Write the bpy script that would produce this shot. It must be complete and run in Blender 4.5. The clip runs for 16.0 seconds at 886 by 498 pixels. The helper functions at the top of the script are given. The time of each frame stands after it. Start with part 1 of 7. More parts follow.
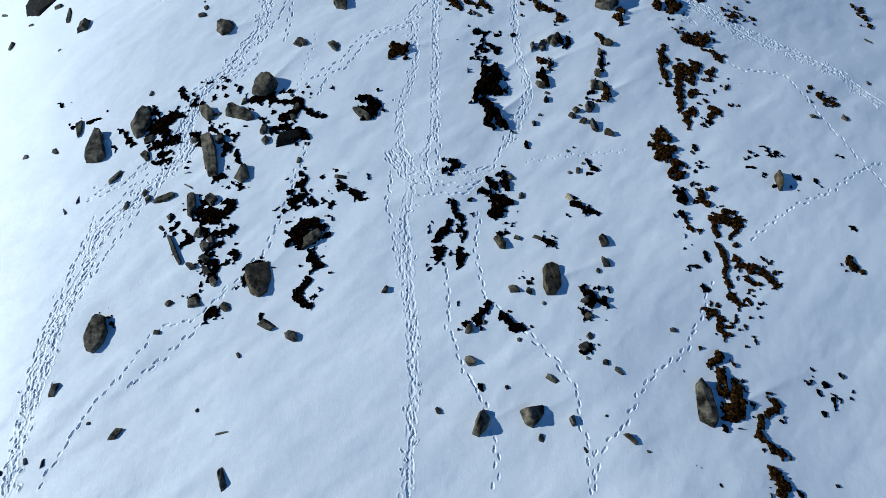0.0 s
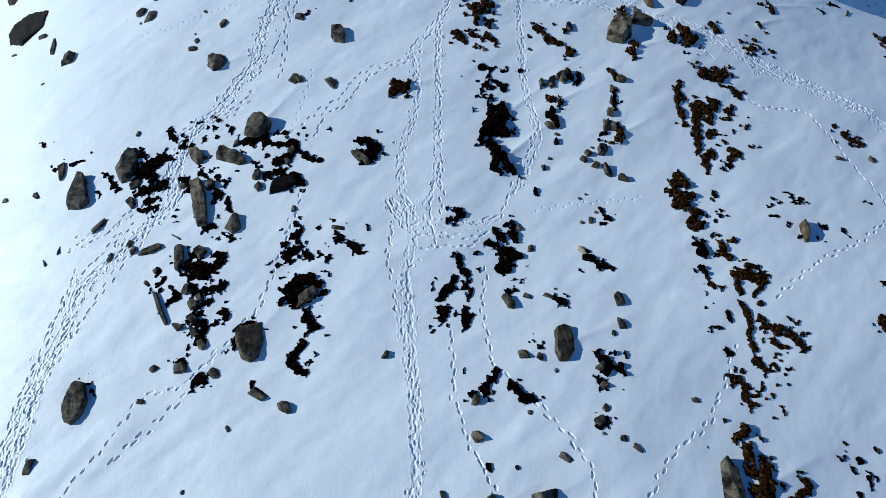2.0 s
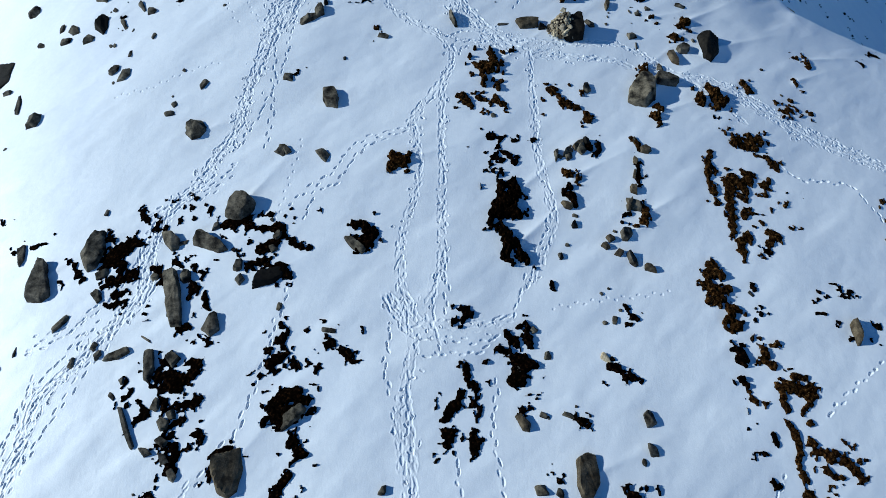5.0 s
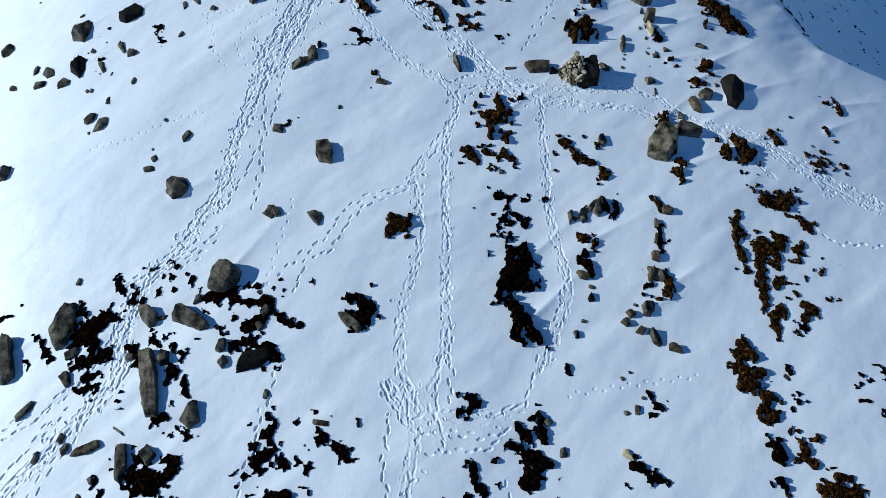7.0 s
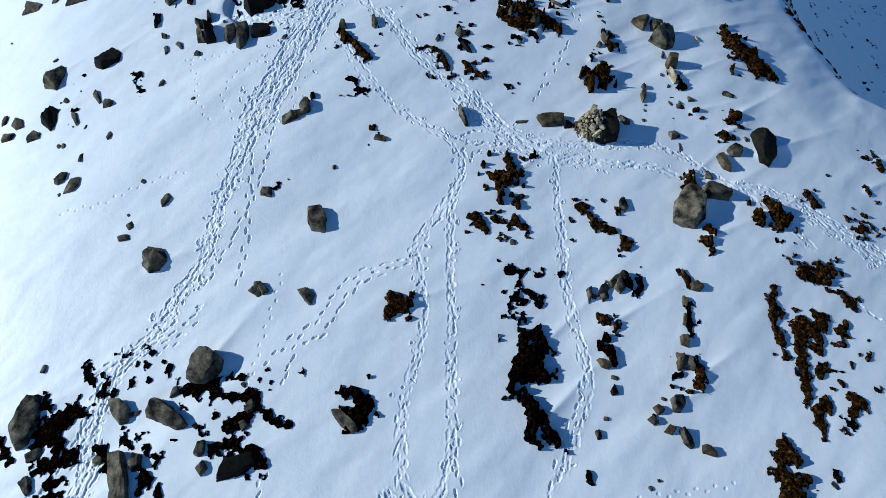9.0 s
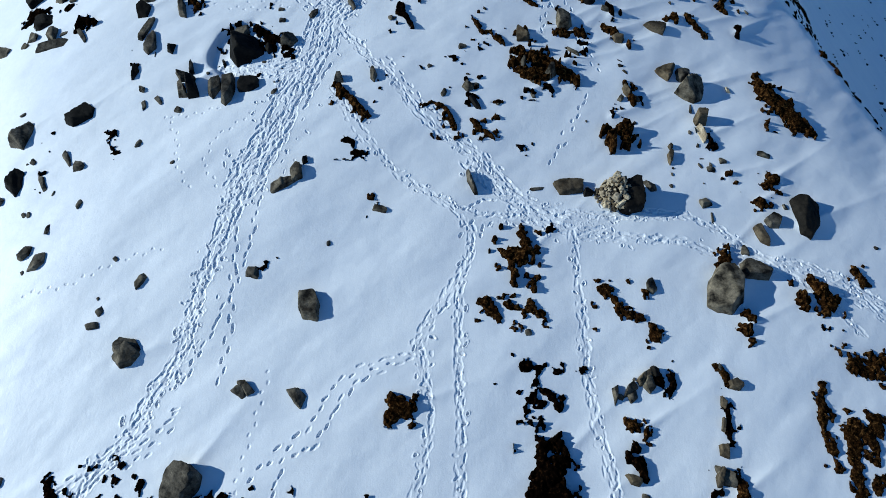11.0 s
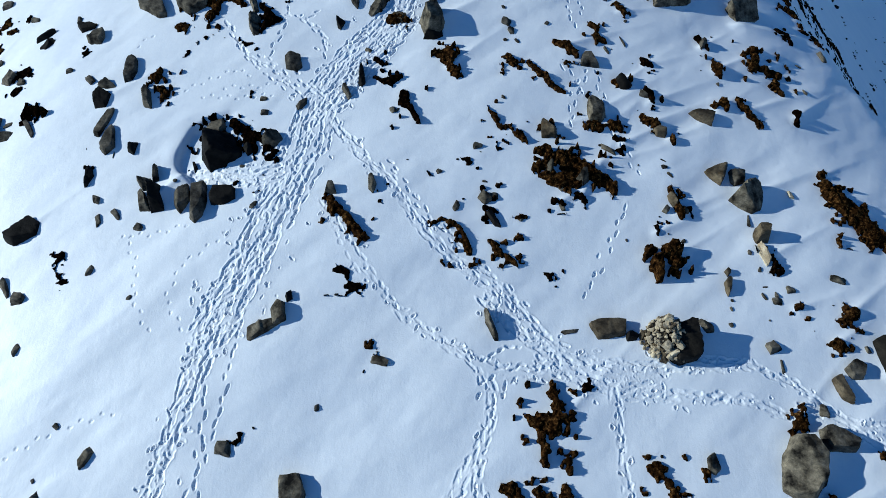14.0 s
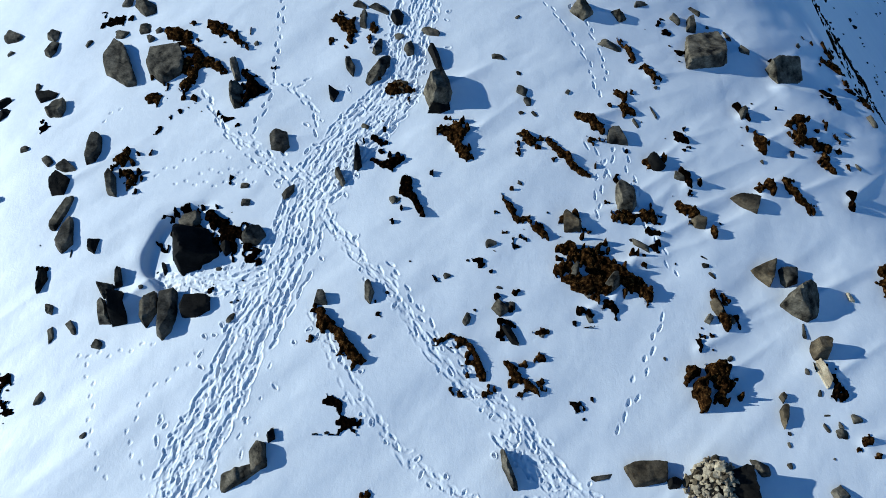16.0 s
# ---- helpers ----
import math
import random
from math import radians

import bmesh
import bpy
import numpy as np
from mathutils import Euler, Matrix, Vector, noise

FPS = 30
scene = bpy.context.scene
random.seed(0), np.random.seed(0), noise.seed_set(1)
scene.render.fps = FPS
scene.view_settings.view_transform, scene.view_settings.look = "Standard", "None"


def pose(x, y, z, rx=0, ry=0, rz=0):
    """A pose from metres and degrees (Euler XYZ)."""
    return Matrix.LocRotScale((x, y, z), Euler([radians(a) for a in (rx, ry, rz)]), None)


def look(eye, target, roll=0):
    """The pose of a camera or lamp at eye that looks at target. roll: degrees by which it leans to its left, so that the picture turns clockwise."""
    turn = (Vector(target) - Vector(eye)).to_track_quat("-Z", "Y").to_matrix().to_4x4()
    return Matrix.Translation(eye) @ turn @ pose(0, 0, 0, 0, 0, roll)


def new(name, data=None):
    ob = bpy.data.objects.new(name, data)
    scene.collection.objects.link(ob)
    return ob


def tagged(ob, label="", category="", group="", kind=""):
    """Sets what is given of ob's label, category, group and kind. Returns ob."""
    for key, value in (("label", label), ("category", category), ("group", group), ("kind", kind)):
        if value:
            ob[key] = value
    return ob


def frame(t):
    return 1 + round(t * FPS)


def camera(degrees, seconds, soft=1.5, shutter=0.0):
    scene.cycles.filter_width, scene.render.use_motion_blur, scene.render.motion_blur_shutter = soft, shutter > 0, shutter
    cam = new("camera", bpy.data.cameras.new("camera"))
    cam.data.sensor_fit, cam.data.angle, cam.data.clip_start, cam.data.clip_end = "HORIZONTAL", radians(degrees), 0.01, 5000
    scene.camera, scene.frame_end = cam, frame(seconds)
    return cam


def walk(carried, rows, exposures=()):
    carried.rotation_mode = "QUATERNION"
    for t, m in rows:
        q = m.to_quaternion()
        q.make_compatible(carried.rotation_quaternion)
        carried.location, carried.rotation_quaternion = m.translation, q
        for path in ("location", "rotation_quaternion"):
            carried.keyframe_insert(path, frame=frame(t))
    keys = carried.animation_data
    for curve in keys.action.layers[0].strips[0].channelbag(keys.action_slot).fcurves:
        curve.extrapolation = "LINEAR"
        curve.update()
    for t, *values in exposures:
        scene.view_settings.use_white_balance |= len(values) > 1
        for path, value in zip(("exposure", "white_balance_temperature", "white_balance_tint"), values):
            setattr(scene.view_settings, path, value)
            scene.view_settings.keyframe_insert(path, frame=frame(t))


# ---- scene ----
cam = camera(75.0, 16.0, soft=0.25)
# a drone that glides uphill with its gimbal locked 45 degrees down
walk(cam, [
    (0.0, pose(0.012, 0.002, 22.003, 45.0, 0, 0)),
    (1.0, pose(-0.087, 1.380, 22.276, 45.0, 0, 0)),
    (2.0, pose(-0.165, 2.863, 22.545, 45.0, 0, 0)),
    (3.0, pose(-0.231, 4.435, 22.810, 45.0, 0, 0)),
    (4.0, pose(-0.292, 6.082, 23.071, 45.0, 0, 0)),
    (5.0, pose(-0.355, 7.793, 23.326, 45.0, 0, 0)),
    (6.0, pose(-0.423, 9.559, 23.578, 45.0, 0, 0)),
    (7.0, pose(-0.502, 11.371, 23.825, 45.0, 0, 0)),
    (8.0, pose(-0.593, 13.225, 24.069, 45.0, 0, 0)),
    (9.0, pose(-0.697, 15.118, 24.310, 45.0, 0, 0)),
    (10.0, pose(-0.814, 17.048, 24.551, 45.0, 0, 0)),
    (11.0, pose(-0.942, 19.017, 24.791, 45.0, 0, 0)),
    (12.0, pose(-1.078, 21.027, 25.035, 45.0, 0, 0)),
    (13.0, pose(-1.218, 23.085, 25.282, 45.0, 0, 0)),
    (14.0, pose(-1.357, 25.196, 25.537, 45.0, 0, 0)),
    (15.0, pose(-1.488, 27.372, 25.802, 45.0, 0, 0)),
    (16.0, pose(-1.603, 29.623, 26.080, 45.0, 0, 0)),
], exposures=[(0.0, -0.16, 5240, 2), (4.5, -0.05, 5230, 2), (11.0, -0.05, 5230, 2), (16.0, 0.10, 5230, 2)])

# ---- light ----
SUN_UP, SUN_TURN = radians(25.0), radians(180.0)      # height; direction, anticlockwise from east
to_sun = Vector((math.cos(SUN_UP) * math.cos(SUN_TURN), math.cos(SUN_UP) * math.sin(SUN_TURN), math.sin(SUN_UP)))
world = bpy.data.worlds.new("sky")
scene.world = world
world.use_nodes = True
wn = world.node_tree.nodes
sky = wn.new("ShaderNodeTexSky")
sky.sky_type = "NISHITA"
sky.sun_disc = False
sky.sun_elevation = SUN_UP
sky.sun_rotation = radians(90) - SUN_TURN
sky.altitude, sky.air_density, sky.dust_density, sky.ozone_density = 2500, 1.0, 0.3, 4.5
deep = wn.new("ShaderNodeHueSaturation")
deep.inputs["Saturation"].default_value = 1.1
world.node_tree.links.new(sky.outputs[0], deep.inputs["Color"])
world.node_tree.links.new(deep.outputs[0], wn["Background"].inputs[0])
wn["Background"].inputs[1].default_value = 0.085
lamp = bpy.data.lights.new("sun", "SUN")
lamp.energy, lamp.angle, lamp.color = 4.6, radians(0.55), (1.0, 0.925, 0.775)
sun = new("sun", lamp)
sun.matrix_world = look(Vector((0, 30, 10)) + 60 * to_sun, (0, 30, 10))


# ---- materials ----
def material(name, rough=0.85):
    m = bpy.data.materials.new(name)
    m.use_nodes = True
    n = m.node_tree.nodes
    b = n["Principled BSDF"]
    b.inputs["Roughness"].default_value = rough
    return m, n, m.node_tree.links, b


def noise_node(n, l, coord, scale, detail=6.0, rough=0.6, stretch=None):
    t = n.new("ShaderNodeTexNoise")
    t.inputs["Scale"].default_value, t.inputs["Detail"].default_value, t.inputs["Roughness"].default_value = scale, detail, rough
    if stretch:
        mp = n.new("ShaderNodeMapping")
        mp.inputs["Scale"].default_value = stretch
        l.new(coord, mp.inputs[0])
        coord = mp.outputs[0]
    l.new(coord, t.inputs["Vector"])
    return t.outputs["Fac"]


def ramp_node(n, l, fac, *stops):
    r = n.new("ShaderNodeValToRGB")
    e = r.color_ramp.elements
    while len(e) < len(stops):
        e.new(0.5)
    for k, (p, c) in zip(e, stops):
        k.position, k.color = p, (*c, 1)
    l.new(fac, r.inputs[0])
    return r.outputs[0]


def mix_node(n, l, a, b, fac, mode="MIX"):
    x = n.new("ShaderNodeMix")
    x.data_type, x.blend_type = "RGBA", mode
    for sock, v in ((x.inputs[0], fac), (x.inputs[6], a), (x.inputs[7], b)):
        if hasattr(v, "links"):
            l.new(v, sock)
        else:
            sock.default_value = v
    return x.outputs[2]


def bump_node(n, l, bsdf, *layers):
    last = None
    for fac, strength, dist in layers:
        b = n.new("ShaderNodeBump")
        b.inputs["Strength"].default_value, b.inputs["Distance"].default_value = strength, dist
        l.new(fac, b.inputs["Height"])
        if last:
            l.new(last, b.inputs["Normal"])
        last = b.outputs[0]
    l.new(last, bsdf.inputs["Normal"])


def snow_material():
    m, n, l, b = material("wind_packed_snow", 0.5)
    p = n.new("ShaderNodeNewGeometry").outputs["Position"]
    grain, crust, sweep = noise_node(n, l, p, 26, 5, 0.65), noise_node(n, l, p, 5.0, 6, 0.62), noise_node(n, l, p, 0.35, 4, 0.5)
    wind = noise_node(n, l, p, 2.2, 4, 0.55, (1.6, 0.5, 1.0))
    ripple = noise_node(n, l, p, 9.0, 3, 0.5, (1.3, 0.4, 1.0))
    col = ramp_node(n, l, sweep, (0.3, (0.84, 0.86, 0.89)), (0.7, (0.90, 0.91, 0.92)))
    speck = ramp_node(n, l, crust, (0.35, (0.93, 0.94, 0.96)), (0.65, (1, 1, 1)))
    l.new(mix_node(n, l, col, speck, 0.6, "MULTIPLY"), b.inputs["Base Color"])
    b.inputs["Specular IOR Level"].default_value = 0.32
    pit = noise_node(n, l, p, 13.0, 3, 0.55)
    bump_node(n, l, b, (wind, 0.12, 0.03), (crust, 0.09, 0.02), (ripple, 0.13, 0.02), (pit, 0.22, 0.014), (grain, 0.3, 0.008))
    return m


def rock_material(name, dark, light, stain):
    m, n, l, b = material(name, 0.88)
    tex = n.new("ShaderNodeTexCoord").outputs["Object"]
    info = n.new("ShaderNodeObjectInfo")
    shift = n.new("ShaderNodeVectorMath")
    shift.operation = "MULTIPLY_ADD"
    shift.inputs[1].default_value = (1, 1, 1)
    l.new(tex, shift.inputs[0])
    off = n.new("ShaderNodeVectorMath")
    off.operation = "SCALE"
    off.inputs[0].default_value = (37, 19, 53)
    l.new(info.outputs["Random"], off.inputs["Scale"])
    l.new(off.outputs[0], shift.inputs[2])
    p = shift.outputs[0]
    broad, fine, layer = noise_node(n, l, p, 2.4, 6, 0.6), noise_node(n, l, p, 17, 8, 0.7), noise_node(n, l, p, 5.5, 5, 0.65, (1.0, 1.6, 5.0))
    crack = n.new("ShaderNodeTexVoronoi")
    crack.feature = "DISTANCE_TO_EDGE"
    crack.inputs["Scale"].default_value = 3.4
    l.new(p, crack.inputs["Vector"])
    seam = ramp_node(n, l, crack.outputs["Distance"], (0.0, (0.45, 0.45, 0.45)), (0.035, (1, 1, 1)))
    base = ramp_node(n, l, broad, (0.36, dark), (0.68, light))
    base = mix_node(n, l, base, ramp_node(n, l, layer, (0.35, (0.6, 0.6, 0.62)), (0.65, (1.15, 1.12, 1.08))), 0.8, "MULTIPLY")
    base = mix_node(n, l, base, ramp_node(n, l, fine, (0.3, (0.55, 0.55, 0.55)), (0.7, (1.3, 1.3, 1.3))), 0.7, "MULTIPLY")
    base = mix_node(n, l, base, (*stain, 1), ramp_node(n, l, noise_node(n, l, p, 4.1, 7, 0.7), (0.56, (0, 0, 0)), (0.68, (0.75, 0.75, 0.75))))
    base = mix_node(n, l, base, seam, 0.35, "MULTIPLY")
    tone = ramp_node(n, l, info.outputs["Random"], (0.0, (0.7, 0.7, 0.72)), (1.0, (1.12, 1.09, 1.03)))
    l.new(mix_node(n, l, base, tone, 1.0, "MULTIPLY"), b.inputs["Base Color"])
    b.inputs["Specular IOR Level"].default_value = 0.16
    bump_node(n, l, b, (broad, 0.6, 0.04), (layer, 0.8, 0.028), (fine, 0.8, 0.009))
    return m


def plant_material(name, low, mid, high, scale=9.0):
    m, n, l, b = material(name, 0.95)
    p = n.new("ShaderNodeNewGeometry").outputs["Position"]
    clump, fine = noise_node(n, l, p, scale, 6, 0.7), noise_node(n, l, p, 55, 4, 0.7)
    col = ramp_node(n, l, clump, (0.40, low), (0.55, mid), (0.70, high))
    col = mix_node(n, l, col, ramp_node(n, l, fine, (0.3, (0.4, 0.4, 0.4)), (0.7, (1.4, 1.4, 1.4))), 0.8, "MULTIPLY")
    l.new(col, b.inputs["Base Color"])
    b.inputs["Specular IOR Level"].default_value = 0.0
    bump_node(n, l, b, (clump, 0.8, 0.02), (fine, 0.8, 0.005))
    return m


SNOW = snow_material()
ROCK = {"g": rock_material("grey_schist", (0.006, 0.0052, 0.004), (0.235, 0.207, 0.155), (0.045, 0.033, 0.02)),
        "w": rock_material("brown_schist", (0.035, 0.027, 0.017), (0.19, 0.152, 0.098), (0.075, 0.046, 0.02)),
        # darker schist, blackened further to stand for faces seen in shade
        "k": rock_material("shade_blackened_schist", (0.003, 0.0027, 0.0023), (0.022, 0.019, 0.015), (0.007, 0.005, 0.004)),
        "p": rock_material("pale_schist", (0.36, 0.29, 0.19), (0.74, 0.65, 0.47), (0.34, 0.24, 0.13))}
# brown heath; near-black stop paints in shade, gold stop sunlit edges
HEATH = plant_material("shade_mottled_brown_heath", (0.0018, 0.001, 0.0006), (0.030, 0.0135, 0.0045), (0.20, 0.098, 0.028))
TUFT = plant_material("dry_grass_tips", (0.02, 0.012, 0.005), (0.09, 0.05, 0.016), (0.24, 0.145, 0.05), 5.0)
# near-black turf with sparse brown flecks
PEAT = plant_material("near_black_turf", (0.0012, 0.0008, 0.0006), (0.0035, 0.002, 0.0013), (0.04, 0.018, 0.007))


# ---- the lie of the land ----
def hashed(i, j, seed):
    h = np.sin(i * 127.1 + j * 311.7 + seed * 74.7) * 43758.5453
    return h - np.floor(h)


def grain_noise(x, y, scale, seed=0, octaves=3):
    """Smooth value noise, about -1 to 1."""
    total, amp, norm = 0.0, 1.0, 0.0
    for o in range(octaves):
        fx, fy = x * scale, y * scale
        i, j = np.floor(fx), np.floor(fy)
        u, v = fx - i, fy - j
        u, v = u * u * u * (u * (u * 6 - 15) + 10), v * v * v * (v * (v * 6 - 15) + 10)
        a, b = hashed(i, j, seed + o), hashed(i + 1, j, seed + o)
        c, d = hashed(i, j + 1, seed + o), hashed(i + 1, j + 1, seed + o)
        total = total + amp * (2 * (a + (b - a) * u + (c - a) * v + (a - b - c + d) * u * v) - 1)
        norm, amp, scale = norm + amp, amp * 0.5, scale * 2.03
    return total / norm * 1.5


def smooth(a, b, x):
    k = np.clip((x - a) / (b - a), 0, 1)
    return k * k * (3 - 2 * k)


RIDGE_Y = np.array([20.0, 34.0, 37.5, 39.6, 40.3, 43.0, 46.0, 49.0, 53.0, 60.0, 80.0])
RIDGE_X = np.array([75.0, 44.0, 29.0, 21.0, 18.9, 17.8, 16.9, 15.9, 15.0, 14.2, 13.0])


def bank(x, y):
    """The form of the slope as far as it is seen: hollow below, steeper above, rolling off to both sides."""
    u, v = x / 15, (y - 30) / 15
    z = 8.591 + 5.721 * v + 0.497 * v * v - 0.421 * u - 0.581 * u * v - 0.728 * u * u + 0.333 * u ** 3 - 0.28 * u * u * v - 0.077 * u * v * v - 0.253 * v ** 3
    z = z - (0.007 * np.clip(x - 11, 0, 9) ** 2 + 0.126 * np.maximum(x - 20, 0)) * smooth(12, 22, y)
    z = z - 0.005 * np.clip(x - 2, 0, 7) ** 2 * smooth(41, 52, y)
    z = z - 0.0062 * np.clip(x - 6, 0, 9) ** 2 * smooth(46, 54, y)
    east = np.maximum(x - 6, 0)
    z = z - 0.14 * east * east / (east + 2.5) * (1 - smooth(12, 20, y))
    return z - 0.009 * np.maximum(-15 - x, 0) ** 2 - (0.0113 * np.clip(x - 9, 0, 7) ** 2 + 0.158 * np.maximum(x - 16, 0)) * smooth(34, 46, y)


def hillside(x, y):
    """The bare slope, without drifts and prints, carried on to the horizon."""
    xc, yc = np.clip(x, -28, 25), np.clip(y, 2, 60)
    z = bank(xc, yc)
    gx, gy = (bank(xc + 0.05, yc) - bank(xc - 0.05, yc)) * 10, (bank(xc, yc + 0.05) - bank(xc, yc - 0.05)) * 10
    z = z + gx * 50 * np.tanh((x - xc) / 50) + (gy + 0.12) * 260 * np.tanh((y - yc) / 260)
    past = np.maximum(x - np.interp(y, RIDGE_Y, RIDGE_X) + 0.3 * grain_noise(x, y, 0.17, 5, 1), 0)
    return z - 70 * np.tanh(past * smooth(0, 3, past) * 0.42 / 70)


DRIFTS, SCOOPS = [], []


def drift(x, y, long, wide, high, turn=33):
    """A tongue of blown snow in the lee of a boulder."""
    DRIFTS.append((x, y, long, wide, high, radians(turn)))


def scoop(x, y, radius, deep):
    """The hollow that wind digs round a boulder, steep on its windward side."""
    SCOOPS.append((x, y, radius, deep))


def lay_of_snow(x, y):
    near = smooth(-60, -28, x) * (1 - smooth(28, 60, x)) * smooth(-30, 0, y) * (1 - smooth(60, 90, y))
    a, b = x * 0.83 + y * 0.55, -x * 0.55 + y * 0.83
    z = hillside(x, y) + near * (0.10 * grain_noise(a * 0.55, b, 0.2, 11, 2) + 0.032 * grain_noise(a * 0.4, b, 0.9, 23, 2)
                                 + 0.007 * grain_noise(a * 0.5, b, 2.6, 31, 2) + 0.0012 * grain_noise(x, y, 9.0, 41, 2))
    # wind-carved steps on the brow
    brow = smooth(1, 9, x) * smooth(34, 43, y) * near
    z = z + brow * (0.085 * grain_noise(a * 0.5, b, 0.42, 51, 2) + 0.05 * grain_noise(a * 0.3, b, 0.9, 57, 2))
    for dx, dy, long, wide, high, turn in DRIFTS:
        i0, i1 = np.searchsorted(x[0], (dx - 5 * wide, dx + 6 * long))
        j0, j1 = np.searchsorted(y[:, 0], (dy - 5 * wide, dy + 6 * long))
        win = (slice(j0, j1), slice(i0, i1))
        s, d = (x[win] - dx) * math.cos(turn) + (y[win] - dy) * math.sin(turn), -(x[win] - dx) * math.sin(turn) + (y[win] - dy) * math.cos(turn)
        z[win] += high * smooth(-0.6 * wide, 0.5 * wide, s) * np.exp(-np.maximum(s, 0) / (1.25 * long)) * np.exp(-np.abs(d / (0.27 * wide)) ** 1.25)
    for cx, cy, radius, deep in SCOOPS:
        r = np.hypot(x - cx, y - cy) + 0.12 * grain_noise(x, y, 1.1, 61, 2)
        side = 0.05 + 0.95 * smooth(0.15, -0.65, (x - cx - 0.25 * (y - cy)) / radius)
        z = z - deep * side * (1 - smooth(radius * 0.84, radius, r)) + 0.14 * deep * side * np.exp(-((r - radius * 1.12) / 0.3) ** 2)
    return z


drift(-11.47, 48.59, 1.0, 1.16, 0.10, 17)
drift(-7.02, 45.71, 0.8, 0.51, 0.07, 17)
drift(-1.74, 47.53, 1.2, 0.89, 0.16, 37)
drift(3.74, 51.87, 1.1, 0.69, 0.18, 5)
drift(8.43, 50.49, 1.2, 1.15, 0.22, 28)
drift(11.41, 49.86, 1.3, 0.91, 0.23, 5)
drift(5.61, 45.54, 0.9, 0.47, 0.11, 42)
drift(-14.10, 44.40, 0.9, 0.53, 0.08, 32)
drift(-11.43, 40.36, 1.2, 0.64, 0.16, 45)
drift(2.52, 43.21, 0.9, 0.55, 0.11, 24)
drift(4.35, 44.11, 1.0, 0.62, 0.14, 34)
drift(9.64, 41.19, 1.3, 0.88, 0.24, 27)
drift(-11.72, 30.10, 0.9, 0.70, 0.08, 22)
drift(9.25, 32.50, 1.3, 1.00, 0.26, 32)
drift(10.54, 33.29, 0.9, 0.61, 0.11, 16)
drift(12.89, 35.31, 1.3, 0.81, 0.25, 26)
drift(-15.84, 39.68, 0.9, 0.68, 0.10, 38)
drift(-18.35, 39.21, 0.9, 0.59, 0.08, 31)
drift(-18.04, 37.15, 0.8, 0.53, 0.08, 25)
drift(-9.07, 26.30, 1.1, 0.95, 0.14, 54)
drift(-7.36, 23.35, 0.9, 0.55, 0.08, 31)
drift(7.40, 25.35, 0.8, 0.45, 0.07, 24)
drift(-23.12, 39.90, 0.9, 0.53, 0.08, 32)
drift(4.57, 16.13, 1.0, 0.71, 0.11, 24)
drift(1.47, 10.38, 0.8, 0.44, 0.07, 26)
drift(-20.45, 32.29, 0.9, 0.61, 0.09, 26)
drift(-20.21, 46.66, 0.9, 0.57, 0.08, 52)
drift(-27.56, 40.42, 1.0, 0.81, 0.10, 30)
drift(-17.32, 23.92, 1.0, 0.82, 0.10, 32)
drift(-15.03, 24.95, 0.9, 0.83, 0.08, 37)
drift(-7.85, 16.43, 1.0, 0.94, 0.10, 52)
drift(3.35, 10.64, 0.8, 0.68, 0.07, 28)
drift(-1.09, 45.61, 1.0, 0.60, 0.12, 43)
drift(3.41, 46.92, 1.4, 0.60, 0.12, 27)
drift(11.77, 51.14, 0.9, 0.60, 0.12, 46)
drift(15.52, 52.50, 1.7, 0.60, 0.12, 24)
drift(13.94, 50.19, 1.6, 0.60, 0.12, 27)
drift(11.96, 47.34, 0.9, 0.60, 0.12, 40)
drift(9.36, 48.07, 0.8, 0.60, 0.12, 39)
drift(9.64, 46.80, 1.3, 0.60, 0.12, 34)
drift(6.74, 46.55, 0.7, 0.60, 0.12, 26)
drift(6.03, 49.20, 1.0, 0.60, 0.12, 21)
drift(3.28, 41.72, 1.5, 0.60, 0.12, 20)
drift(2.67, 40.48, 1.2, 0.60, 0.12, 31)
drift(3.47, 40.70, 1.4, 0.60, 0.12, 58)
drift(4.66, 43.56, 0.7, 0.60, 0.12, 40)
drift(5.20, 42.89, 1.4, 0.60, 0.12, 31)
drift(6.56, 44.81, 1.5, 0.60, 0.12, 28)
drift(6.53, 43.93, 1.1, 0.60, 0.12, 29)
drift(7.12, 43.34, 0.7, 0.60, 0.12, 29)
drift(9.29, 44.90, 0.9, 0.60, 0.12, 37)
drift(10.50, 45.00, 1.5, 0.60, 0.12, 28)
drift(12.67, 45.15, 1.6, 0.60, 0.12, 39)
drift(6.88, 40.42, 1.1, 0.60, 0.12, 26)
drift(12.95, 42.55, 1.2, 0.60, 0.12, 31)
drift(5.99, 39.63, 1.4, 0.60, 0.12, 25)
drift(6.12, 38.58, 1.5, 0.60, 0.12, 32)
drift(9.89, 39.02, 1.6, 0.60, 0.12, 28)
drift(10.28, 37.22, 0.8, 0.60, 0.12, 22)
drift(1.87, 33.39, 1.6, 0.60, 0.12, 43)
drift(9.39, 33.92, 1.0, 0.60, 0.12, 42)
drift(9.70, 31.33, 1.0, 0.60, 0.12, 24)
drift(11.37, 36.16, 1.0, 0.60, 0.12, 32)
drift(12.43, 32.44, 0.8, 0.60, 0.12, 34)
drift(18.35, 45.32, 1.4, 0.60, 0.12, 37)
drift(13.71, 40.97, 0.7, 0.60, 0.12, 30)
drift(18.30, 35.83, 1.7, 0.60, 0.12, 19)
drift(17.30, 34.18, 0.9, 0.60, 0.12, 28)
drift(12.13, 37.14, 1.3, 0.60, 0.12, 36)
drift(-2.35, 28.45, 1.1, 0.60, 0.12, 19)
drift(8.30, 26.22, 0.8, 0.60, 0.12, 32)
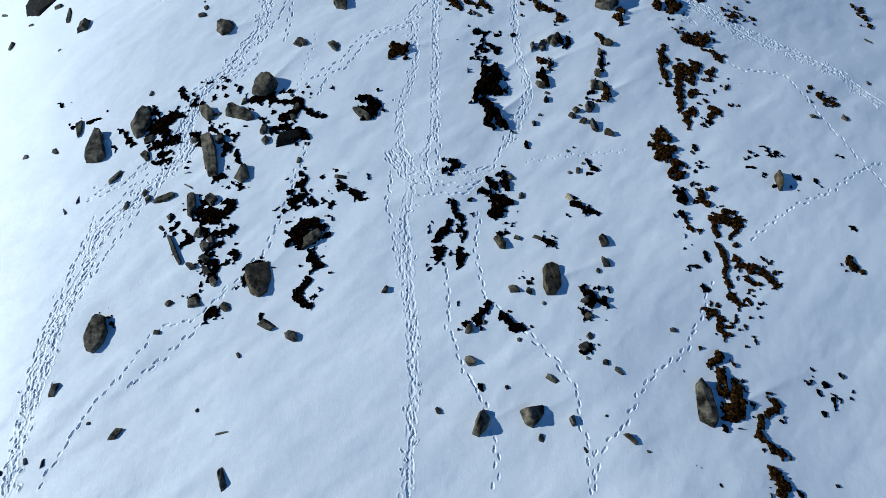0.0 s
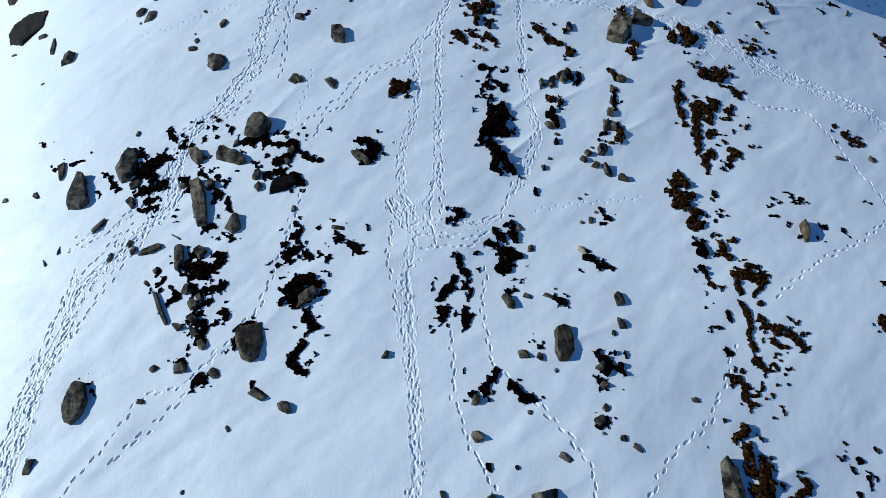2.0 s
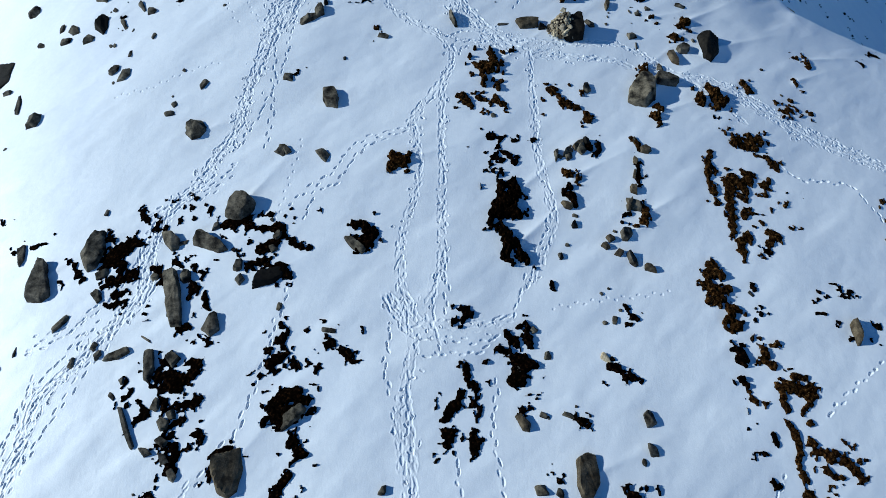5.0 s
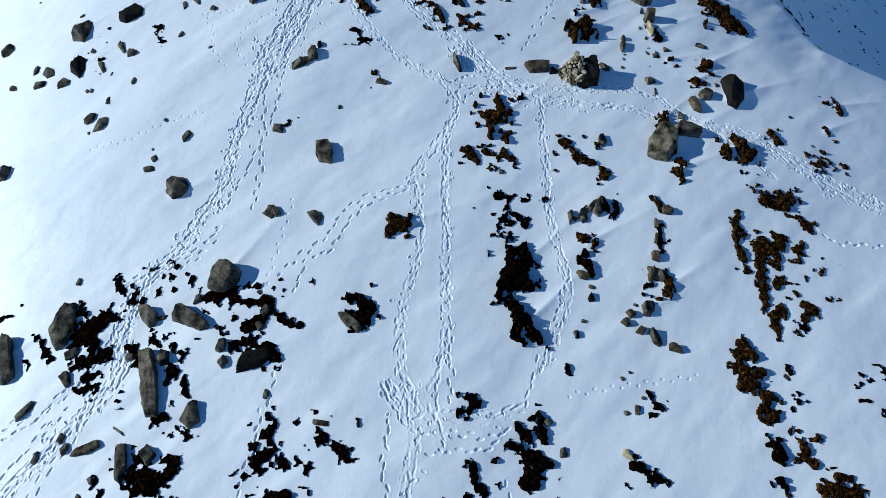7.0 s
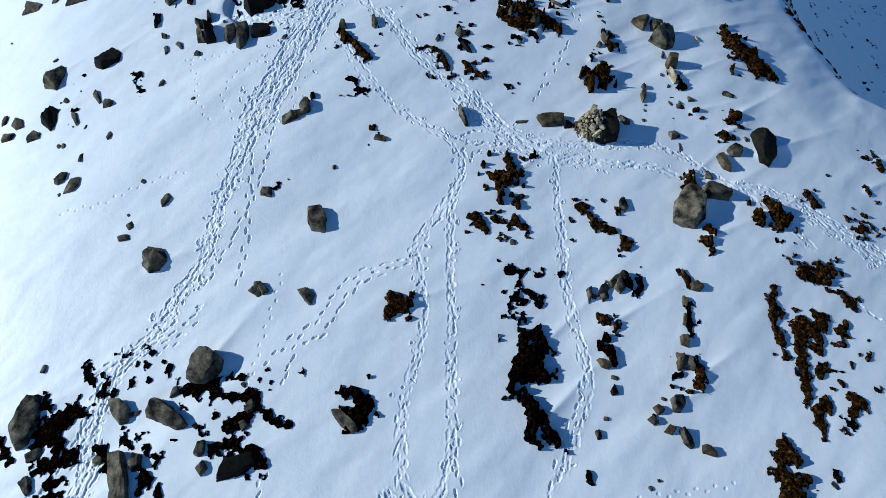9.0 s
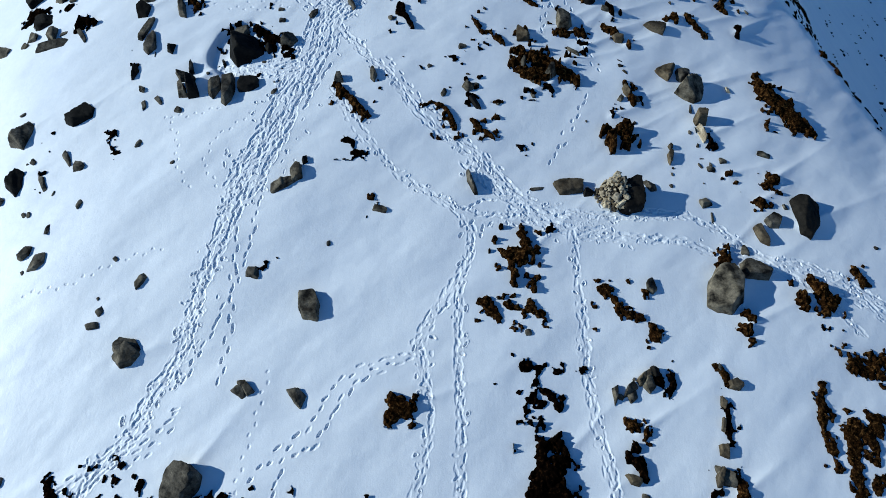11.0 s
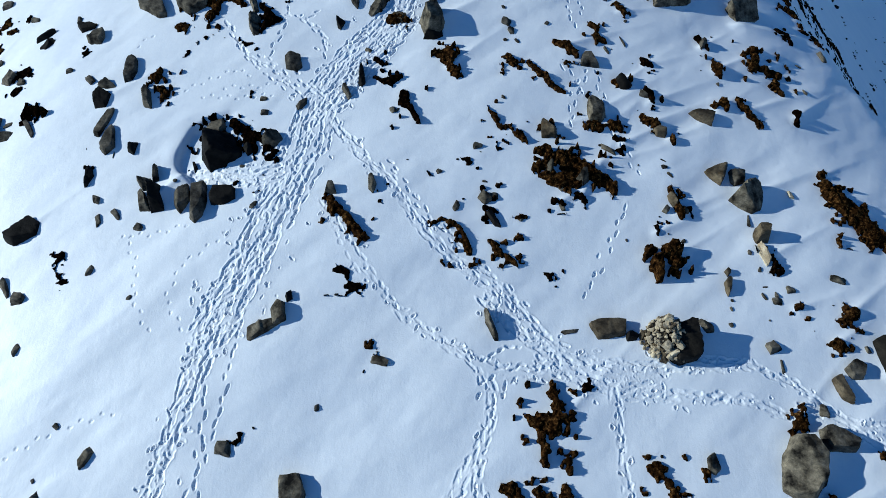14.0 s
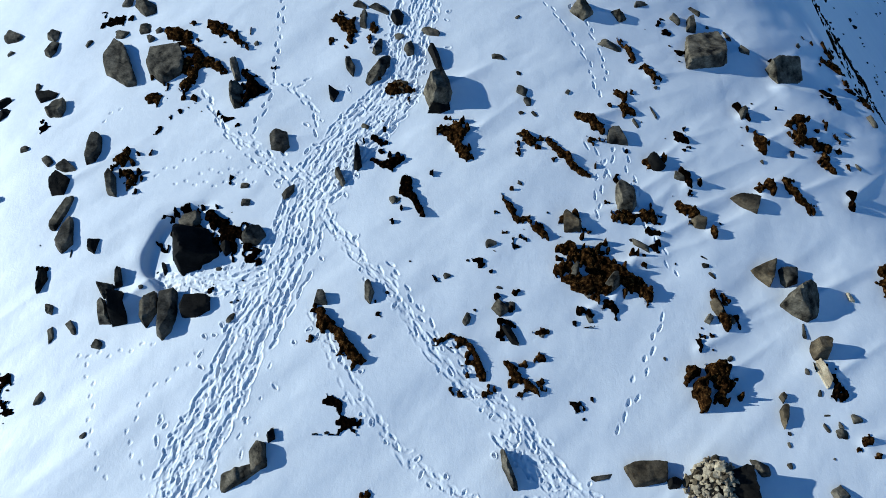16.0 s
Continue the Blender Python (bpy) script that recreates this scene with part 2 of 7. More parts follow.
drift(5.38, 27.93, 1.2, 0.60, 0.12, 29)
drift(2.20, 26.59, 1.5, 0.60, 0.12, 42)
drift(2.53, 24.53, 1.6, 0.60, 0.12, 43)
drift(25.31, 34.32, 1.3, 0.60, 0.12, 31)
drift(11.02, 11.22, 1.1, 0.60, 0.12, 25)
drift(17.90, 47.97, 0.8, 0.60, 0.12, 35)
drift(3.53, 41.64, 1.2, 0.60, 0.12, 22)
scoop(-9.31, 42.20, 1.55, 0.2)

# the sheet: an even mesh where the drone passes, ever coarser out to the horizon, and FINE times closer under the prints
STEP, FINE, WEST, EAST, SOUTH, NORTH = 0.066, 3, -21.5, 24.0, 6.8, 54.0
reach = np.cumsum(0.12 * 1.22 ** np.arange(44))
reach = reach[reach < 2500]
XS = np.concatenate([WEST - reach[::-1], np.arange(WEST, EAST, STEP), EAST + reach])
YS = np.concatenate([SOUTH - reach[::-1], np.arange(SOUTH, NORTH, STEP), NORTH + reach])
GX, GY = np.meshgrid(XS, YS)
BARE = lay_of_snow(GX, GY)
I0, I1, J0, J1 = len(reach), len(XS) - len(reach) - 1, len(reach), len(YS) - len(reach) - 1      # the even part
FX, FY = XS[I0] + np.arange((I1 - I0) * FINE + 1) * STEP / FINE, YS[J0] + np.arange((J1 - J0) * FINE + 1) * STEP / FINE
DENT = np.zeros((len(FY), len(FX)))
rng = np.random.default_rng(7)


def dent(x, y, turn, long=0.26, wide=0.11, deep=0.05, rim=0.3):
    """Press one print into the snow, with a low rim thrown up round it."""
    i, j = int(np.searchsorted(FX, x)), int(np.searchsorted(FY, y))
    k = int(0.9 * long / (STEP / FINE)) + 3
    if i < k or j < k or i > len(FX) - k or j > len(FY) - k:
        return
    win = (slice(j - k, j + k), slice(i - k, i + k))
    px, py = FX[None, i - k:i + k], FY[j - k:j + k, None]
    c, s = math.cos(turn), math.sin(turn)
    a, b = (px - x) * c + (py - y) * s, -(px - x) * s + (py - y) * c
    r = (2 * a / long) ** 2 + (2 * b / wide) ** 2
    angle_at = np.arctan2(b, a)
    r = r * (1 + 0.22 * np.cos(2 * angle_at + x * 57) + 0.18 * np.cos(3 * angle_at + y * 43) + 0.1 * np.cos(5 * angle_at + x * 91))
    hole = np.exp(-(r ** 3) * 0.6)
    lip = np.exp(-((np.sqrt(r) - 1.4) / 0.3) ** 2)
    old = DENT[win]
    lift = rim * deep * lip * (1 - hole)
    DENT[win] = np.where(hole > 0.25, np.minimum(old, -deep * hole), np.where(old < -0.01, old * 0.85, np.maximum(old, lift)))


def along(points, gap):
    """Places and headings at even steps along a broken line."""
    p = np.array(points, float).reshape(-1, 2)
    seg = np.hypot(*np.diff(p, axis=0).T)
    at = np.concatenate([[0], np.cumsum(seg)])
    for s in np.arange(0, at[-1], gap):
        q, e = [np.interp(s, at, p[:, k]) for k in (0, 1)], [np.interp(min(s + 0.6, at[-1]), at, p[:, k]) - np.interp(max(s - 0.6, 0), at, p[:, k]) for k in (0, 1)]
        yield q[0], q[1], math.atan2(e[1], e[0])


def steps(width, *points):
    """Boot prints of one or several walkers along a line."""
    lanes = max(1, round(width / 0.22))
    for lane in range(lanes):
        shift, side, gap = (lane - (lanes - 1) / 2) * 0.24 * min(1, width / 0.3), 1, rng.uniform(0.28, 0.36)
        for x, y, turn in along(points, gap):
            side = -side
            off = shift + side * 0.055 + rng.normal(0, 0.03 + 0.08 * (lanes > 1))
            dent(x - off * math.sin(turn) + rng.normal(0, 0.03), y + off * math.cos(turn) + rng.normal(0, 0.03), turn + rng.normal(0, 0.15),
                 rng.uniform(0.19, 0.27), rng.uniform(0.075, 0.10), rng.uniform(0.02, 0.05), 0.14)


def trodden(width, *points):
    """A path beaten by many boots: several braided lines of prints, one foot in another's step."""
    lanes, loose = max(2, round(width / 0.14)), min(1.0, width / 0.7) ** 1.5
    for lane in range(lanes):
        home = ((lane + 0.5) / lanes - 0.5) * width * 1.12
        phase, swing = rng.uniform(0, 6.28, 2), rng.uniform(0.35, 0.7, 2)
        side, s = 1, 0.0
        gap, press = rng.uniform(0.19, 0.27), rng.uniform(0.6, 1.15) * (1.0 if width > 0.65 else 0.75 if width > 0.55 else 0.6 if width > 0.4 else 0.45)
        for x, y, turn in along(points, gap):
            s, side = s + gap, -side
            if rng.random() < 0.06 + 0.2 * abs(home) / width:
                continue
            off = 0.85 * home + loose * (0.12 * math.sin(s * swing[0] + phase[0]) + 0.06 * math.sin(s * 2.3 * swing[1] + phase[1])) + side * 0.03 + rng.normal(0, 0.022 + 0.02 * loose)
            dent(x - off * math.sin(turn), y + off * math.cos(turn), turn + rng.normal(0, 0.16), rng.uniform(0.2, 0.4), rng.uniform(0.07, 0.125), press * rng.uniform(0.03, 0.085), 0.24)
    # crumbs and half prints kicked up between them
    for x, y, turn in along(points, 0.06 if width > 0.5 else 0.3):
        off = rng.normal(0, 0.4 * width)
        dent(x - off * math.sin(turn), y + off * math.cos(turn), rng.uniform(0, 3.14), rng.uniform(0.09, 0.2), rng.uniform(0.06, 0.09), rng.uniform(0.012, 0.05), 0.5)


def paws(*points):
    """The light prints of a small animal."""
    side = 1
    for x, y, turn in along(points, 0.32):
        side = -side
        dent(x - side * 0.06 * math.sin(turn), y + side * 0.06 * math.cos(turn), turn, 0.12, 0.085, 0.018, 0.1)


trodden(1.5, -2.43, 51.67, -2.76, 50.08, -2.89, 48.85, -3.43, 47.44, -4.70, 46.11, -5.54, 44.88, -5.98, 43.73, -6.20, 42.47, -6.56, 41.11, -7.19, 39.54, -7.64, 38.22, -8.22, 36.98, -8.64, 35.95)
trodden(0.6, -8.22, 36.98, -8.64, 35.95, -9.37, 32.58, -9.73, 30.35, -11.14, 27.59, -12.23, 26.50, -12.64, 24.63, -12.35, 23.28, -13.00, 22.23, -14.36, 20.64, -15.72, 19.23, -15.81, 17.30, -16.16, 16.06, -16.21, 13.15, -16.04, 10.72, -15.61, 8.52)
trodden(0.45, -5.31, 43.19, -4.07, 41.79, -3.01, 40.65, -1.99, 39.26, -0.88, 38.25, 0.20, 37.57, 1.08, 36.77, 1.76, 35.87)
trodden(0.7, 0.17, 37.23, 1.13, 36.25, 2.07, 35.50, 3.19, 34.97, 4.49, 34.55)
trodden(0.35, 2.95, 34.49, 4.46, 34.33, 6.41, 34.41, 8.36, 34.34, 9.24, 33.93)
trodden(0.6, 1.68, 35.52, 2.71, 35.05, 3.96, 34.96, 5.54, 35.07)
trodden(0.5, 2.25, 35.31, 2.97, 34.77, 4.11, 34.54, 5.09, 34.67)
trodden(0.35, 3.03, 35.35, 4.58, 35.22, 6.17, 35.30, 8.19, 35.41, 9.51, 34.99, 10.99, 33.83, 12.43, 33.35, 13.55, 33.14)
trodden(0.35, 11.08, 33.75, 12.52, 33.74, 14.09, 33.24, 15.09, 31.85, 16.76, 30.81)
trodden(0.35, 9.63, 34.30, 11.26, 33.51, 12.90, 32.51, 13.95, 31.26)
trodden(0.6, 13.78, 32.93, 16.25, 31.43, 19.27, 30.34, 21.53, 29.14, 23.40, 27.23)
trodden(0.35, -5.38, 40.15, -4.54, 38.78, -3.68, 37.65, -2.57, 36.58, -1.51, 35.81)
trodden(0.35, -2.40, 36.44, -1.03, 35.69, 0.30, 35.06, 1.64, 34.91)
trodden(0.35, -0.84, 35.41, 0.10, 34.49, -0.02, 33.41, -0.50, 32.54, -1.39, 31.22, -1.90, 30.29)
trodden(0.35, -1.73, 30.14, -1.46, 28.82)
trodden(0.35, -0.35, 32.54, -0.39, 30.61, -0.34, 28.83)
trodden(0.35, -1.53, 30.38, -1.29, 28.50, -1.57, 26.94, -2.02, 25.47, -2.06, 23.75, -1.98, 22.47)
trodden(0.35, -0.42, 31.06, -0.37, 28.11, -0.44, 26.38, -0.36, 24.43, -0.71, 22.63)
trodden(0.35, 3.81, 34.43, 3.94, 31.64, 3.80, 30.21, 3.93, 28.88)
trodden(0.35, 3.93, 30.74, 3.89, 29.44, 4.06, 27.41, 4.43, 26.27, 4.11, 25.17, 3.48, 23.79, 2.73, 22.64)
steps(0.3, 4.35, 26.38, 2.81, 22.81, 2.20, 21.72)
trodden(0.8, -2.21, 22.55, -1.53, 21.28)
trodden(0.5, -1.66, 22.12, -1.42, 20.87, -1.85, 18.18, -1.59, 16.43)
steps(0.3, -2.38, 21.28, -2.47, 19.68, -2.04, 18.18)
trodden(0.45, -1.64, 19.04, -1.53, 16.89, -1.27, 13.69, -1.14, 11.47, -1.18, 9.45, -1.19, 7.97)
steps(0.3, 1.68, 19.33, 1.38, 17.68, 1.78, 15.36, 3.30, 13.91, 4.42, 12.76, 5.05, 11.66, 5.06, 10.21, 5.36, 9.42, 5.06, 8.11)
steps(0.3, 5.19, 8.29, 5.56, 9.42, 6.50, 10.20, 7.68, 11.93, 9.58, 13.37, 10.62, 14.83, 11.54, 16.56)
steps(0.3, 0.16, 16.62, 0.26, 14.15, 0.80, 12.54, 1.61, 11.04, 1.94, 9.43, 1.78, 8.13)
steps(0.3, 14.89, 29.20, 15.83, 28.55, 18.37, 28.55, 19.25, 26.39, 20.21, 24.00, 21.20, 21.73)
steps(0.3, 13.68, 18.44, 15.93, 19.97, 18.24, 21.09, 19.82, 22.24, 21.66, 23.13)
steps(0.3, -9.14, 16.06, -10.09, 14.86, -11.67, 14.47, -12.57, 12.67, -13.54, 11.41, -14.06, 9.79, -14.61, 8.47)
steps(0.3, -9.61, 14.84, -10.94, 13.49, -12.36, 11.99)
steps(0.3, -1.63, 30.27, -3.52, 29.83, -4.52, 29.11, -5.24, 27.91, -6.16, 27.15, -7.06, 26.41)
steps(0.3, -2.05, 29.95, -3.50, 29.52, -4.28, 28.70, -4.90, 27.51, -5.93, 26.86, -6.18, 25.67)
steps(0.3, -7.59, 51.43, -7.53, 49.18, -7.53, 47.58, -7.86, 46.40, -8.07, 45.89)
steps(0.3, -9.78, 47.52, -8.87, 46.11, -8.02, 45.48)
steps(0.3, 5.05, 40.48, 4.24, 39.16, 3.60, 37.95, 3.29, 37.10)
steps(0.3, 4.59, 45.89, 4.91, 43.49, 5.41, 42.59, 5.71, 41.71)
steps(0.3, 3.84, 52.51, 3.10, 51.81)
paws(-9.67, 39.58, -11.10, 39.25, -12.12, 39.30, -11.45, 38.31, -11.20, 37.05, -10.58, 36.11)
paws(-8.59, 39.11, -9.86, 38.12, -10.17, 37.02, -9.42, 36.09)
paws(3.96, 22.17, 6.08, 22.53, 8.80, 22.92)
paws(-16.05, 32.56, -14.40, 32.72, -12.68, 33.52, -11.10, 33.88)
paws(-6.68, 29.64, -7.42, 25.53)
steps(0.3, -8.53, 35.41, -8.39, 33.94, -8.35, 32.55, -8.22, 31.25, -8.37, 29.14)
trodden(0.35, 13.79, 32.69, 15.61, 31.67, 17.44, 30.61, 19.62, 29.80, 21.91, 28.88)
steps(0.3, 14.67, 32.82, 16.51, 31.62, 18.75, 30.84, 20.85, 29.77, 22.07, 29.26)
trodden(0.8, -2.57, 47.94, -3.41, 46.79, -4.30, 45.71, -4.98, 44.69, -5.53, 43.74)
steps(0.3, -9.78, 47.52, -8.98, 46.22, -8.06, 45.79, -7.20, 44.88, -6.38, 44.11)
steps(0.5, -8.28, 45.99, -6.84, 44.97, -5.68, 44.40)
steps(0.3, -6.31, 48.03, -6.97, 47.80, -6.12, 47.15, -5.67, 46.40)
steps(0.3, -6.87, 41.48, -7.27, 39.10, -7.69, 36.37, -7.88, 34.09, -8.31, 32.21, -8.96, 30.68, -9.57, 29.22)
steps(0.3, -16.24, 19.98, -16.53, 16.89, -16.75, 14.77, -16.55, 12.54, -16.01, 10.30)
trodden(0.4, -1.36, 21.24, -0.19, 21.42, 0.79, 21.36, 1.78, 21.58, 2.39, 21.73)
steps(0.3, -1.16, 20.81, 0.00, 20.92, 0.97, 20.75, 1.75, 21.04)
steps(0.3, -0.96, 20.29, 0.38, 20.32, 1.44, 20.59)
trodden(0.35, -0.69, 23.28, -0.86, 22.31, -0.87, 21.39, -0.48, 20.32)
steps(0.3, -0.21, 24.29, -0.18, 23.09, -0.24, 21.85)
steps(0.45, -3.41, 41.50, -1.87, 39.71, -0.25, 38.05, 1.43, 36.60)
steps(0.3, -0.16, 35.38, 1.21, 35.87, 2.37, 35.44, 3.85, 35.10)
steps(0.3, -0.35, 34.33, 0.16, 34.93, 1.51, 35.26, 2.79, 34.69)
steps(0.3, 0.11, 33.77, 0.47, 34.49, 1.00, 35.10)
steps(0.3, -6.37, 23.33, -6.68, 22.08, -7.29, 19.28, -7.76, 17.77, -8.92, 16.10, -9.98, 15.03)
steps(0.3, -13.01, 21.80, -14.26, 19.82, -15.14, 17.90, -15.64, 16.08, -16.12, 14.27)
steps(0.3, -13.99, 21.99, -15.59, 20.34, -16.34, 18.70, -16.59, 16.65)
steps(0.3, -9.86, 47.66, -9.34, 46.79, -8.82, 45.94, -7.96, 45.20, -7.01, 44.58)
steps(0.3, -7.42, 47.96, -6.76, 47.69, -6.06, 46.93, -5.74, 45.92)
paws(-13.22, 46.70, -12.63, 47.24)
paws(-10.99, 44.70, -10.02, 45.12, -9.20, 45.47, -8.54, 45.19)
paws(-9.50, 44.71, -8.04, 44.75, -7.08, 45.13)
paws(-10.26, 44.38, -8.95, 44.29, -7.68, 44.40)
trodden(0.7, -10.12, 41.38, -8.97, 41.28, -7.92, 41.13, -6.92, 41.28)
steps(0.5, -9.80, 41.09, -8.76, 41.01, -7.55, 40.92)
steps(0.3, 2.38, 52.01, 3.32, 50.54, 3.78, 49.33, 3.88, 47.81)
steps(0.3, 3.89, 51.96, 4.27, 50.12, 4.35, 48.62)
steps(0.3, 3.32, 45.94, 3.68, 45.38, 3.95, 44.79)
steps(0.3, 4.25, 45.86, 3.81, 45.19, 3.37, 44.24, 3.37, 43.54)
steps(0.4, -16.80, 21.25, -15.14, 21.70, -13.93, 22.82, -13.08, 23.80, -12.44, 24.83)
steps(0.3, -14.98, 20.00, -13.82, 21.05, -12.91, 22.35)
steps(0.4, -12.83, 26.42, -10.93, 27.46, -9.45, 28.47)
steps(0.3, -11.50, 26.79, -9.78, 27.64)


def land(x, y):
    """The height of the untrodden snow at a place, or at an array of places."""
    i, j = np.clip(np.searchsorted(XS, x) - 1, 0, len(XS) - 2), np.clip(np.searchsorted(YS, y) - 1, 0, len(YS) - 2)
    u, v = (x - XS[i]) / (XS[i + 1] - XS[i]), (y - YS[j]) / (YS[j + 1] - YS[j])
    z = (BARE[j, i] * (1 - u) + BARE[j, i + 1] * u) * (1 - v) + (BARE[j + 1, i] * (1 - u) + BARE[j + 1, i + 1] * u) * v
    return z if np.ndim(z) else float(z)


def mesh_of(name, co, quads, mat):
    me = bpy.data.meshes.new(name)
    me.vertices.add(len(co))
    me.vertices.foreach_set("co", co.astype(np.float32).ravel())
    me.loops.add(quads.size)
    me.loops.foreach_set("vertex_index", quads.astype(np.int32).ravel())
    me.polygons.add(len(quads))
    me.polygons.foreach_set("loop_start", np.arange(0, quads.size, 4, dtype=np.int32))
    me.polygons.foreach_set("use_smooth", np.ones(len(quads), bool))
    me.update()
    me.materials.append(mat)
    return me


def sheet(name, gx, gy, gz, keep=None, mat=None, parent=None):
    """A mesh over a grid of places."""
    rows, cols = gx.shape
    ids = np.arange(rows * cols).reshape(rows, cols)
    quads = np.stack([ids[:-1, :-1], ids[:-1, 1:], ids[1:, 1:], ids[1:, :-1]], -1).reshape(-1, 4)
    co = np.stack([gx, gy, gz], -1).reshape(-1, 3)
    if keep is not None:
        quads = quads[keep.ravel()[quads].any(1)]
        used = np.unique(quads)
        back = np.zeros(rows * cols, int)
        back[used] = np.arange(len(used))
        quads, co = back[quads], co[used]
    ob = new(name, mesh_of(name, co, quads, mat))
    ob.parent = parent
    return ob


def snow_sheet():
    """The whole snow cover: wide cells where it lies smooth, small ones where boots have broken it."""
    rows, cols = BARE.shape
    ids = np.arange(rows * cols).reshape(rows, cols)
    cells = np.stack([ids[:-1, :-1], ids[:-1, 1:], ids[1:, 1:], ids[1:, :-1]], -1)
    hit = np.abs(DENT) > 0.0008
    down, across = J1 - J0, I1 - I0
    broken = np.zeros((down, across), bool)
    for dj in range(FINE + 1):
        for di in range(FINE + 1):
            broken |= hit[dj:dj + down * FINE:FINE, di:di + across * FINE:FINE]
    wide = np.ones((rows - 1, cols - 1), bool)
    wide[J0:J1, I0:I1] = ~broken
    small = np.repeat(np.repeat(broken, FINE, 0), FINE, 1)
    fids = np.arange(DENT.size).reshape(DENT.shape)
    fine = np.stack([fids[:-1, :-1], fids[:-1, 1:], fids[1:, 1:], fids[1:, :-1]], -1)[small]
    used = np.unique(fine)
    back = np.zeros(DENT.size, np.int64)
    back[used] = np.arange(len(used)) + BARE.size
    x, y = FX[used % len(FX)], FY[used // len(FX)]
    # corners shared with the wide cells keep one vertex
    j, i = used // len(FX), used % len(FX)
    corner = (j % FINE == 0) & (i % FINE == 0)
    back[used[corner]] = ids[J0 + j[corner] // FINE, I0 + i[corner] // FINE]
    top = BARE.copy()
    top[J0:J1 + 1, I0:I1 + 1] += DENT[::FINE, ::FINE]
    co = np.concatenate([np.stack([GX, GY, top], -1).reshape(-1, 3), np.stack([x, y, land(x, y) + DENT.ravel()[used]], -1)])
    quads = np.concatenate([cells[wide], back[fine]])
    keep = np.unique(quads)
    slot = np.zeros(len(co), np.int64)
    slot[keep] = np.arange(len(keep))
    return new("ground", mesh_of("ground", co[keep], slot[quads], SNOW))


tagged(snow_sheet(), "white wind-packed snow slope crossed by trails of boot prints", "snow", kind="structure")


# ---- stones ----
def ball(level):
    bm = bmesh.new()
    bmesh.ops.create_icosphere(bm, subdivisions=level, radius=1.0)
    bm.verts.ensure_lookup_table()
    v = np.array([p.co[:] for p in bm.verts])
    f = np.array([[p.index for p in q.verts] for q in bm.faces])
    bm.free()
    return v / np.linalg.norm(v, axis=1)[:, None], f


BALLS = {k: ball(k) for k in (2, 3, 4, 5)}


def rough(p, scale, seed):
    a = grain_noise(p[:, 0] + 0.37 * p[:, 2], p[:, 1] - 0.71 * p[:, 2], scale, seed, 3)
    b = grain_noise(p[:, 2] + 0.53 * p[:, 0], p[:, 0] + 0.31 * p[:, 1], scale, seed + 9, 3)
    return (a + b) / 2


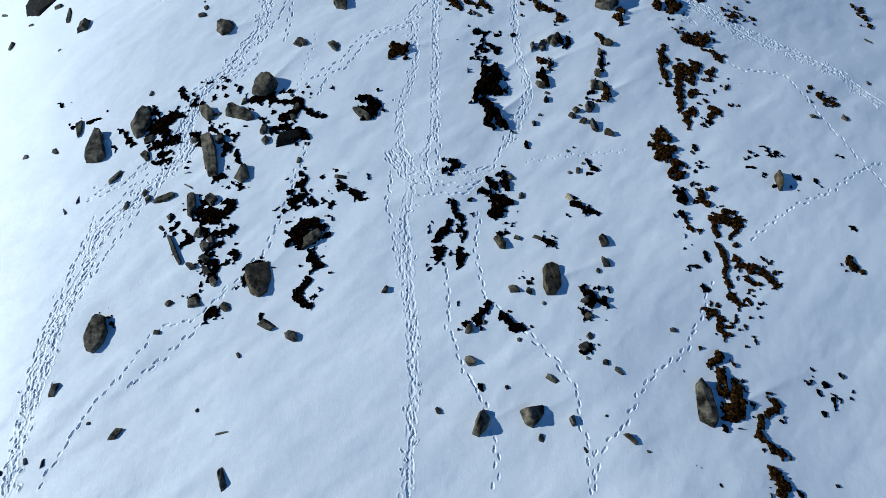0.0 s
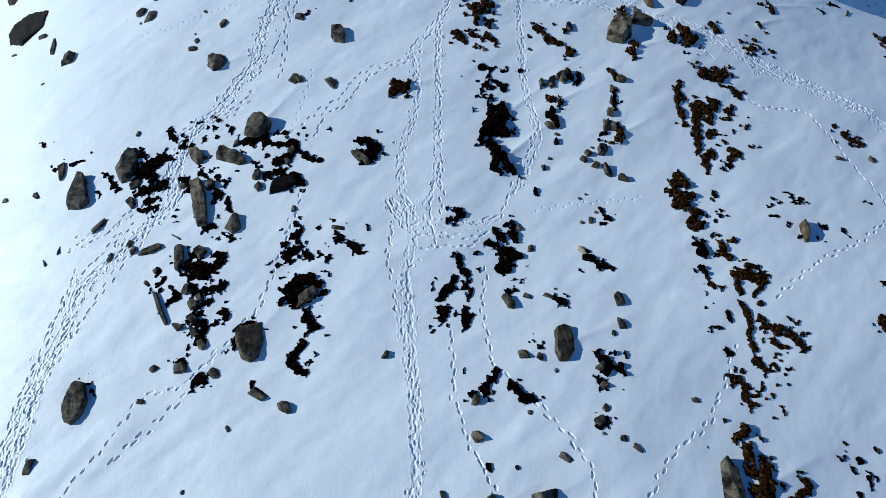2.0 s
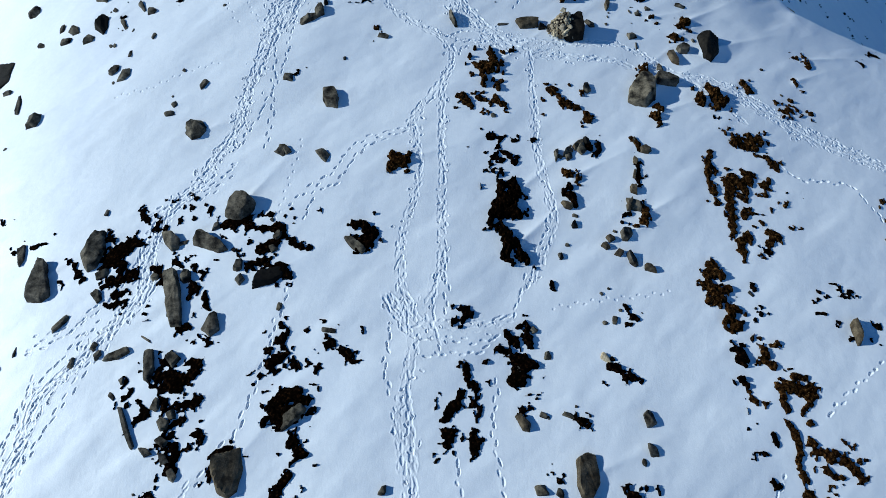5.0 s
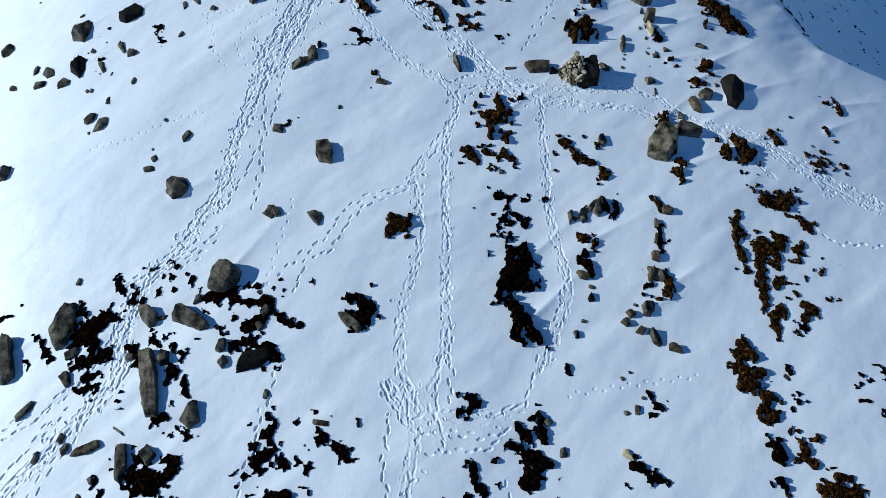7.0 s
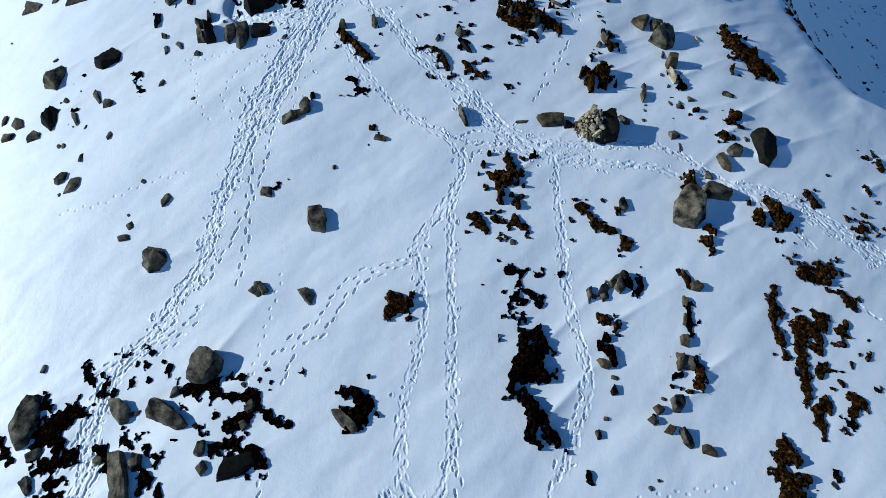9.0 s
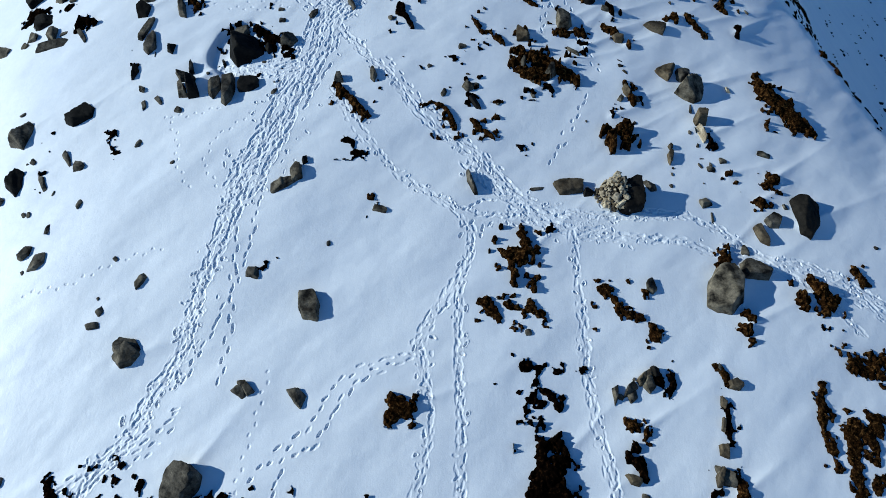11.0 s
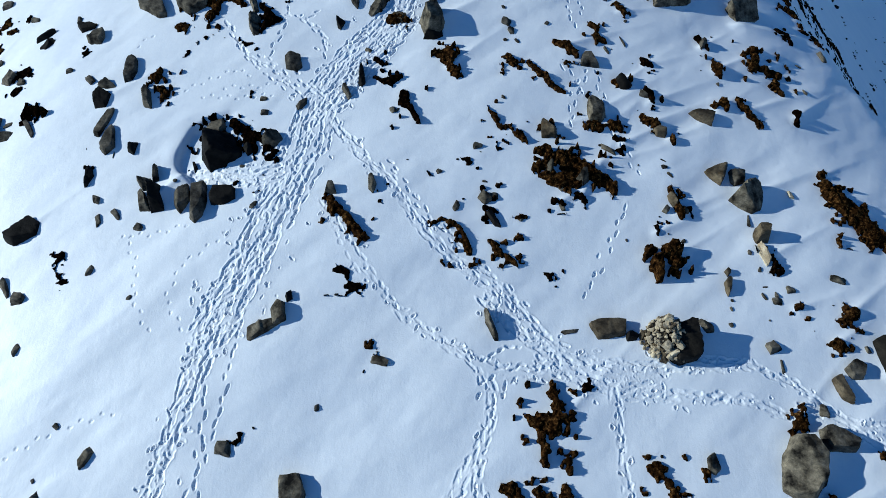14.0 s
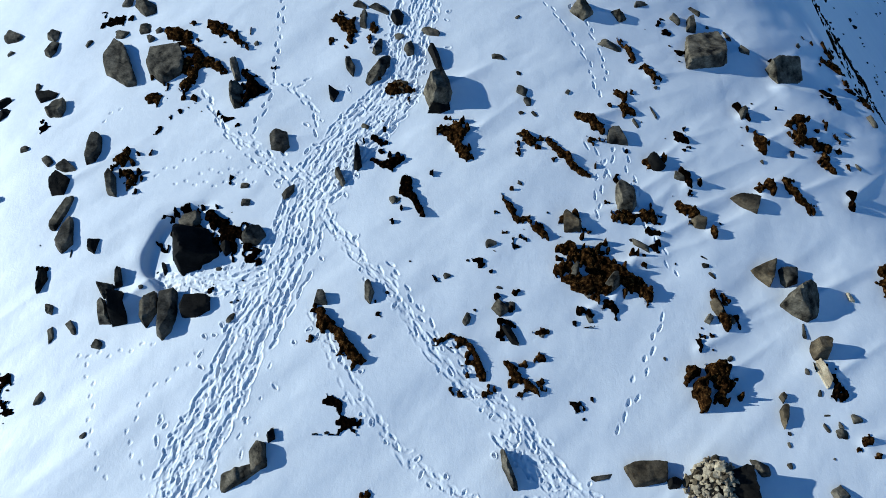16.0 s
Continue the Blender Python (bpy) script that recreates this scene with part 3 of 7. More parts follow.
def stone_mesh(name, long, wide, high, shape, tone, seed, level, turn=0.0):
    """A broken stone: an uneven block split along a few planes, with worn edges and a rough skin."""
    r = np.random.default_rng(seed)
    d, f = BALLS[level]
    warp = d + 0.10 * np.stack([rough(d, 1.7, seed % 89), rough(d, 1.7, seed % 79 + 3), rough(d, 1.7, seed % 71 + 5)], -1)
    planes = []
    if shape == "r":
        rad = np.full(len(d), 1.0)
        for k in range(5):
            planes.append((r.normal(size=3) * [1, 1, 0.7], r.uniform(0.78, 0.95)))
    else:
        rad = np.full(len(d), 1.6)
        spin, skew = r.uniform(-0.22, 0.22), r.uniform(-0.3, 0.3)
        for k in range(4):
            a = spin + k * 1.5708 + (skew if k % 2 else 0) + r.normal(0, 0.14)
            planes.append((np.array([math.cos(a), math.sin(a), r.uniform(0.0, 0.25)]), r.uniform(0.80, 0.95)))
        for k in range(1 if shape else 2):
            a = r.uniform(0, 6.283)
            planes.append((np.array([math.cos(a), math.sin(a), r.uniform(0.0, 0.7)]), r.uniform(1.0, 1.18)))
        t = 0.10 if shape == "s" else 0.24
        planes.append((np.array([r.normal(0, t), r.normal(0, t), 1.0]), r.uniform(0.62, 0.85)))
    planes.append((np.array([0.0, 0.0, -1.0]), 0.8))
    if shape != "s":
        # most have split along a plane that dips to the lee
        lee = radians(r.uniform(-5, 65) - turn)
        planes.append((np.array([math.cos(lee), math.sin(lee), r.uniform(0.45, 0.85)]), r.uniform(0.46, 0.62) if tone == "k" else r.uniform(0.55, 0.85)))
        if r.random() < 0.35:
            weather = radians(180 + r.uniform(-40, 40) - turn)
            planes.append((np.array([math.cos(weather), math.sin(weather), r.uniform(0.5, 1.0)]), r.uniform(0.8, 1.0)))
    for n, c in planes:
        n = np.asarray(n, float) / np.linalg.norm(n)
        dot = warp @ n
        cut = c / np.maximum(dot, 0.05)
        k = 0.085
        mixed = np.clip(0.5 + 0.5 * (cut - rad) / k, 0, 1)
        rad = cut + (rad - cut) * mixed - k * mixed * (1 - mixed)
    rad = np.maximum(rad, 0.3)
    p = d * rad[:, None]
    p += d * (0.045 * rough(p, 1.6, seed % 91) + 0.028 * rough(p, 3.6, seed % 83) + (0.010 * rough(p, 8.0, seed % 77) if level > 2 else 0))[:, None]
    top = p[:, 2] > 0
    seen = p[:, 2] > -0.55
    p[:, 0] += 0.12 * r.normal() * p[:, 2]
    p[:, 1] += 0.12 * r.normal() * p[:, 2]
    p[:, 0] *= long / 2 / np.abs(p[seen, 0]).max()
    p[:, 1] *= wide / 2 / np.abs(p[seen, 1]).max()
    p[:, 2] *= high / p[:, 2].max()
    p[~top, 2] *= 0.7
    lean = Matrix.Rotation(r.normal() * 0.10, 3, "X") @ Matrix.Rotation(r.normal() * 0.10, 3, "Y")
    p = p @ np.array(lean).T
    me = bpy.data.meshes.new(name)
    me.from_pydata(p.tolist(), [], f.tolist())
    me.polygons.foreach_set("use_smooth", np.ones(len(f), bool))
    me.set_sharp_from_angle(angle=radians(38))
    me.materials.append(ROCK[tone])
    return me


# k stones have shade painted into their dark tone
SHADE = {"g": "grey schist", "w": "brown weathered", "k": "shade-blackened dark", "p": "pale snow-dusted"}
FORM = {"b": "blocky", "s": "flat slab-like", "r": "rounded"}
count = 0


def stone(x, y, long, wide, high, turn, shape="", tone="g"):
    """A stone bedded in the snow, its visible height above it."""
    global count
    count += 1
    name = "boulder" if long > 0.8 else "rock" if long > 0.32 else "stone"
    level = 5 if long > 1.9 else 4 if long > 0.6 else 3 if long > 0.28 else 2
    ob = new(name, stone_mesh(name, long, wide, high, shape, tone, 100 + count * 13, level, turn))
    # it is bedded along the fall of the slope
    fall = Vector((land(x + 0.3, y) - land(x - 0.3, y), land(x, y + 0.3) - land(x, y - 0.3), 0)) / 0.6
    fall.rotate(Matrix.Rotation(-radians(turn), 3, "Z"))
    ob.data.transform(Matrix(((1, 0, 0, 0), (0, 1, 0, 0), (fall.x, fall.y, 1, 0), (0, 0, 0, 1))))
    ob.matrix_world = pose(x, y, land(x, y) - 0.03 * high, 0, 0, turn)
    size = {"boulder": "large", "rock": "medium", "stone": "small"}[name]
    lie = "standing out of the snow" if high > 0.75 * min(long, wide) else "half buried in the snow"
    form = FORM.get(shape, "long angular" if long > 1.9 * wide else "angular")
    return tagged(ob, f"{size} {form} {SHADE[tone]} {name} {lie}", name, "stones on the snow slope")


def boulder(x, y, high, tone, dip, crest, way, *sides):
    """A split boulder: its flanks as (bearing, distance), a top face that dips to the lee, and past its crest a face towards the weather."""
    global count
    count += 1
    seed = 4000 + count * 17
    r = np.random.default_rng(seed)
    size = 2 * max(q for _, q in sides)
    d, f = BALLS[5 if size > 1.5 else 4]
    reach_x = max(abs(q * math.cos(radians(a))) for a, q in sides)
    reach_y = max(abs(q * math.sin(radians(a))) for a, q in sides)
    d = d * np.array([max(reach_x, 0.3 * size), max(reach_y, 0.3 * size), max(high, 0.3 * size)])
    d = d / np.linalg.norm(d, axis=1)[:, None]
    bent = d + 0.022 * np.stack([rough(d, 2.6, seed % 89), rough(d, 2.6, seed % 79 + 3), rough(d, 2.6, seed % 71 + 5)], -1)
    rad = np.full(len(d), 2.0 * size)
    lean = np.array([math.cos(radians(way)), math.sin(radians(way))])
    planes = [((0, 0, -1), 0.9 * high)]
    for a, q in sides:
        up = r.uniform(0.08, 0.35)
        planes.append(((math.cos(radians(a)), math.sin(radians(a)), up), (q + up * 0.25 * high) / math.hypot(1, up)))
    tilt = radians(dip)
    side = r.normal(0, 0.07)
    lee = weather = high
    if crest is not None:
        back = radians(r.uniform(18, 28))
        rise = crest * (math.tan(tilt) + math.tan(back))
        if crest > 0:
            weather = 0.85 * high
            lee = weather + rise
        else:
            weather = high - rise
        planes.append(((-math.sin(back) * lean[0], -math.sin(back) * lean[1], math.cos(back)), weather * math.cos(back)))
    planes.append(((math.sin(tilt) * lean[0] - side * lean[1], math.sin(tilt) * lean[1] + side * lean[0], math.cos(tilt)), lee * math.cos(tilt)))
    for n, c in planes:
        n = np.asarray(n, float) / np.linalg.norm(n)
        cut = c / np.maximum(bent @ n, 0.04)
        k = 0.018 * size
        mixed = np.clip(0.5 + 0.5 * (cut - rad) / k, 0, 1)
        rad = cut + (rad - cut) * mixed - k * mixed * (1 - mixed)
    p = d * np.maximum(rad, 0.04)[:, None]
    q = p / size * 2.2
    # bedding ledges, chipped edges and a pitted skin
    p += d * (size * (0.026 * rough(q, 1.5, seed % 91) + 0.015 * rough(q, 3.4, seed % 83) + 0.0075 * rough(q, 7.5, seed % 77) + 0.0035 * rough(q, 16.0, seed % 73)))[:, None]
    # it lies with the fall of the slope
    p[:, 2] += p[:, 1] * (land(x, y + 0.7 * reach_y) - land(x, y - 0.7 * reach_y)) / (1.4 * reach_y)
    p[:, 2] += p[:, 0] * max(0.0, land(x + 0.7 * reach_x, y) - land(x - 0.7 * reach_x, y)) / (1.4 * reach_x)
    me = bpy.data.meshes.new("boulder")
    me.from_pydata(p.tolist(), [], f.tolist())
    me.polygons.foreach_set("use_smooth", np.ones(len(f), bool))
    me.set_sharp_from_angle(angle=radians(34))
    me.materials.append(ROCK[tone])
    name = "boulder" if size > 0.75 else "rock"
    me.name = name
    ob = new(name, me)
    ob.matrix_world = pose(x, y, land(x, y))
    long = max(reach_x, reach_y) > 1.7 * min(reach_x, reach_y)
    form = "slab" if high < 0.3 * size else "block" if size < 1.2 else "boulder"
    return tagged(ob, f"{'large' if size > 1.2 else 'middling'} {'long ' if long else ''}{SHADE[tone]} {form} {'with split face' if dip > 18 else 'with flat top'} in snow", name, "stones on the snow slope")


# ---- ground plants and bare turf that show through the snow ----
def tufts(name, places, parent, mat, tall):
    """Many small leaning blades in one mesh."""
    r = np.random.default_rng(len(places) + 5)
    n = len(places)
    base = np.array(places)
    a = r.uniform(0, 6.283, n)
    w, h = r.uniform(0.010, 0.028, n), r.uniform(0.4, 1.0, n) * tall
    tip = base + np.stack([r.normal(0, 0.45, n) * h, r.normal(0, 0.45, n) * h, h], -1)
    co, faces = np.zeros((n, 4, 3)), []
    for k in range(3):
        co[:, k] = base + np.stack([w * np.cos(a + 2.09 * k), w * np.sin(a + 2.09 * k), np.full(n, -0.02)], -1)
    co[:, 3] = tip
    i = np.arange(n)[:, None] * 4
    f = np.concatenate([i + [0, 1, 3], i + [1, 2, 3], i + [2, 0, 3]])
    me = bpy.data.meshes.new(name)
    me.from_pydata(co.reshape(-1, 3).tolist(), [], f.tolist())
    me.materials.append(mat)
    ob = new(name, me)
    ob.parent = parent
    return tagged(ob, kind="stuff")


def bare_patch(kind, high, *discs):
    """A ragged mat that rises through the snow where the given discs lie."""
    d = np.array(discs, float).reshape(-1, 3)
    high = 0.5 * high
    cell, m = 0.036, 0.25
    gx, gy = np.meshgrid(np.arange((d[:, 0] - d[:, 2]).min() - m, (d[:, 0] + d[:, 2]).max() + m, cell), np.arange((d[:, 1] - d[:, 2]).min() - m, (d[:, 1] + d[:, 2]).max() + m, cell))
    field = np.zeros(gx.shape)
    for x, y, r in d:
        field = field + np.exp(-0.95 * ((gx - x) ** 2 + (gy - y) ** 2) / (r * r))
    field = np.minimum(field, 1.15) - 0.46
    torn = 0.26 * grain_noise(gx, gy, 3.3, 3, 1) + 0.30 * grain_noise(gx, gy, 6.5, 13, 1) + 0.26 * grain_noise(gx, gy, 12.0, 17, 1)
    field = field + torn * 0.95
    lump = grain_noise(gx, gy, 2.2, 19, 2)
    rise = np.clip(field * 1.9, 0, 1) ** 0.6
    z = np.where(field > -0.02, high * rise * (0.8 + 0.35 * lump) + 0.02 + 0.015 * grain_noise(gx, gy, 12.0, 29, 2), np.minimum(field * 0.4, -0.02) - 0.03)
    z = z + (0.004 + 0.012 * high) * grain_noise(gx, gy, 14.0, 37, 1) * (field > 0.05)
    z = np.maximum(z, -0.3) + land(gx, gy)
    heath = kind == "h"
    mid = Vector((d[:, 0].mean(), d[:, 1].mean(), 0))
    mid.z = land(mid.x, mid.y)
    ob = new("heath_patch" if heath else "turf_patch")
    ob.location = mid
    # every island of the mat is a part of its own
    isle = np.where(field > 0, np.arange(field.size).reshape(field.shape) + 1, 0)
    while True:
        grown = isle.copy()
        for axis in (0, 1):
            for way in (1, -1):
                side = np.roll(grown, way, axis)
                if axis == 0:
                    side[0 if way > 0 else -1] = 0
                else:
                    side[:, 0 if way > 0 else -1] = 0
                grown = np.where(field > 0, np.maximum(grown, side), 0)
        if (grown == isle).all():
            break
        isle = grown
    names, sizes = np.unique(isle[isle > 0], return_counts=True)
    kept = np.zeros(field.shape, bool)
    for tag, much in zip(names, sizes):
        if much >= 10 or much == sizes.max():
            spread = isle == tag
            kept |= spread
            spread[1:-1, 1:-1] |= spread[2:, 1:-1] | spread[:-2, 1:-1] | spread[1:-1, 2:] | spread[1:-1, :-2]
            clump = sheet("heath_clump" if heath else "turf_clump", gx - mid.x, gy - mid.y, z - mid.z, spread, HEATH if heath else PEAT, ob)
    size = "broad" if len(d) > 7 else "small" if len(d) < 3 else "ragged"
    stance = "hummock" if high > 0.19 else "mat"
    tagged(ob, f"{size} brown dry heath {stance} poking through the snow" if heath else f"{size} dark turf {stance} with stones melting out of snow",
           "heath" if heath else "turf", "bare patches in the snow")
    inside = np.argwhere((field > 0.10) & kept)
    pick = inside[rng.random(len(inside)) < (0.14 if heath else 0.1)]
    if len(pick) > 3:
        jit = rng.uniform(-0.02, 0.02, (len(pick), 2))
        places = [(gx[a, b] + q[0] - mid.x, gy[a, b] + q[1] - mid.y, z[a, b] - mid.z) for (a, b), q in zip(pick, jit)]
        tufts("dry_grass" if heath else "moss", places, ob, TUFT if heath else PEAT, 0.038 if heath else 0.025)
    return ob


bare_patch("d", 0.5, 2.76, 27.78, 0.16, 2.44, 27.54, 0.24, 2.13, 27.44, 0.17, 2.12, 27.15, 0.18, 2.10, 26.86, 0.19, 2.34, 26.72, 0.20, 2.57, 26.58, 0.22, 2.66, 26.84, 0.19, 2.75, 27.09, 0.17, 2.83, 27.35, 0.14, 2.08, 26.57, 0.17, 1.92, 26.34, 0.19, 1.76, 26.11, 0.20, 1.70, 25.89, 0.17, 1.64, 25.68, 0.13, 2.04, 26.02, 0.17, 2.24, 26.08, 0.17, 2.44, 26.15, 0.17, 2.64, 26.21, 0.17, 2.78, 26.10, 0.16, 2.92, 25.99, 0.15)
bare_patch("d", 0.5, 2.02, 25.65, 0.13, 2.08, 25.50, 0.14, 2.13, 25.36, 0.15, 2.18, 25.21, 0.16, 2.26, 24.95, 0.20, 2.34, 24.69, 0.23, 2.26, 24.49, 0.20, 2.19, 24.31, 0.17, 2.11, 24.12, 0.14, 2.63, 24.78, 0.23, 2.78, 24.35, 0.22, 2.94, 24.20, 0.17, 3.09, 24.06, 0.11)
bare_patch("h", 0.4, 5.00, 28.20, 0.12, 5.24, 28.00, 0.20, 5.53, 27.81, 0.16)
bare_patch("d", 0.4, 5.17, 27.41, 0.16, 4.92, 27.11, 0.16, 5.22, 27.02, 0.16, 5.25, 26.86, 0.15, 5.28, 26.70, 0.13, 5.31, 26.55, 0.12)
bare_patch("d", 0.15, 6.59, 29.61, 0.08, 6.65, 29.50, 0.10, 6.70, 29.40, 0.11, 6.63, 29.26, 0.09, 6.55, 29.12, 0.08)
bare_patch("d", 0.2, 4.00, 23.20, 0.09, 4.00, 23.09, 0.10, 4.01, 22.98, 0.10, 4.01, 22.88, 0.11)
bare_patch("h", 0.2, 8.17, 30.00, 0.09, 8.25, 29.91, 0.10, 8.34, 29.83, 0.11, 8.42, 29.75, 0.13, 8.48, 29.61, 0.12, 8.54, 29.47, 0.11)
bare_patch("d", 0.15, 8.34, 28.66, 0.10, 8.33, 28.54, 0.10, 8.31, 28.42, 0.10, 8.30, 28.30, 0.09, 8.29, 28.18, 0.09, 8.28, 28.07, 0.09, 8.27, 27.95, 0.09, 8.26, 27.84, 0.08)
bare_patch("h", 0.4, 8.03, 26.71, 0.24, 8.26, 26.56, 0.16, 8.28, 26.40, 0.14, 8.29, 26.24, 0.12, 8.23, 26.05, 0.12, 8.17, 25.86, 0.12)
bare_patch("d", 0.25, 7.60, 26.28, 0.10, 7.46, 26.22, 0.10, 7.32, 26.16, 0.10, 7.27, 26.00, 0.10, 7.22, 25.84, 0.10)
bare_patch("h", 0.35, 13.26, 30.25, 0.44, 13.54, 30.04, 0.26, 13.82, 30.21, 0.23, 14.11, 30.39, 0.19, 14.40, 30.56, 0.15, 14.43, 30.39, 0.14, 14.47, 30.22, 0.13, 14.25, 30.04, 0.13, 14.04, 29.85, 0.13)
bare_patch("h", 0.18, 11.81, 29.50, 0.11, 11.70, 29.28, 0.15, 11.58, 29.06, 0.19, 11.56, 28.84, 0.17, 11.54, 28.63, 0.15, 11.51, 28.42, 0.14, 11.51, 28.21, 0.15, 11.51, 28.00, 0.17, 11.51, 27.80, 0.19, 11.55, 27.63, 0.17, 11.58, 27.47, 0.15, 11.62, 27.30, 0.13, 11.65, 27.13, 0.12, 11.69, 26.97, 0.11)
bare_patch("h", 0.16, 12.32, 28.24, 0.22, 12.41, 27.84, 0.24, 12.32, 27.53, 0.24, 12.22, 27.22, 0.24, 12.18, 26.92, 0.21, 12.14, 26.63, 0.18, 12.10, 26.34, 0.18, 12.07, 26.05, 0.18, 12.04, 25.82, 0.18, 12.02, 25.58, 0.18, 12.60, 28.47, 0.19, 12.76, 28.26, 0.20, 12.91, 28.06, 0.22, 13.01, 27.86, 0.20, 13.10, 27.66, 0.19)
bare_patch("h", 0.16, 13.13, 28.75, 0.16, 13.38, 28.51, 0.19, 13.36, 28.30, 0.16, 13.35, 28.09, 0.14, 12.71, 27.44, 0.21, 12.97, 27.25, 0.13, 12.74, 26.55, 0.21, 13.05, 26.86, 0.13, 12.23, 25.31, 0.20, 12.63, 25.60, 0.18, 12.62, 25.42, 0.16, 12.61, 25.23, 0.15, 12.15, 24.95, 0.18, 12.19, 24.77, 0.17, 12.23, 24.60, 0.17)
bare_patch("h", 0.14, 14.51, 29.55, 0.14, 14.62, 29.45, 0.15, 14.74, 29.35, 0.16, 14.85, 29.25, 0.17, 14.88, 29.08, 0.14, 14.90, 28.92, 0.11, 14.36, 28.35, 0.19, 14.11, 28.18, 0.15, 13.86, 28.01, 0.11, 13.94, 27.60, 0.13, 14.01, 26.90, 0.11, 14.68, 27.10, 0.08, 13.38, 26.29, 0.13, 13.47, 26.14, 0.08)
bare_patch("h", 0.18, 13.97, 25.65, 0.10, 13.81, 25.68, 0.11, 13.65, 25.70, 0.12, 13.48, 25.73, 0.13, 13.59, 25.59, 0.14, 13.69, 25.46, 0.15, 13.54, 25.31, 0.15, 13.39, 25.17, 0.15, 12.95, 24.61, 0.12)
bare_patch("h", 0.35, 10.80, 23.96, 0.13, 10.50, 23.78, 0.15, 10.44, 23.57, 0.16, 10.38, 23.36, 0.17, 10.61, 23.20, 0.17, 10.49, 22.95, 0.19, 10.37, 22.71, 0.22, 10.59, 22.67, 0.20, 10.81, 22.64, 0.18, 10.80, 23.96, 0.13, 10.87, 23.85, 0.13, 10.95, 23.73, 0.13, 11.02, 23.62, 0.13)
bare_patch("h", 0.6, 2.02, 42.33, 0.09, 2.20, 42.34, 0.13, 2.38, 42.35, 0.18, 2.79, 42.02, 0.35, 3.23, 42.05, 0.32, 3.55, 41.72, 0.24, 3.80, 41.60, 0.20, 4.05, 41.49, 0.16, 4.26, 41.41, 0.16, 4.47, 41.34, 0.16, 4.58, 41.22, 0.14, 4.70, 41.10, 0.12, 4.76, 40.97, 0.07, 2.13, 41.64, 0.24, 2.45, 41.31, 0.24, 2.71, 41.30, 0.23, 2.97, 41.30, 0.22, 3.23, 41.29, 0.22, 3.49, 41.28, 0.21)
bare_patch("h", 0.85, 5.70, 38.97, 0.16, 5.50, 38.81, 0.16, 5.79, 38.60, 0.20, 5.80, 38.41, 0.18, 5.80, 38.23, 0.16, 5.84, 38.04, 0.10, 6.18, 38.84, 0.11, 6.36, 38.93, 0.16, 6.55, 39.01, 0.20, 6.47, 38.63, 0.20, 6.32, 38.32, 0.15, 6.42, 38.22, 0.11, 6.52, 38.11, 0.08)
bare_patch("h", 0.35, 6.72, 41.22, 0.09, 6.77, 41.14, 0.09, 6.82, 41.06, 0.09, 6.84, 40.93, 0.10, 6.86, 40.81, 0.10, 6.88, 40.68, 0.11, 6.89, 40.56, 0.12, 6.95, 40.41, 0.12, 7.00, 40.27, 0.12)
bare_patch("d", 0.3, 7.34, 40.55, 0.10)
bare_patch("d", 0.2, 6.04, 39.85, 0.07, 6.05, 39.73, 0.08, 6.05, 39.61, 0.08)
bare_patch("h", 0.25, 0.32, 43.80, 0.05, 0.38, 43.73, 0.06, 0.45, 43.66, 0.07, 0.51, 43.60, 0.08, 0.57, 43.53, 0.09, 0.63, 43.41, 0.10, 0.68, 43.29, 0.10, 0.74, 43.17, 0.11, 0.92, 43.22, 0.12, 1.10, 43.28, 0.13, 1.18, 43.10, 0.12, 1.26, 42.92, 0.11, 1.38, 42.87, 0.09, 1.49, 42.81, 0.08, 1.61, 42.76, 0.07, 0.96, 43.93, 0.05)
bare_patch("h", 0.35, 2.38, 43.30, 0.16, 2.66, 43.44, 0.16, 2.74, 43.25, 0.11)
bare_patch("h", 0.25, -1.70, 39.47, 0.07, -1.61, 39.51, 0.07, -1.52, 39.55, 0.07, -1.43, 39.59, 0.08, -1.34, 39.63, 0.08, -1.23, 39.58, 0.08, -1.13, 39.53, 0.08, -1.02, 39.49, 0.08, -0.95, 39.43, 0.08, -0.87, 39.38, 0.08, -0.80, 39.32, 0.08, -0.73, 39.27, 0.08, -0.68, 39.14, 0.09, -0.63, 39.02, 0.10, -0.58, 38.89, 0.11, -0.54, 38.75, 0.11, -0.51, 38.60, 0.11, -0.48, 38.45, 0.11, -0.32, 38.36, 0.06, -1.34, 39.86, 0.07)
bare_patch("h", 0.25, 0.15, 38.99, 0.06, 0.25, 38.92, 0.09, 0.34, 38.84, 0.11, 0.41, 38.71, 0.12, 0.49, 38.58, 0.13, 0.64, 38.50, 0.11, 0.80, 38.41, 0.10, 0.87, 38.35, 0.09, 0.95, 38.29, 0.08, 1.02, 38.23, 0.07, 1.10, 38.16, 0.06)
bare_patch("h", 0.25, 1.13, 39.79, 0.10, 1.26, 39.81, 0.10, 1.38, 39.83, 0.10)
bare_patch("h", 0.5, 5.52, 45.53, 0.23, 5.88, 45.68, 0.15)
bare_patch("d", 0.35, 6.47, 45.33, 0.08, 6.55, 45.23, 0.12, 6.63, 45.13, 0.15, 6.67, 44.98, 0.12, 6.71, 44.83, 0.10, 7.06, 44.97, 0.08)
bare_patch("h", 0.35, 6.15, 44.15, 0.07, 6.23, 44.08, 0.09, 6.32, 44.01, 0.11, 6.40, 43.94, 0.13, 6.52, 43.90, 0.12, 6.64, 43.86, 0.11, 6.76, 43.82, 0.09)
bare_patch("h", 0.35, 7.18, 43.37, 0.13, 7.21, 43.24, 0.11, 7.24, 43.12, 0.09)
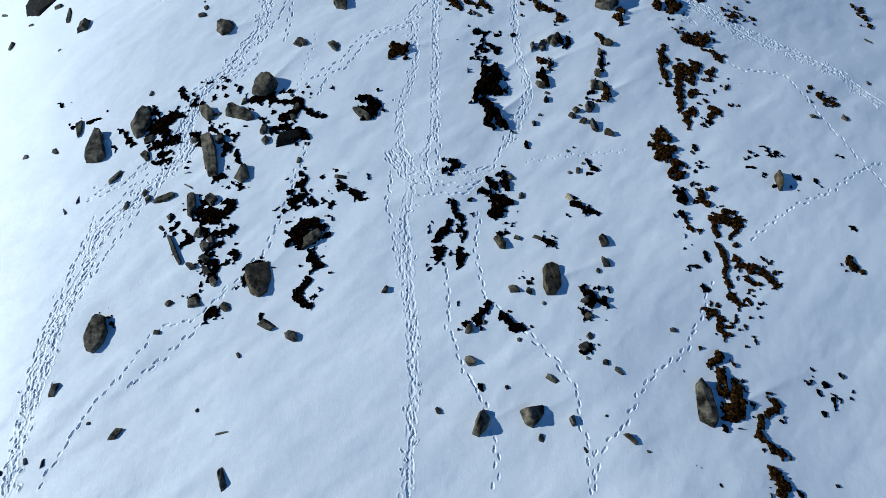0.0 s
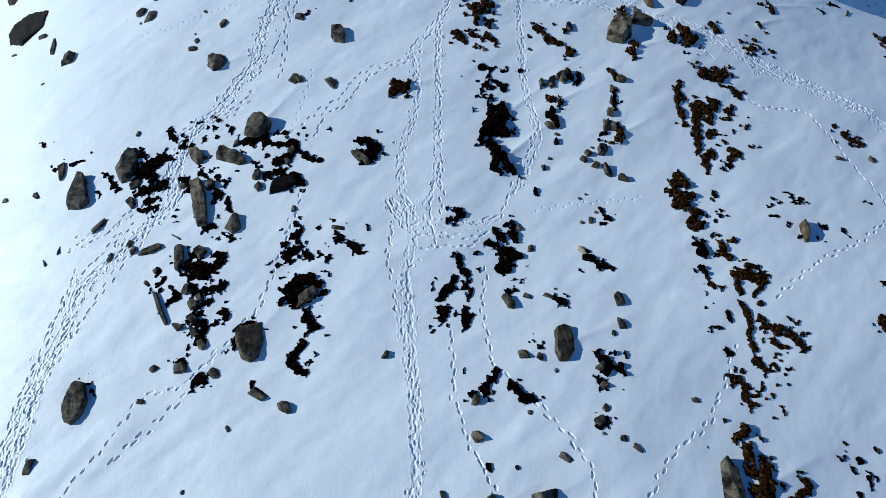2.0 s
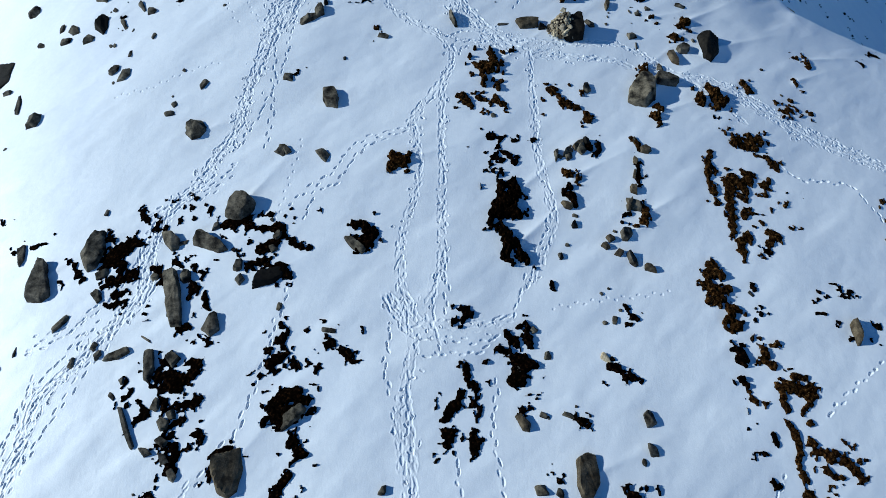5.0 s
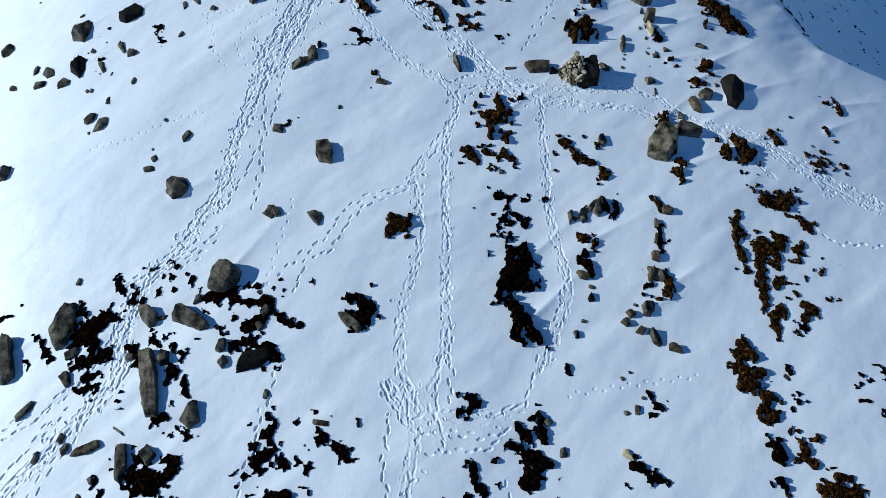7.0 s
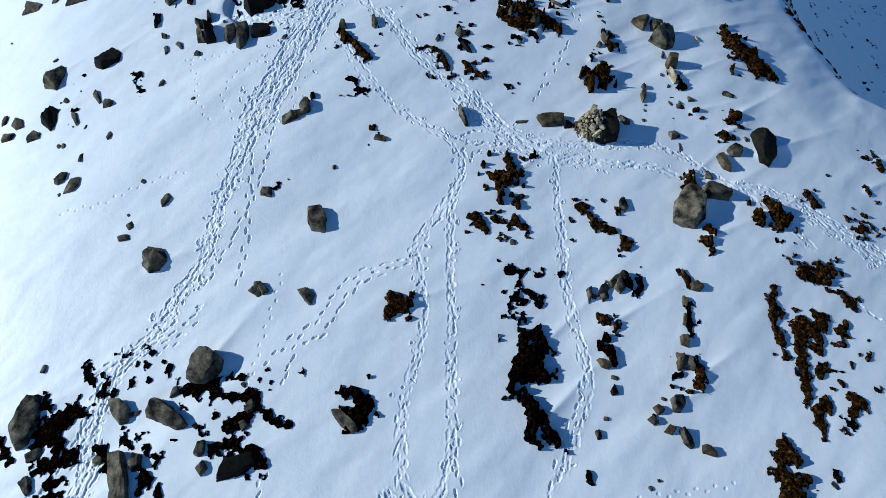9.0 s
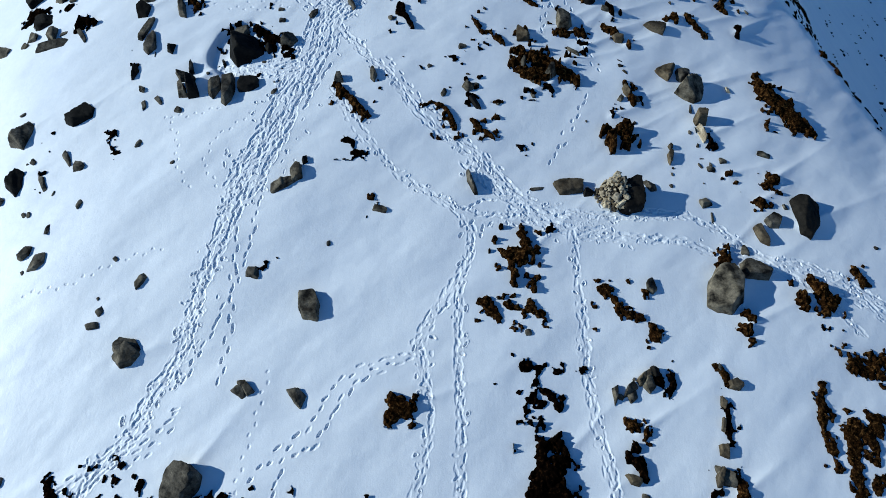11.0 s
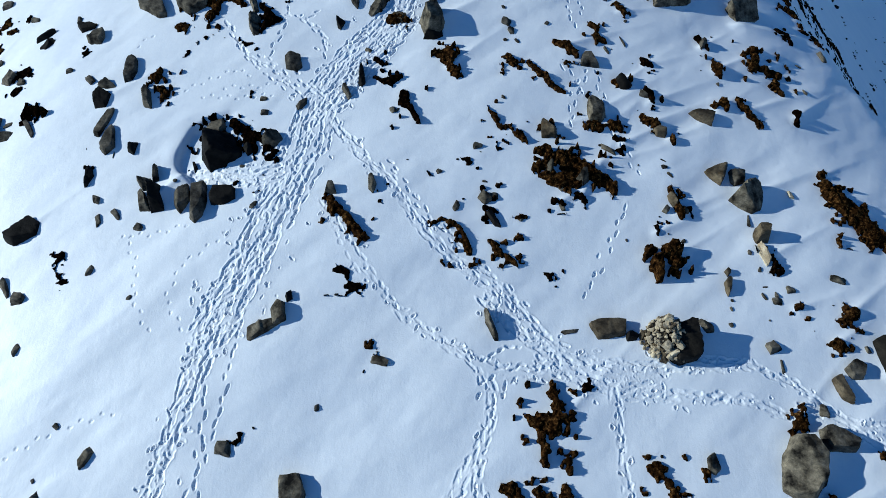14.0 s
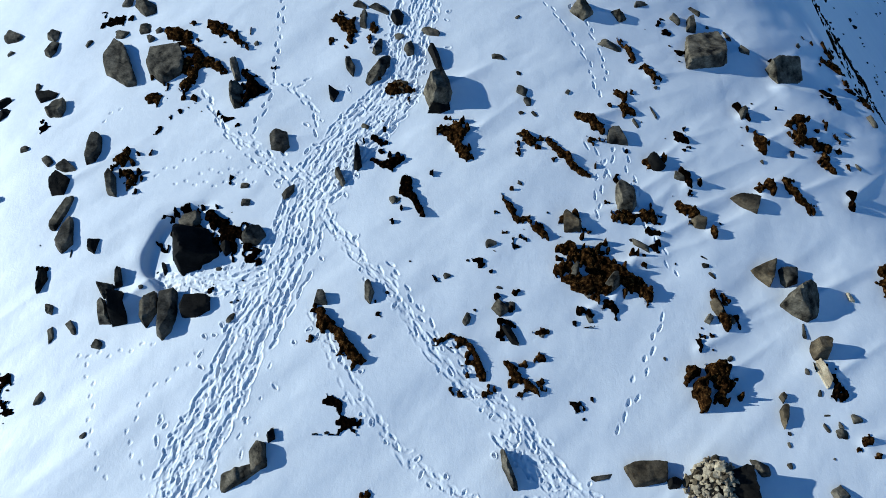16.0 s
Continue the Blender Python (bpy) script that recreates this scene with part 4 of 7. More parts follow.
bare_patch("h", 0.4, 9.23, 45.03, 0.10, 9.42, 45.16, 0.13, 9.62, 45.29, 0.16, 9.65, 45.13, 0.13, 9.69, 44.97, 0.10)
bare_patch("h", 0.35, 10.26, 45.49, 0.10, 10.36, 45.34, 0.13, 10.46, 45.19, 0.16, 10.55, 45.04, 0.15, 10.64, 44.89, 0.14, 10.76, 44.83, 0.12, 10.88, 44.78, 0.11, 11.00, 44.72, 0.10)
bare_patch("d", 0.4, 12.90, 45.41, 0.10, 12.82, 45.24, 0.10, 12.74, 45.08, 0.10, 12.66, 44.91, 0.10)
bare_patch("h", 0.35, 9.68, 47.40, 0.08, 9.69, 47.24, 0.11, 9.69, 47.08, 0.14, 9.70, 46.92, 0.16, 9.74, 46.77, 0.13, 9.78, 46.62, 0.10)
bare_patch("d", 0.3, 9.24, 48.60, 0.11, 9.31, 48.52, 0.10, 9.39, 48.43, 0.09, 9.47, 48.35, 0.09, 9.55, 48.27, 0.08, 9.57, 48.14, 0.08, 9.58, 48.02, 0.08, 9.60, 47.89, 0.08)
bare_patch("h", 0.35, 11.24, 48.09, 0.11, 11.52, 48.23, 0.14, 11.80, 48.37, 0.17, 11.78, 47.96, 0.17, 11.57, 47.72, 0.16, 11.38, 47.48, 0.15, 11.54, 47.45, 0.14, 11.70, 47.42, 0.14, 11.87, 47.40, 0.13, 12.03, 47.38, 0.12, 12.22, 47.36, 0.14, 12.42, 47.35, 0.15, 12.61, 47.34, 0.17, 12.42, 47.00, 0.17, 12.24, 46.67, 0.16, 12.35, 46.52, 0.13, 12.47, 46.36, 0.10, 13.12, 47.41, 0.13)
bare_patch("h", 0.3, 22.25, 64.36, 0.18, 21.99, 63.62, 0.21, 21.82, 63.01, 0.24, 21.71, 62.49, 0.27, 26.38, 68.10, 0.28, 26.30, 67.44, 0.29, 26.24, 66.82, 0.31, 26.79, 67.10, 0.29, 27.53, 67.62, 0.27, 28.94, 69.00, 0.25, 29.87, 69.72, 0.29, 30.78, 70.40, 0.32, 31.94, 71.37, 0.36, 31.87, 70.88, 0.30, 31.74, 70.33, 0.24, 31.54, 69.69, 0.18)
bare_patch("h", 0.2, 4.61, 48.24, 0.08, 4.70, 48.18, 0.09, 4.80, 48.11, 0.09, 4.89, 48.04, 0.10, 4.83, 47.88, 0.10, 4.77, 47.71, 0.10, 4.72, 47.55, 0.10, 4.85, 47.53, 0.10, 4.98, 47.51, 0.10, 5.12, 47.49, 0.10, 4.31, 47.61, 0.06)
bare_patch("h", 0.25, 3.04, 47.11, 0.10, 3.16, 47.05, 0.11, 3.29, 46.99, 0.12, 3.42, 46.93, 0.14, 3.56, 46.83, 0.14, 3.70, 46.74, 0.14, 3.78, 46.60, 0.12, 3.86, 46.47, 0.10)
bare_patch("h", 0.25, 5.88, 49.58, 0.11, 5.97, 49.47, 0.12, 6.06, 49.36, 0.13, 6.15, 49.25, 0.15)
bare_patch("h", 0.25, 5.37, 50.54, 0.13, 5.41, 50.38, 0.11, 5.44, 50.23, 0.10, 5.48, 50.08, 0.08)
bare_patch("h", 0.3, 1.15, 46.17, 0.10, 1.24, 46.02, 0.13, 1.33, 45.86, 0.17, 1.54, 45.67, 0.09)
bare_patch("h", 0.25, 1.95, 45.92, 0.10, 2.07, 45.82, 0.10, 2.19, 45.73, 0.11, 2.31, 45.63, 0.11, 2.39, 45.53, 0.11, 2.48, 45.44, 0.11, 2.57, 45.34, 0.11, 2.65, 45.25, 0.11, 2.74, 45.15, 0.10, 2.83, 45.06, 0.09, 2.90, 45.02, 0.09, 2.98, 44.99, 0.08, 3.05, 44.95, 0.08, 3.13, 44.92, 0.07, 3.21, 44.89, 0.06, 3.28, 44.85, 0.06)
bare_patch("h", 0.5, -1.30, 46.10, 0.27, -1.01, 46.12, 0.23, -1.06, 45.85, 0.19, -1.11, 45.59, 0.15, -0.98, 45.42, 0.15, -0.84, 45.24, 0.15)
bare_patch("d", 0.3, -2.77, 44.42, 0.15, -2.81, 44.26, 0.14, -2.86, 44.10, 0.13, -2.90, 43.94, 0.13, -2.74, 43.89, 0.12, -2.58, 43.85, 0.11, -2.51, 43.73, 0.10, -2.45, 43.61, 0.10, -2.39, 43.49, 0.09, -2.34, 43.41, 0.08, -2.30, 43.33, 0.07, -2.25, 43.26, 0.06, -2.21, 43.18, 0.05)
bare_patch("d", 0.25, -3.93, 45.88, 0.09, -3.79, 45.80, 0.12, -3.65, 45.72, 0.15)
bare_patch("d", 0.25, -3.89, 45.07, 0.07, -3.77, 45.01, 0.09, -3.64, 44.94, 0.10, -3.52, 44.88, 0.11, -3.37, 44.92, 0.11, -3.21, 44.96, 0.11, -3.06, 45.00, 0.11, -2.88, 45.10, 0.07, -3.35, 45.24, 0.07)
bare_patch("h", 0.35, -5.17, 40.28, 0.10, -5.12, 40.14, 0.12, -5.07, 40.01, 0.13, -5.02, 39.88, 0.15, -4.88, 39.81, 0.13, -4.74, 39.73, 0.11, -4.59, 39.66, 0.10, -4.55, 39.54, 0.11, -4.50, 39.43, 0.11, -4.37, 39.28, 0.12, -4.23, 39.13, 0.13, -4.11, 39.02, 0.11, -3.98, 38.91, 0.10)
bare_patch("d", 0.1, -4.85, 37.87, 0.06, -4.73, 37.85, 0.08, -4.61, 37.83, 0.09, -4.51, 37.83, 0.09, -4.41, 37.83, 0.08, -4.42, 37.74, 0.08, -4.43, 37.64, 0.08, -4.44, 37.55, 0.08, -4.34, 37.48, 0.08, -4.24, 37.41, 0.09, -4.14, 37.41, 0.08, -4.04, 37.42, 0.06, -4.50, 37.37, 0.06)
bare_patch("d", 0.1, -3.58, 40.53, 0.07)
bare_patch("h", 0.3, -12.09, 45.51, 0.11, -12.14, 45.31, 0.14, -12.19, 45.12, 0.17, -12.00, 44.72, 0.18, -11.74, 44.41, 0.15, -11.67, 45.38, 0.09, -11.54, 44.78, 0.07)
bare_patch("h", 0.3, -11.57, 50.12, 0.17, -11.28, 49.98, 0.23, -10.99, 49.84, 0.29, -10.59, 49.33, 0.28, -10.19, 48.84, 0.24, -9.87, 48.71, 0.21, -9.54, 48.59, 0.18, -10.66, 48.64, 0.24, -10.39, 48.28, 0.18, -10.48, 48.10, 0.16, -10.57, 47.91, 0.14, -10.65, 47.73, 0.12, -10.59, 47.56, 0.10, -10.53, 47.40, 0.08)
bare_patch("h", 0.15, -11.74, 47.47, 0.14, -11.58, 47.44, 0.13, -11.42, 47.41, 0.12)
bare_patch("h", 0.3, -10.05, 50.40, 0.14, -9.82, 50.27, 0.20, -9.59, 50.13, 0.25, -9.24, 49.88, 0.16, -9.07, 49.75, 0.13, -8.89, 49.62, 0.10)
bare_patch("d", 0.3, -8.62, 48.44, 0.14, -8.50, 48.27, 0.13, -8.37, 48.10, 0.12, -8.24, 47.87, 0.14, -8.11, 47.65, 0.16, -7.97, 47.64, 0.13, -7.82, 47.64, 0.10, -8.38, 47.43, 0.19)
bare_patch("h", 0.25, -5.32, 50.64, 0.17, -5.15, 50.45, 0.18, -4.98, 50.27, 0.19, -4.96, 50.02, 0.16, -4.95, 49.77, 0.14, -4.16, 50.31, 0.23, -4.24, 49.93, 0.12)
bare_patch("h", 0.3, -3.44, 47.72, 0.18, -3.25, 47.85, 0.19, -3.06, 47.97, 0.20, -2.76, 47.76, 0.18, -3.15, 47.58, 0.20)
bare_patch("d", 0.12, -6.61, 21.44, 0.13, -6.51, 21.02, 0.23, -6.45, 20.46, 0.30, -6.65, 20.06, 0.25, -6.89, 20.01, 0.15, -6.02, 20.04, 0.20, -5.76, 19.95, 0.12)
bare_patch("d", 0.12, -4.81, 20.97, 0.13, -4.69, 20.79, 0.16, -4.57, 20.61, 0.20, -4.24, 20.55, 0.15, -4.06, 20.41, 0.16, -3.87, 20.27, 0.17, -3.71, 20.05, 0.10, -5.62, 21.27, 0.13)
bare_patch("d", 0.25, -5.66, 19.05, 0.20, -5.90, 18.95, 0.22, -6.13, 18.85, 0.24, -6.35, 18.66, 0.24, -6.57, 18.47, 0.24, -6.75, 18.02, 0.19, -6.26, 17.95, 0.24, -5.93, 18.20, 0.29, -5.72, 18.45, 0.27, -5.51, 18.70, 0.24, -5.11, 18.38, 0.17, -5.72, 17.44, 0.19, -5.44, 17.06, 0.21, -5.19, 16.88, 0.14)
bare_patch("d", 0.1, -5.59, 16.33, 0.12, -5.70, 16.23, 0.12, -5.80, 16.13, 0.13, -5.90, 16.03, 0.14, -5.99, 15.90, 0.14, -6.07, 15.77, 0.14, -6.15, 15.64, 0.14, -5.98, 15.48, 0.15, -5.81, 15.33, 0.16, -5.63, 15.24, 0.15, -5.45, 15.16, 0.13)
bare_patch("d", 0.12, 0.50, 19.76, 0.15, 0.55, 19.53, 0.15, 0.60, 19.31, 0.15, 0.75, 19.17, 0.15, 0.91, 19.04, 0.15, 0.87, 18.78, 0.15, 0.83, 18.52, 0.14, 1.02, 18.39, 0.12, 0.95, 18.26, 0.11, 0.88, 18.13, 0.10, 0.82, 18.00, 0.10, 0.30, 18.91, 0.12, 0.24, 18.71, 0.15, 0.18, 18.51, 0.17, -0.00, 18.42, 0.16, -0.18, 18.33, 0.14, -0.24, 18.17, 0.13, -0.30, 18.00, 0.12)
bare_patch("d", 0.12, -0.30, 17.62, 0.17, -0.06, 17.67, 0.14, -0.12, 17.50, 0.14, -0.17, 17.34, 0.14, -0.23, 17.17, 0.14, 0.72, 17.67, 0.14, 0.68, 17.46, 0.15, 0.64, 17.24, 0.16, 0.70, 17.08, 0.14, 0.75, 16.92, 0.12)
bare_patch("d", 0.25, 2.09, 21.10, 0.18, 2.27, 20.94, 0.19, 2.45, 20.77, 0.20, 2.30, 20.27, 0.27, 2.67, 20.13, 0.25, 2.53, 19.86, 0.24, 2.40, 19.59, 0.23, 2.26, 19.32, 0.22, 2.51, 19.40, 0.17, 1.81, 20.48, 0.15, 1.61, 20.54, 0.10, 2.91, 20.00, 0.15, 3.03, 19.96, 0.11, 3.15, 19.92, 0.07, 2.95, 20.61, 0.13, 2.93, 20.76, 0.12, 2.92, 20.92, 0.12, 2.91, 21.07, 0.11, 2.90, 21.23, 0.11, 2.88, 21.38, 0.11, 2.87, 21.54, 0.10, 2.77, 21.49, 0.10, 2.68, 21.44, 0.09, 2.58, 21.39, 0.08, 2.48, 21.34, 0.08)
bare_patch("d", 0.2, 0.32, 22.08, 0.13, 0.52, 21.97, 0.17, 0.71, 21.86, 0.21, 0.45, 21.65, 0.15)
bare_patch("d", 0.15, 1.03, 14.19, 0.20, 1.36, 14.41, 0.18, 1.54, 14.58, 0.15, 1.71, 14.75, 0.13, 1.79, 14.86, 0.11, 1.87, 14.98, 0.09, 2.37, 14.64, 0.11, 2.52, 14.47, 0.14, 2.68, 14.30, 0.18, 2.78, 14.13, 0.16, 2.87, 13.97, 0.15, 3.11, 14.19, 0.15, 3.27, 14.03, 0.09)
bare_patch("h", 0.3, 10.68, 24.03, 0.27, 10.35, 23.70, 0.24, 10.70, 23.76, 0.20, 11.05, 23.82, 0.16, 10.36, 23.08, 0.24, 10.71, 22.78, 0.24, 10.28, 22.62, 0.18, 10.50, 22.74, 0.17, 10.72, 22.86, 0.16, 10.94, 22.98, 0.15, 11.17, 23.11, 0.13)
bare_patch("h", 0.3, 11.24, 22.19, 0.18, 11.01, 22.34, 0.26, 10.78, 21.88, 0.23, 10.61, 21.67, 0.10, 10.82, 21.44, 0.13, 10.99, 21.49, 0.13, 11.15, 21.54, 0.13)
bare_patch("d", 0.15, 12.13, 23.21, 0.11, 12.18, 23.05, 0.08, 12.23, 22.38, 0.13, 12.19, 22.08, 0.13)
bare_patch("d", 0.3, 10.94, 20.57, 0.18, 11.08, 20.29, 0.18, 10.81, 20.20, 0.15, 10.79, 19.54, 0.17)
bare_patch("h", 0.2, 12.35, 20.81, 0.13, 11.99, 20.69, 0.20, 11.85, 20.31, 0.23, 11.93, 20.13, 0.18, 12.01, 19.95, 0.12)
bare_patch("h", 0.15, 11.00, 18.79, 0.10, 11.06, 18.70, 0.09, 11.11, 18.62, 0.07, 11.37, 18.67, 0.15)
bare_patch("h", 0.15, 12.24, 19.35, 0.22, 12.58, 19.23, 0.20, 12.77, 18.97, 0.20, 12.99, 19.10, 0.18, 13.21, 19.24, 0.17, 13.22, 19.05, 0.15, 13.23, 18.85, 0.12, 13.08, 18.72, 0.13, 12.92, 18.58, 0.14, 12.76, 18.45, 0.15, 12.69, 19.63, 0.10, 12.83, 19.62, 0.10, 12.98, 19.61, 0.10, 13.13, 19.59, 0.10, 12.07, 18.95, 0.12, 12.10, 18.78, 0.13, 12.12, 18.60, 0.14, 12.15, 18.44, 0.15)
bare_patch("h", 0.15, 12.06, 18.06, 0.10, 12.11, 17.93, 0.11, 12.16, 17.81, 0.13, 12.21, 17.69, 0.14, 12.26, 17.51, 0.14, 12.30, 17.33, 0.14, 12.23, 17.17, 0.13, 12.16, 17.01, 0.13, 12.09, 16.85, 0.12, 12.10, 16.64, 0.13, 12.11, 16.43, 0.14, 12.16, 16.27, 0.12, 12.83, 18.03, 0.10, 12.70, 17.52, 0.14, 12.82, 17.40, 0.12)
bare_patch("h", 0.15, 12.99, 17.12, 0.14, 13.14, 17.01, 0.17, 13.28, 16.90, 0.19, 13.48, 17.14, 0.17, 13.76, 16.92, 0.19, 13.88, 16.75, 0.16, 13.99, 16.58, 0.14, 14.11, 16.47, 0.14, 14.22, 16.36, 0.14, 13.02, 16.54, 0.12, 13.12, 16.45, 0.11, 13.21, 16.36, 0.09, 13.33, 16.35, 0.09, 13.45, 16.34, 0.08, 13.57, 16.33, 0.07, 14.31, 16.87, 0.12)
bare_patch("d", 0.1, 10.55, 17.82, 0.10, 11.43, 17.67, 0.10, 11.45, 17.55, 0.10, 11.46, 17.43, 0.11, 11.47, 17.31, 0.12, 10.93, 17.00, 0.09)
bare_patch("d", 0.1, 14.72, 22.77, 0.11, 16.16, 23.17, 0.11, 15.58, 21.15, 0.15)
bare_patch("h", 0.12, 11.49, 15.33, 0.09, 11.36, 15.19, 0.11, 11.23, 15.05, 0.14, 11.08, 15.12, 0.12, 10.92, 15.19, 0.11, 11.43, 14.88, 0.14, 11.38, 14.71, 0.13, 11.34, 14.54, 0.13, 11.30, 14.37, 0.13, 11.38, 14.27, 0.12, 11.47, 14.16, 0.11, 11.71, 14.18, 0.09)
bare_patch("h", 0.1, 12.22, 15.71, 0.09, 12.29, 15.64, 0.09, 12.37, 15.56, 0.09, 12.45, 15.49, 0.09, 12.85, 15.67, 0.12, 12.08, 14.70, 0.07, 12.46, 14.57, 0.09, 12.18, 14.38, 0.09, 12.30, 13.73, 0.09)
bare_patch("h", 0.35, 10.45, 12.88, 0.17, 10.71, 13.00, 0.17, 10.91, 13.12, 0.16, 11.11, 13.24, 0.15, 10.93, 12.59, 0.15, 10.85, 12.43, 0.14, 10.77, 12.27, 0.13, 10.79, 11.76, 0.19, 11.06, 11.57, 0.23, 10.72, 11.15, 0.21, 11.15, 11.17, 0.21, 11.37, 12.20, 0.17, 11.35, 12.01, 0.17, 11.34, 11.82, 0.16, 11.33, 11.63, 0.16, 11.31, 11.44, 0.15, 11.30, 11.25, 0.15, 11.29, 11.06, 0.15, 11.27, 10.88, 0.14, 11.05, 10.85, 0.14, 10.83, 10.82, 0.14, 10.61, 10.79, 0.14)
bare_patch("d", 0.15, 10.41, 10.51, 0.08, 10.46, 10.42, 0.09, 10.50, 10.32, 0.10)
bare_patch("h", 0.2, 11.93, 10.91, 0.12, 11.96, 10.72, 0.14, 11.86, 10.52, 0.13, 11.76, 10.32, 0.12, 11.78, 10.18, 0.13, 11.79, 10.04, 0.14, 12.01, 9.96, 0.12, 12.06, 9.82, 0.13, 12.12, 9.68, 0.14, 12.26, 9.64, 0.13, 12.40, 9.60, 0.12, 12.29, 11.03, 0.12, 12.49, 11.14, 0.14, 12.69, 11.25, 0.17, 12.83, 11.50, 0.13, 12.71, 11.52, 0.10, 12.58, 11.55, 0.08)
bare_patch("d", 0.08, 12.75, 10.82, 0.06, 12.57, 10.23, 0.08)
bare_patch("d", 0.1, 14.74, 12.12, 0.11, 14.76, 11.99, 0.09, 14.77, 11.87, 0.06, 15.29, 12.36, 0.09, 15.19, 12.38, 0.08, 15.08, 12.41, 0.06, 15.37, 11.96, 0.09, 15.28, 11.75, 0.11, 15.94, 12.77, 0.09, 14.62, 11.24, 0.10)
bare_patch("d", 0.15, -14.61, 25.45, 0.25, -14.20, 24.93, 0.30, -14.29, 24.32, 0.33, -14.04, 24.68, 0.30, -13.80, 25.04, 0.28, -13.43, 25.31, 0.25, -13.10, 25.12, 0.19, -13.62, 24.25, 0.24, -13.12, 23.89, 0.24, -13.48, 23.63, 0.21, -13.76, 23.66, 0.22, -14.05, 23.69, 0.22)
bare_patch("d", 0.12, -16.04, 24.71, 0.14, -15.86, 24.45, 0.15, -15.69, 24.20, 0.16, -15.50, 24.02, 0.15, -15.31, 23.84, 0.14)
bare_patch("d", 0.1, -14.26, 23.42, 0.13, -14.08, 23.45, 0.13, -13.37, 23.17, 0.16, -13.56, 23.09, 0.13, -13.75, 23.00, 0.11, -13.86, 22.55, 0.11, -13.69, 22.62, 0.12, -13.53, 22.69, 0.13, -13.34, 22.73, 0.12, -13.14, 22.77, 0.11)
bare_patch("d", 0.15, -12.33, 24.12, 0.13, -12.01, 23.94, 0.22, -11.78, 23.47, 0.16, -10.48, 23.82, 0.21, -10.10, 23.64, 0.16, -10.37, 23.22, 0.19, -10.40, 23.00, 0.17, -10.43, 22.78, 0.16, -9.89, 22.74, 0.16, -9.78, 22.52, 0.16, -9.68, 22.29, 0.16, -10.62, 22.35, 0.13)
bare_patch("d", 0.12, -9.55, 25.76, 0.19, -9.28, 25.82, 0.22, -9.01, 25.88, 0.25, -8.59, 25.86, 0.28, -8.41, 25.54, 0.16, -8.13, 25.47, 0.16, -7.84, 25.41, 0.16, -7.62, 25.44, 0.18, -7.39, 25.46, 0.20, -7.16, 25.48, 0.22, -6.99, 25.16, 0.22, -7.24, 24.94, 0.22, -7.48, 24.72, 0.22, -7.67, 24.57, 0.19, -7.85, 24.42, 0.16, -6.54, 24.83, 0.16, -6.33, 24.70, 0.15, -6.11, 24.57, 0.13, -5.83, 24.51, 0.13, -8.33, 24.91, 0.16)
bare_patch("d", 0.12, -7.10, 23.79, 0.24, -6.68, 23.62, 0.13, -7.45, 23.35, 0.16)
bare_patch("d", 0.12, -11.00, 20.27, 0.25, -11.01, 19.73, 0.30, -10.50, 19.70, 0.30, -9.96, 19.54, 0.25, -9.81, 19.73, 0.22, -9.65, 19.92, 0.20, -9.57, 20.19, 0.15, -9.77, 20.20, 0.14, -9.96, 20.21, 0.13, -10.80, 19.32, 0.20, -10.49, 19.37, 0.20, -10.19, 19.42, 0.20)
bare_patch("d", 0.1, -11.58, 18.84, 0.12, -11.41, 18.64, 0.13, -11.24, 18.43, 0.15, -11.40, 18.31, 0.13, -11.56, 18.20, 0.12, -10.72, 18.92, 0.17, -10.49, 18.71, 0.18, -10.26, 18.50, 0.19, -10.06, 18.75, 0.17, -9.81, 18.74, 0.16, -9.56, 18.72, 0.15, -9.39, 18.82, 0.15, -9.22, 18.92, 0.15, -9.83, 18.22, 0.14, -9.99, 18.10, 0.13, -10.15, 17.98, 0.12)
bare_patch("d", 0.12, -10.40, 18.00, 0.19, -10.32, 17.62, 0.17, -9.12, 17.68, 0.19, -8.92, 17.55, 0.14)
bare_patch("d", 0.15, -8.34, 16.06, 0.09, -8.37, 16.21, 0.10, -8.40, 16.36, 0.10, -8.42, 16.51, 0.11, -8.45, 16.66, 0.12, -8.40, 16.84, 0.13, -8.35, 17.03, 0.14, -8.22, 17.07, 0.13, -8.09, 17.11, 0.12, -7.96, 17.16, 0.11, -7.83, 17.20, 0.09, -7.31, 15.83, 0.09)
bare_patch("d", 0.1, -18.27, 25.55, 0.11, -18.12, 25.57, 0.11, -17.97, 25.59, 0.11, -17.81, 25.61, 0.11, -17.66, 25.61, 0.10, -17.50, 25.60, 0.08, -19.36, 25.73, 0.09)
bare_patch("d", 0.1, -14.22, 50.80, 0.17, -13.91, 50.89, 0.21, -13.59, 50.93, 0.17, -13.16, 50.93, 0.13)
bare_patch("d", 0.05, -10.55, 46.90, 0.08)
bare_patch("d", 0.05, -8.74, 46.56, 0.11, -8.93, 46.52, 0.10)
bare_patch("d", 0.08, -15.31, 46.61, 0.14)
bare_patch("d", 0.05, -11.17, 46.30, 0.08)
bare_patch("d", 0.1, 6.83, 51.88, 0.13, 7.13, 51.65, 0.18)
bare_patch("d", 0.1, 7.53, 50.74, 0.11)
bare_patch("d", 0.2, 11.58, 51.40, 0.14, 11.73, 51.07, 0.13, 11.99, 50.95, 0.13)
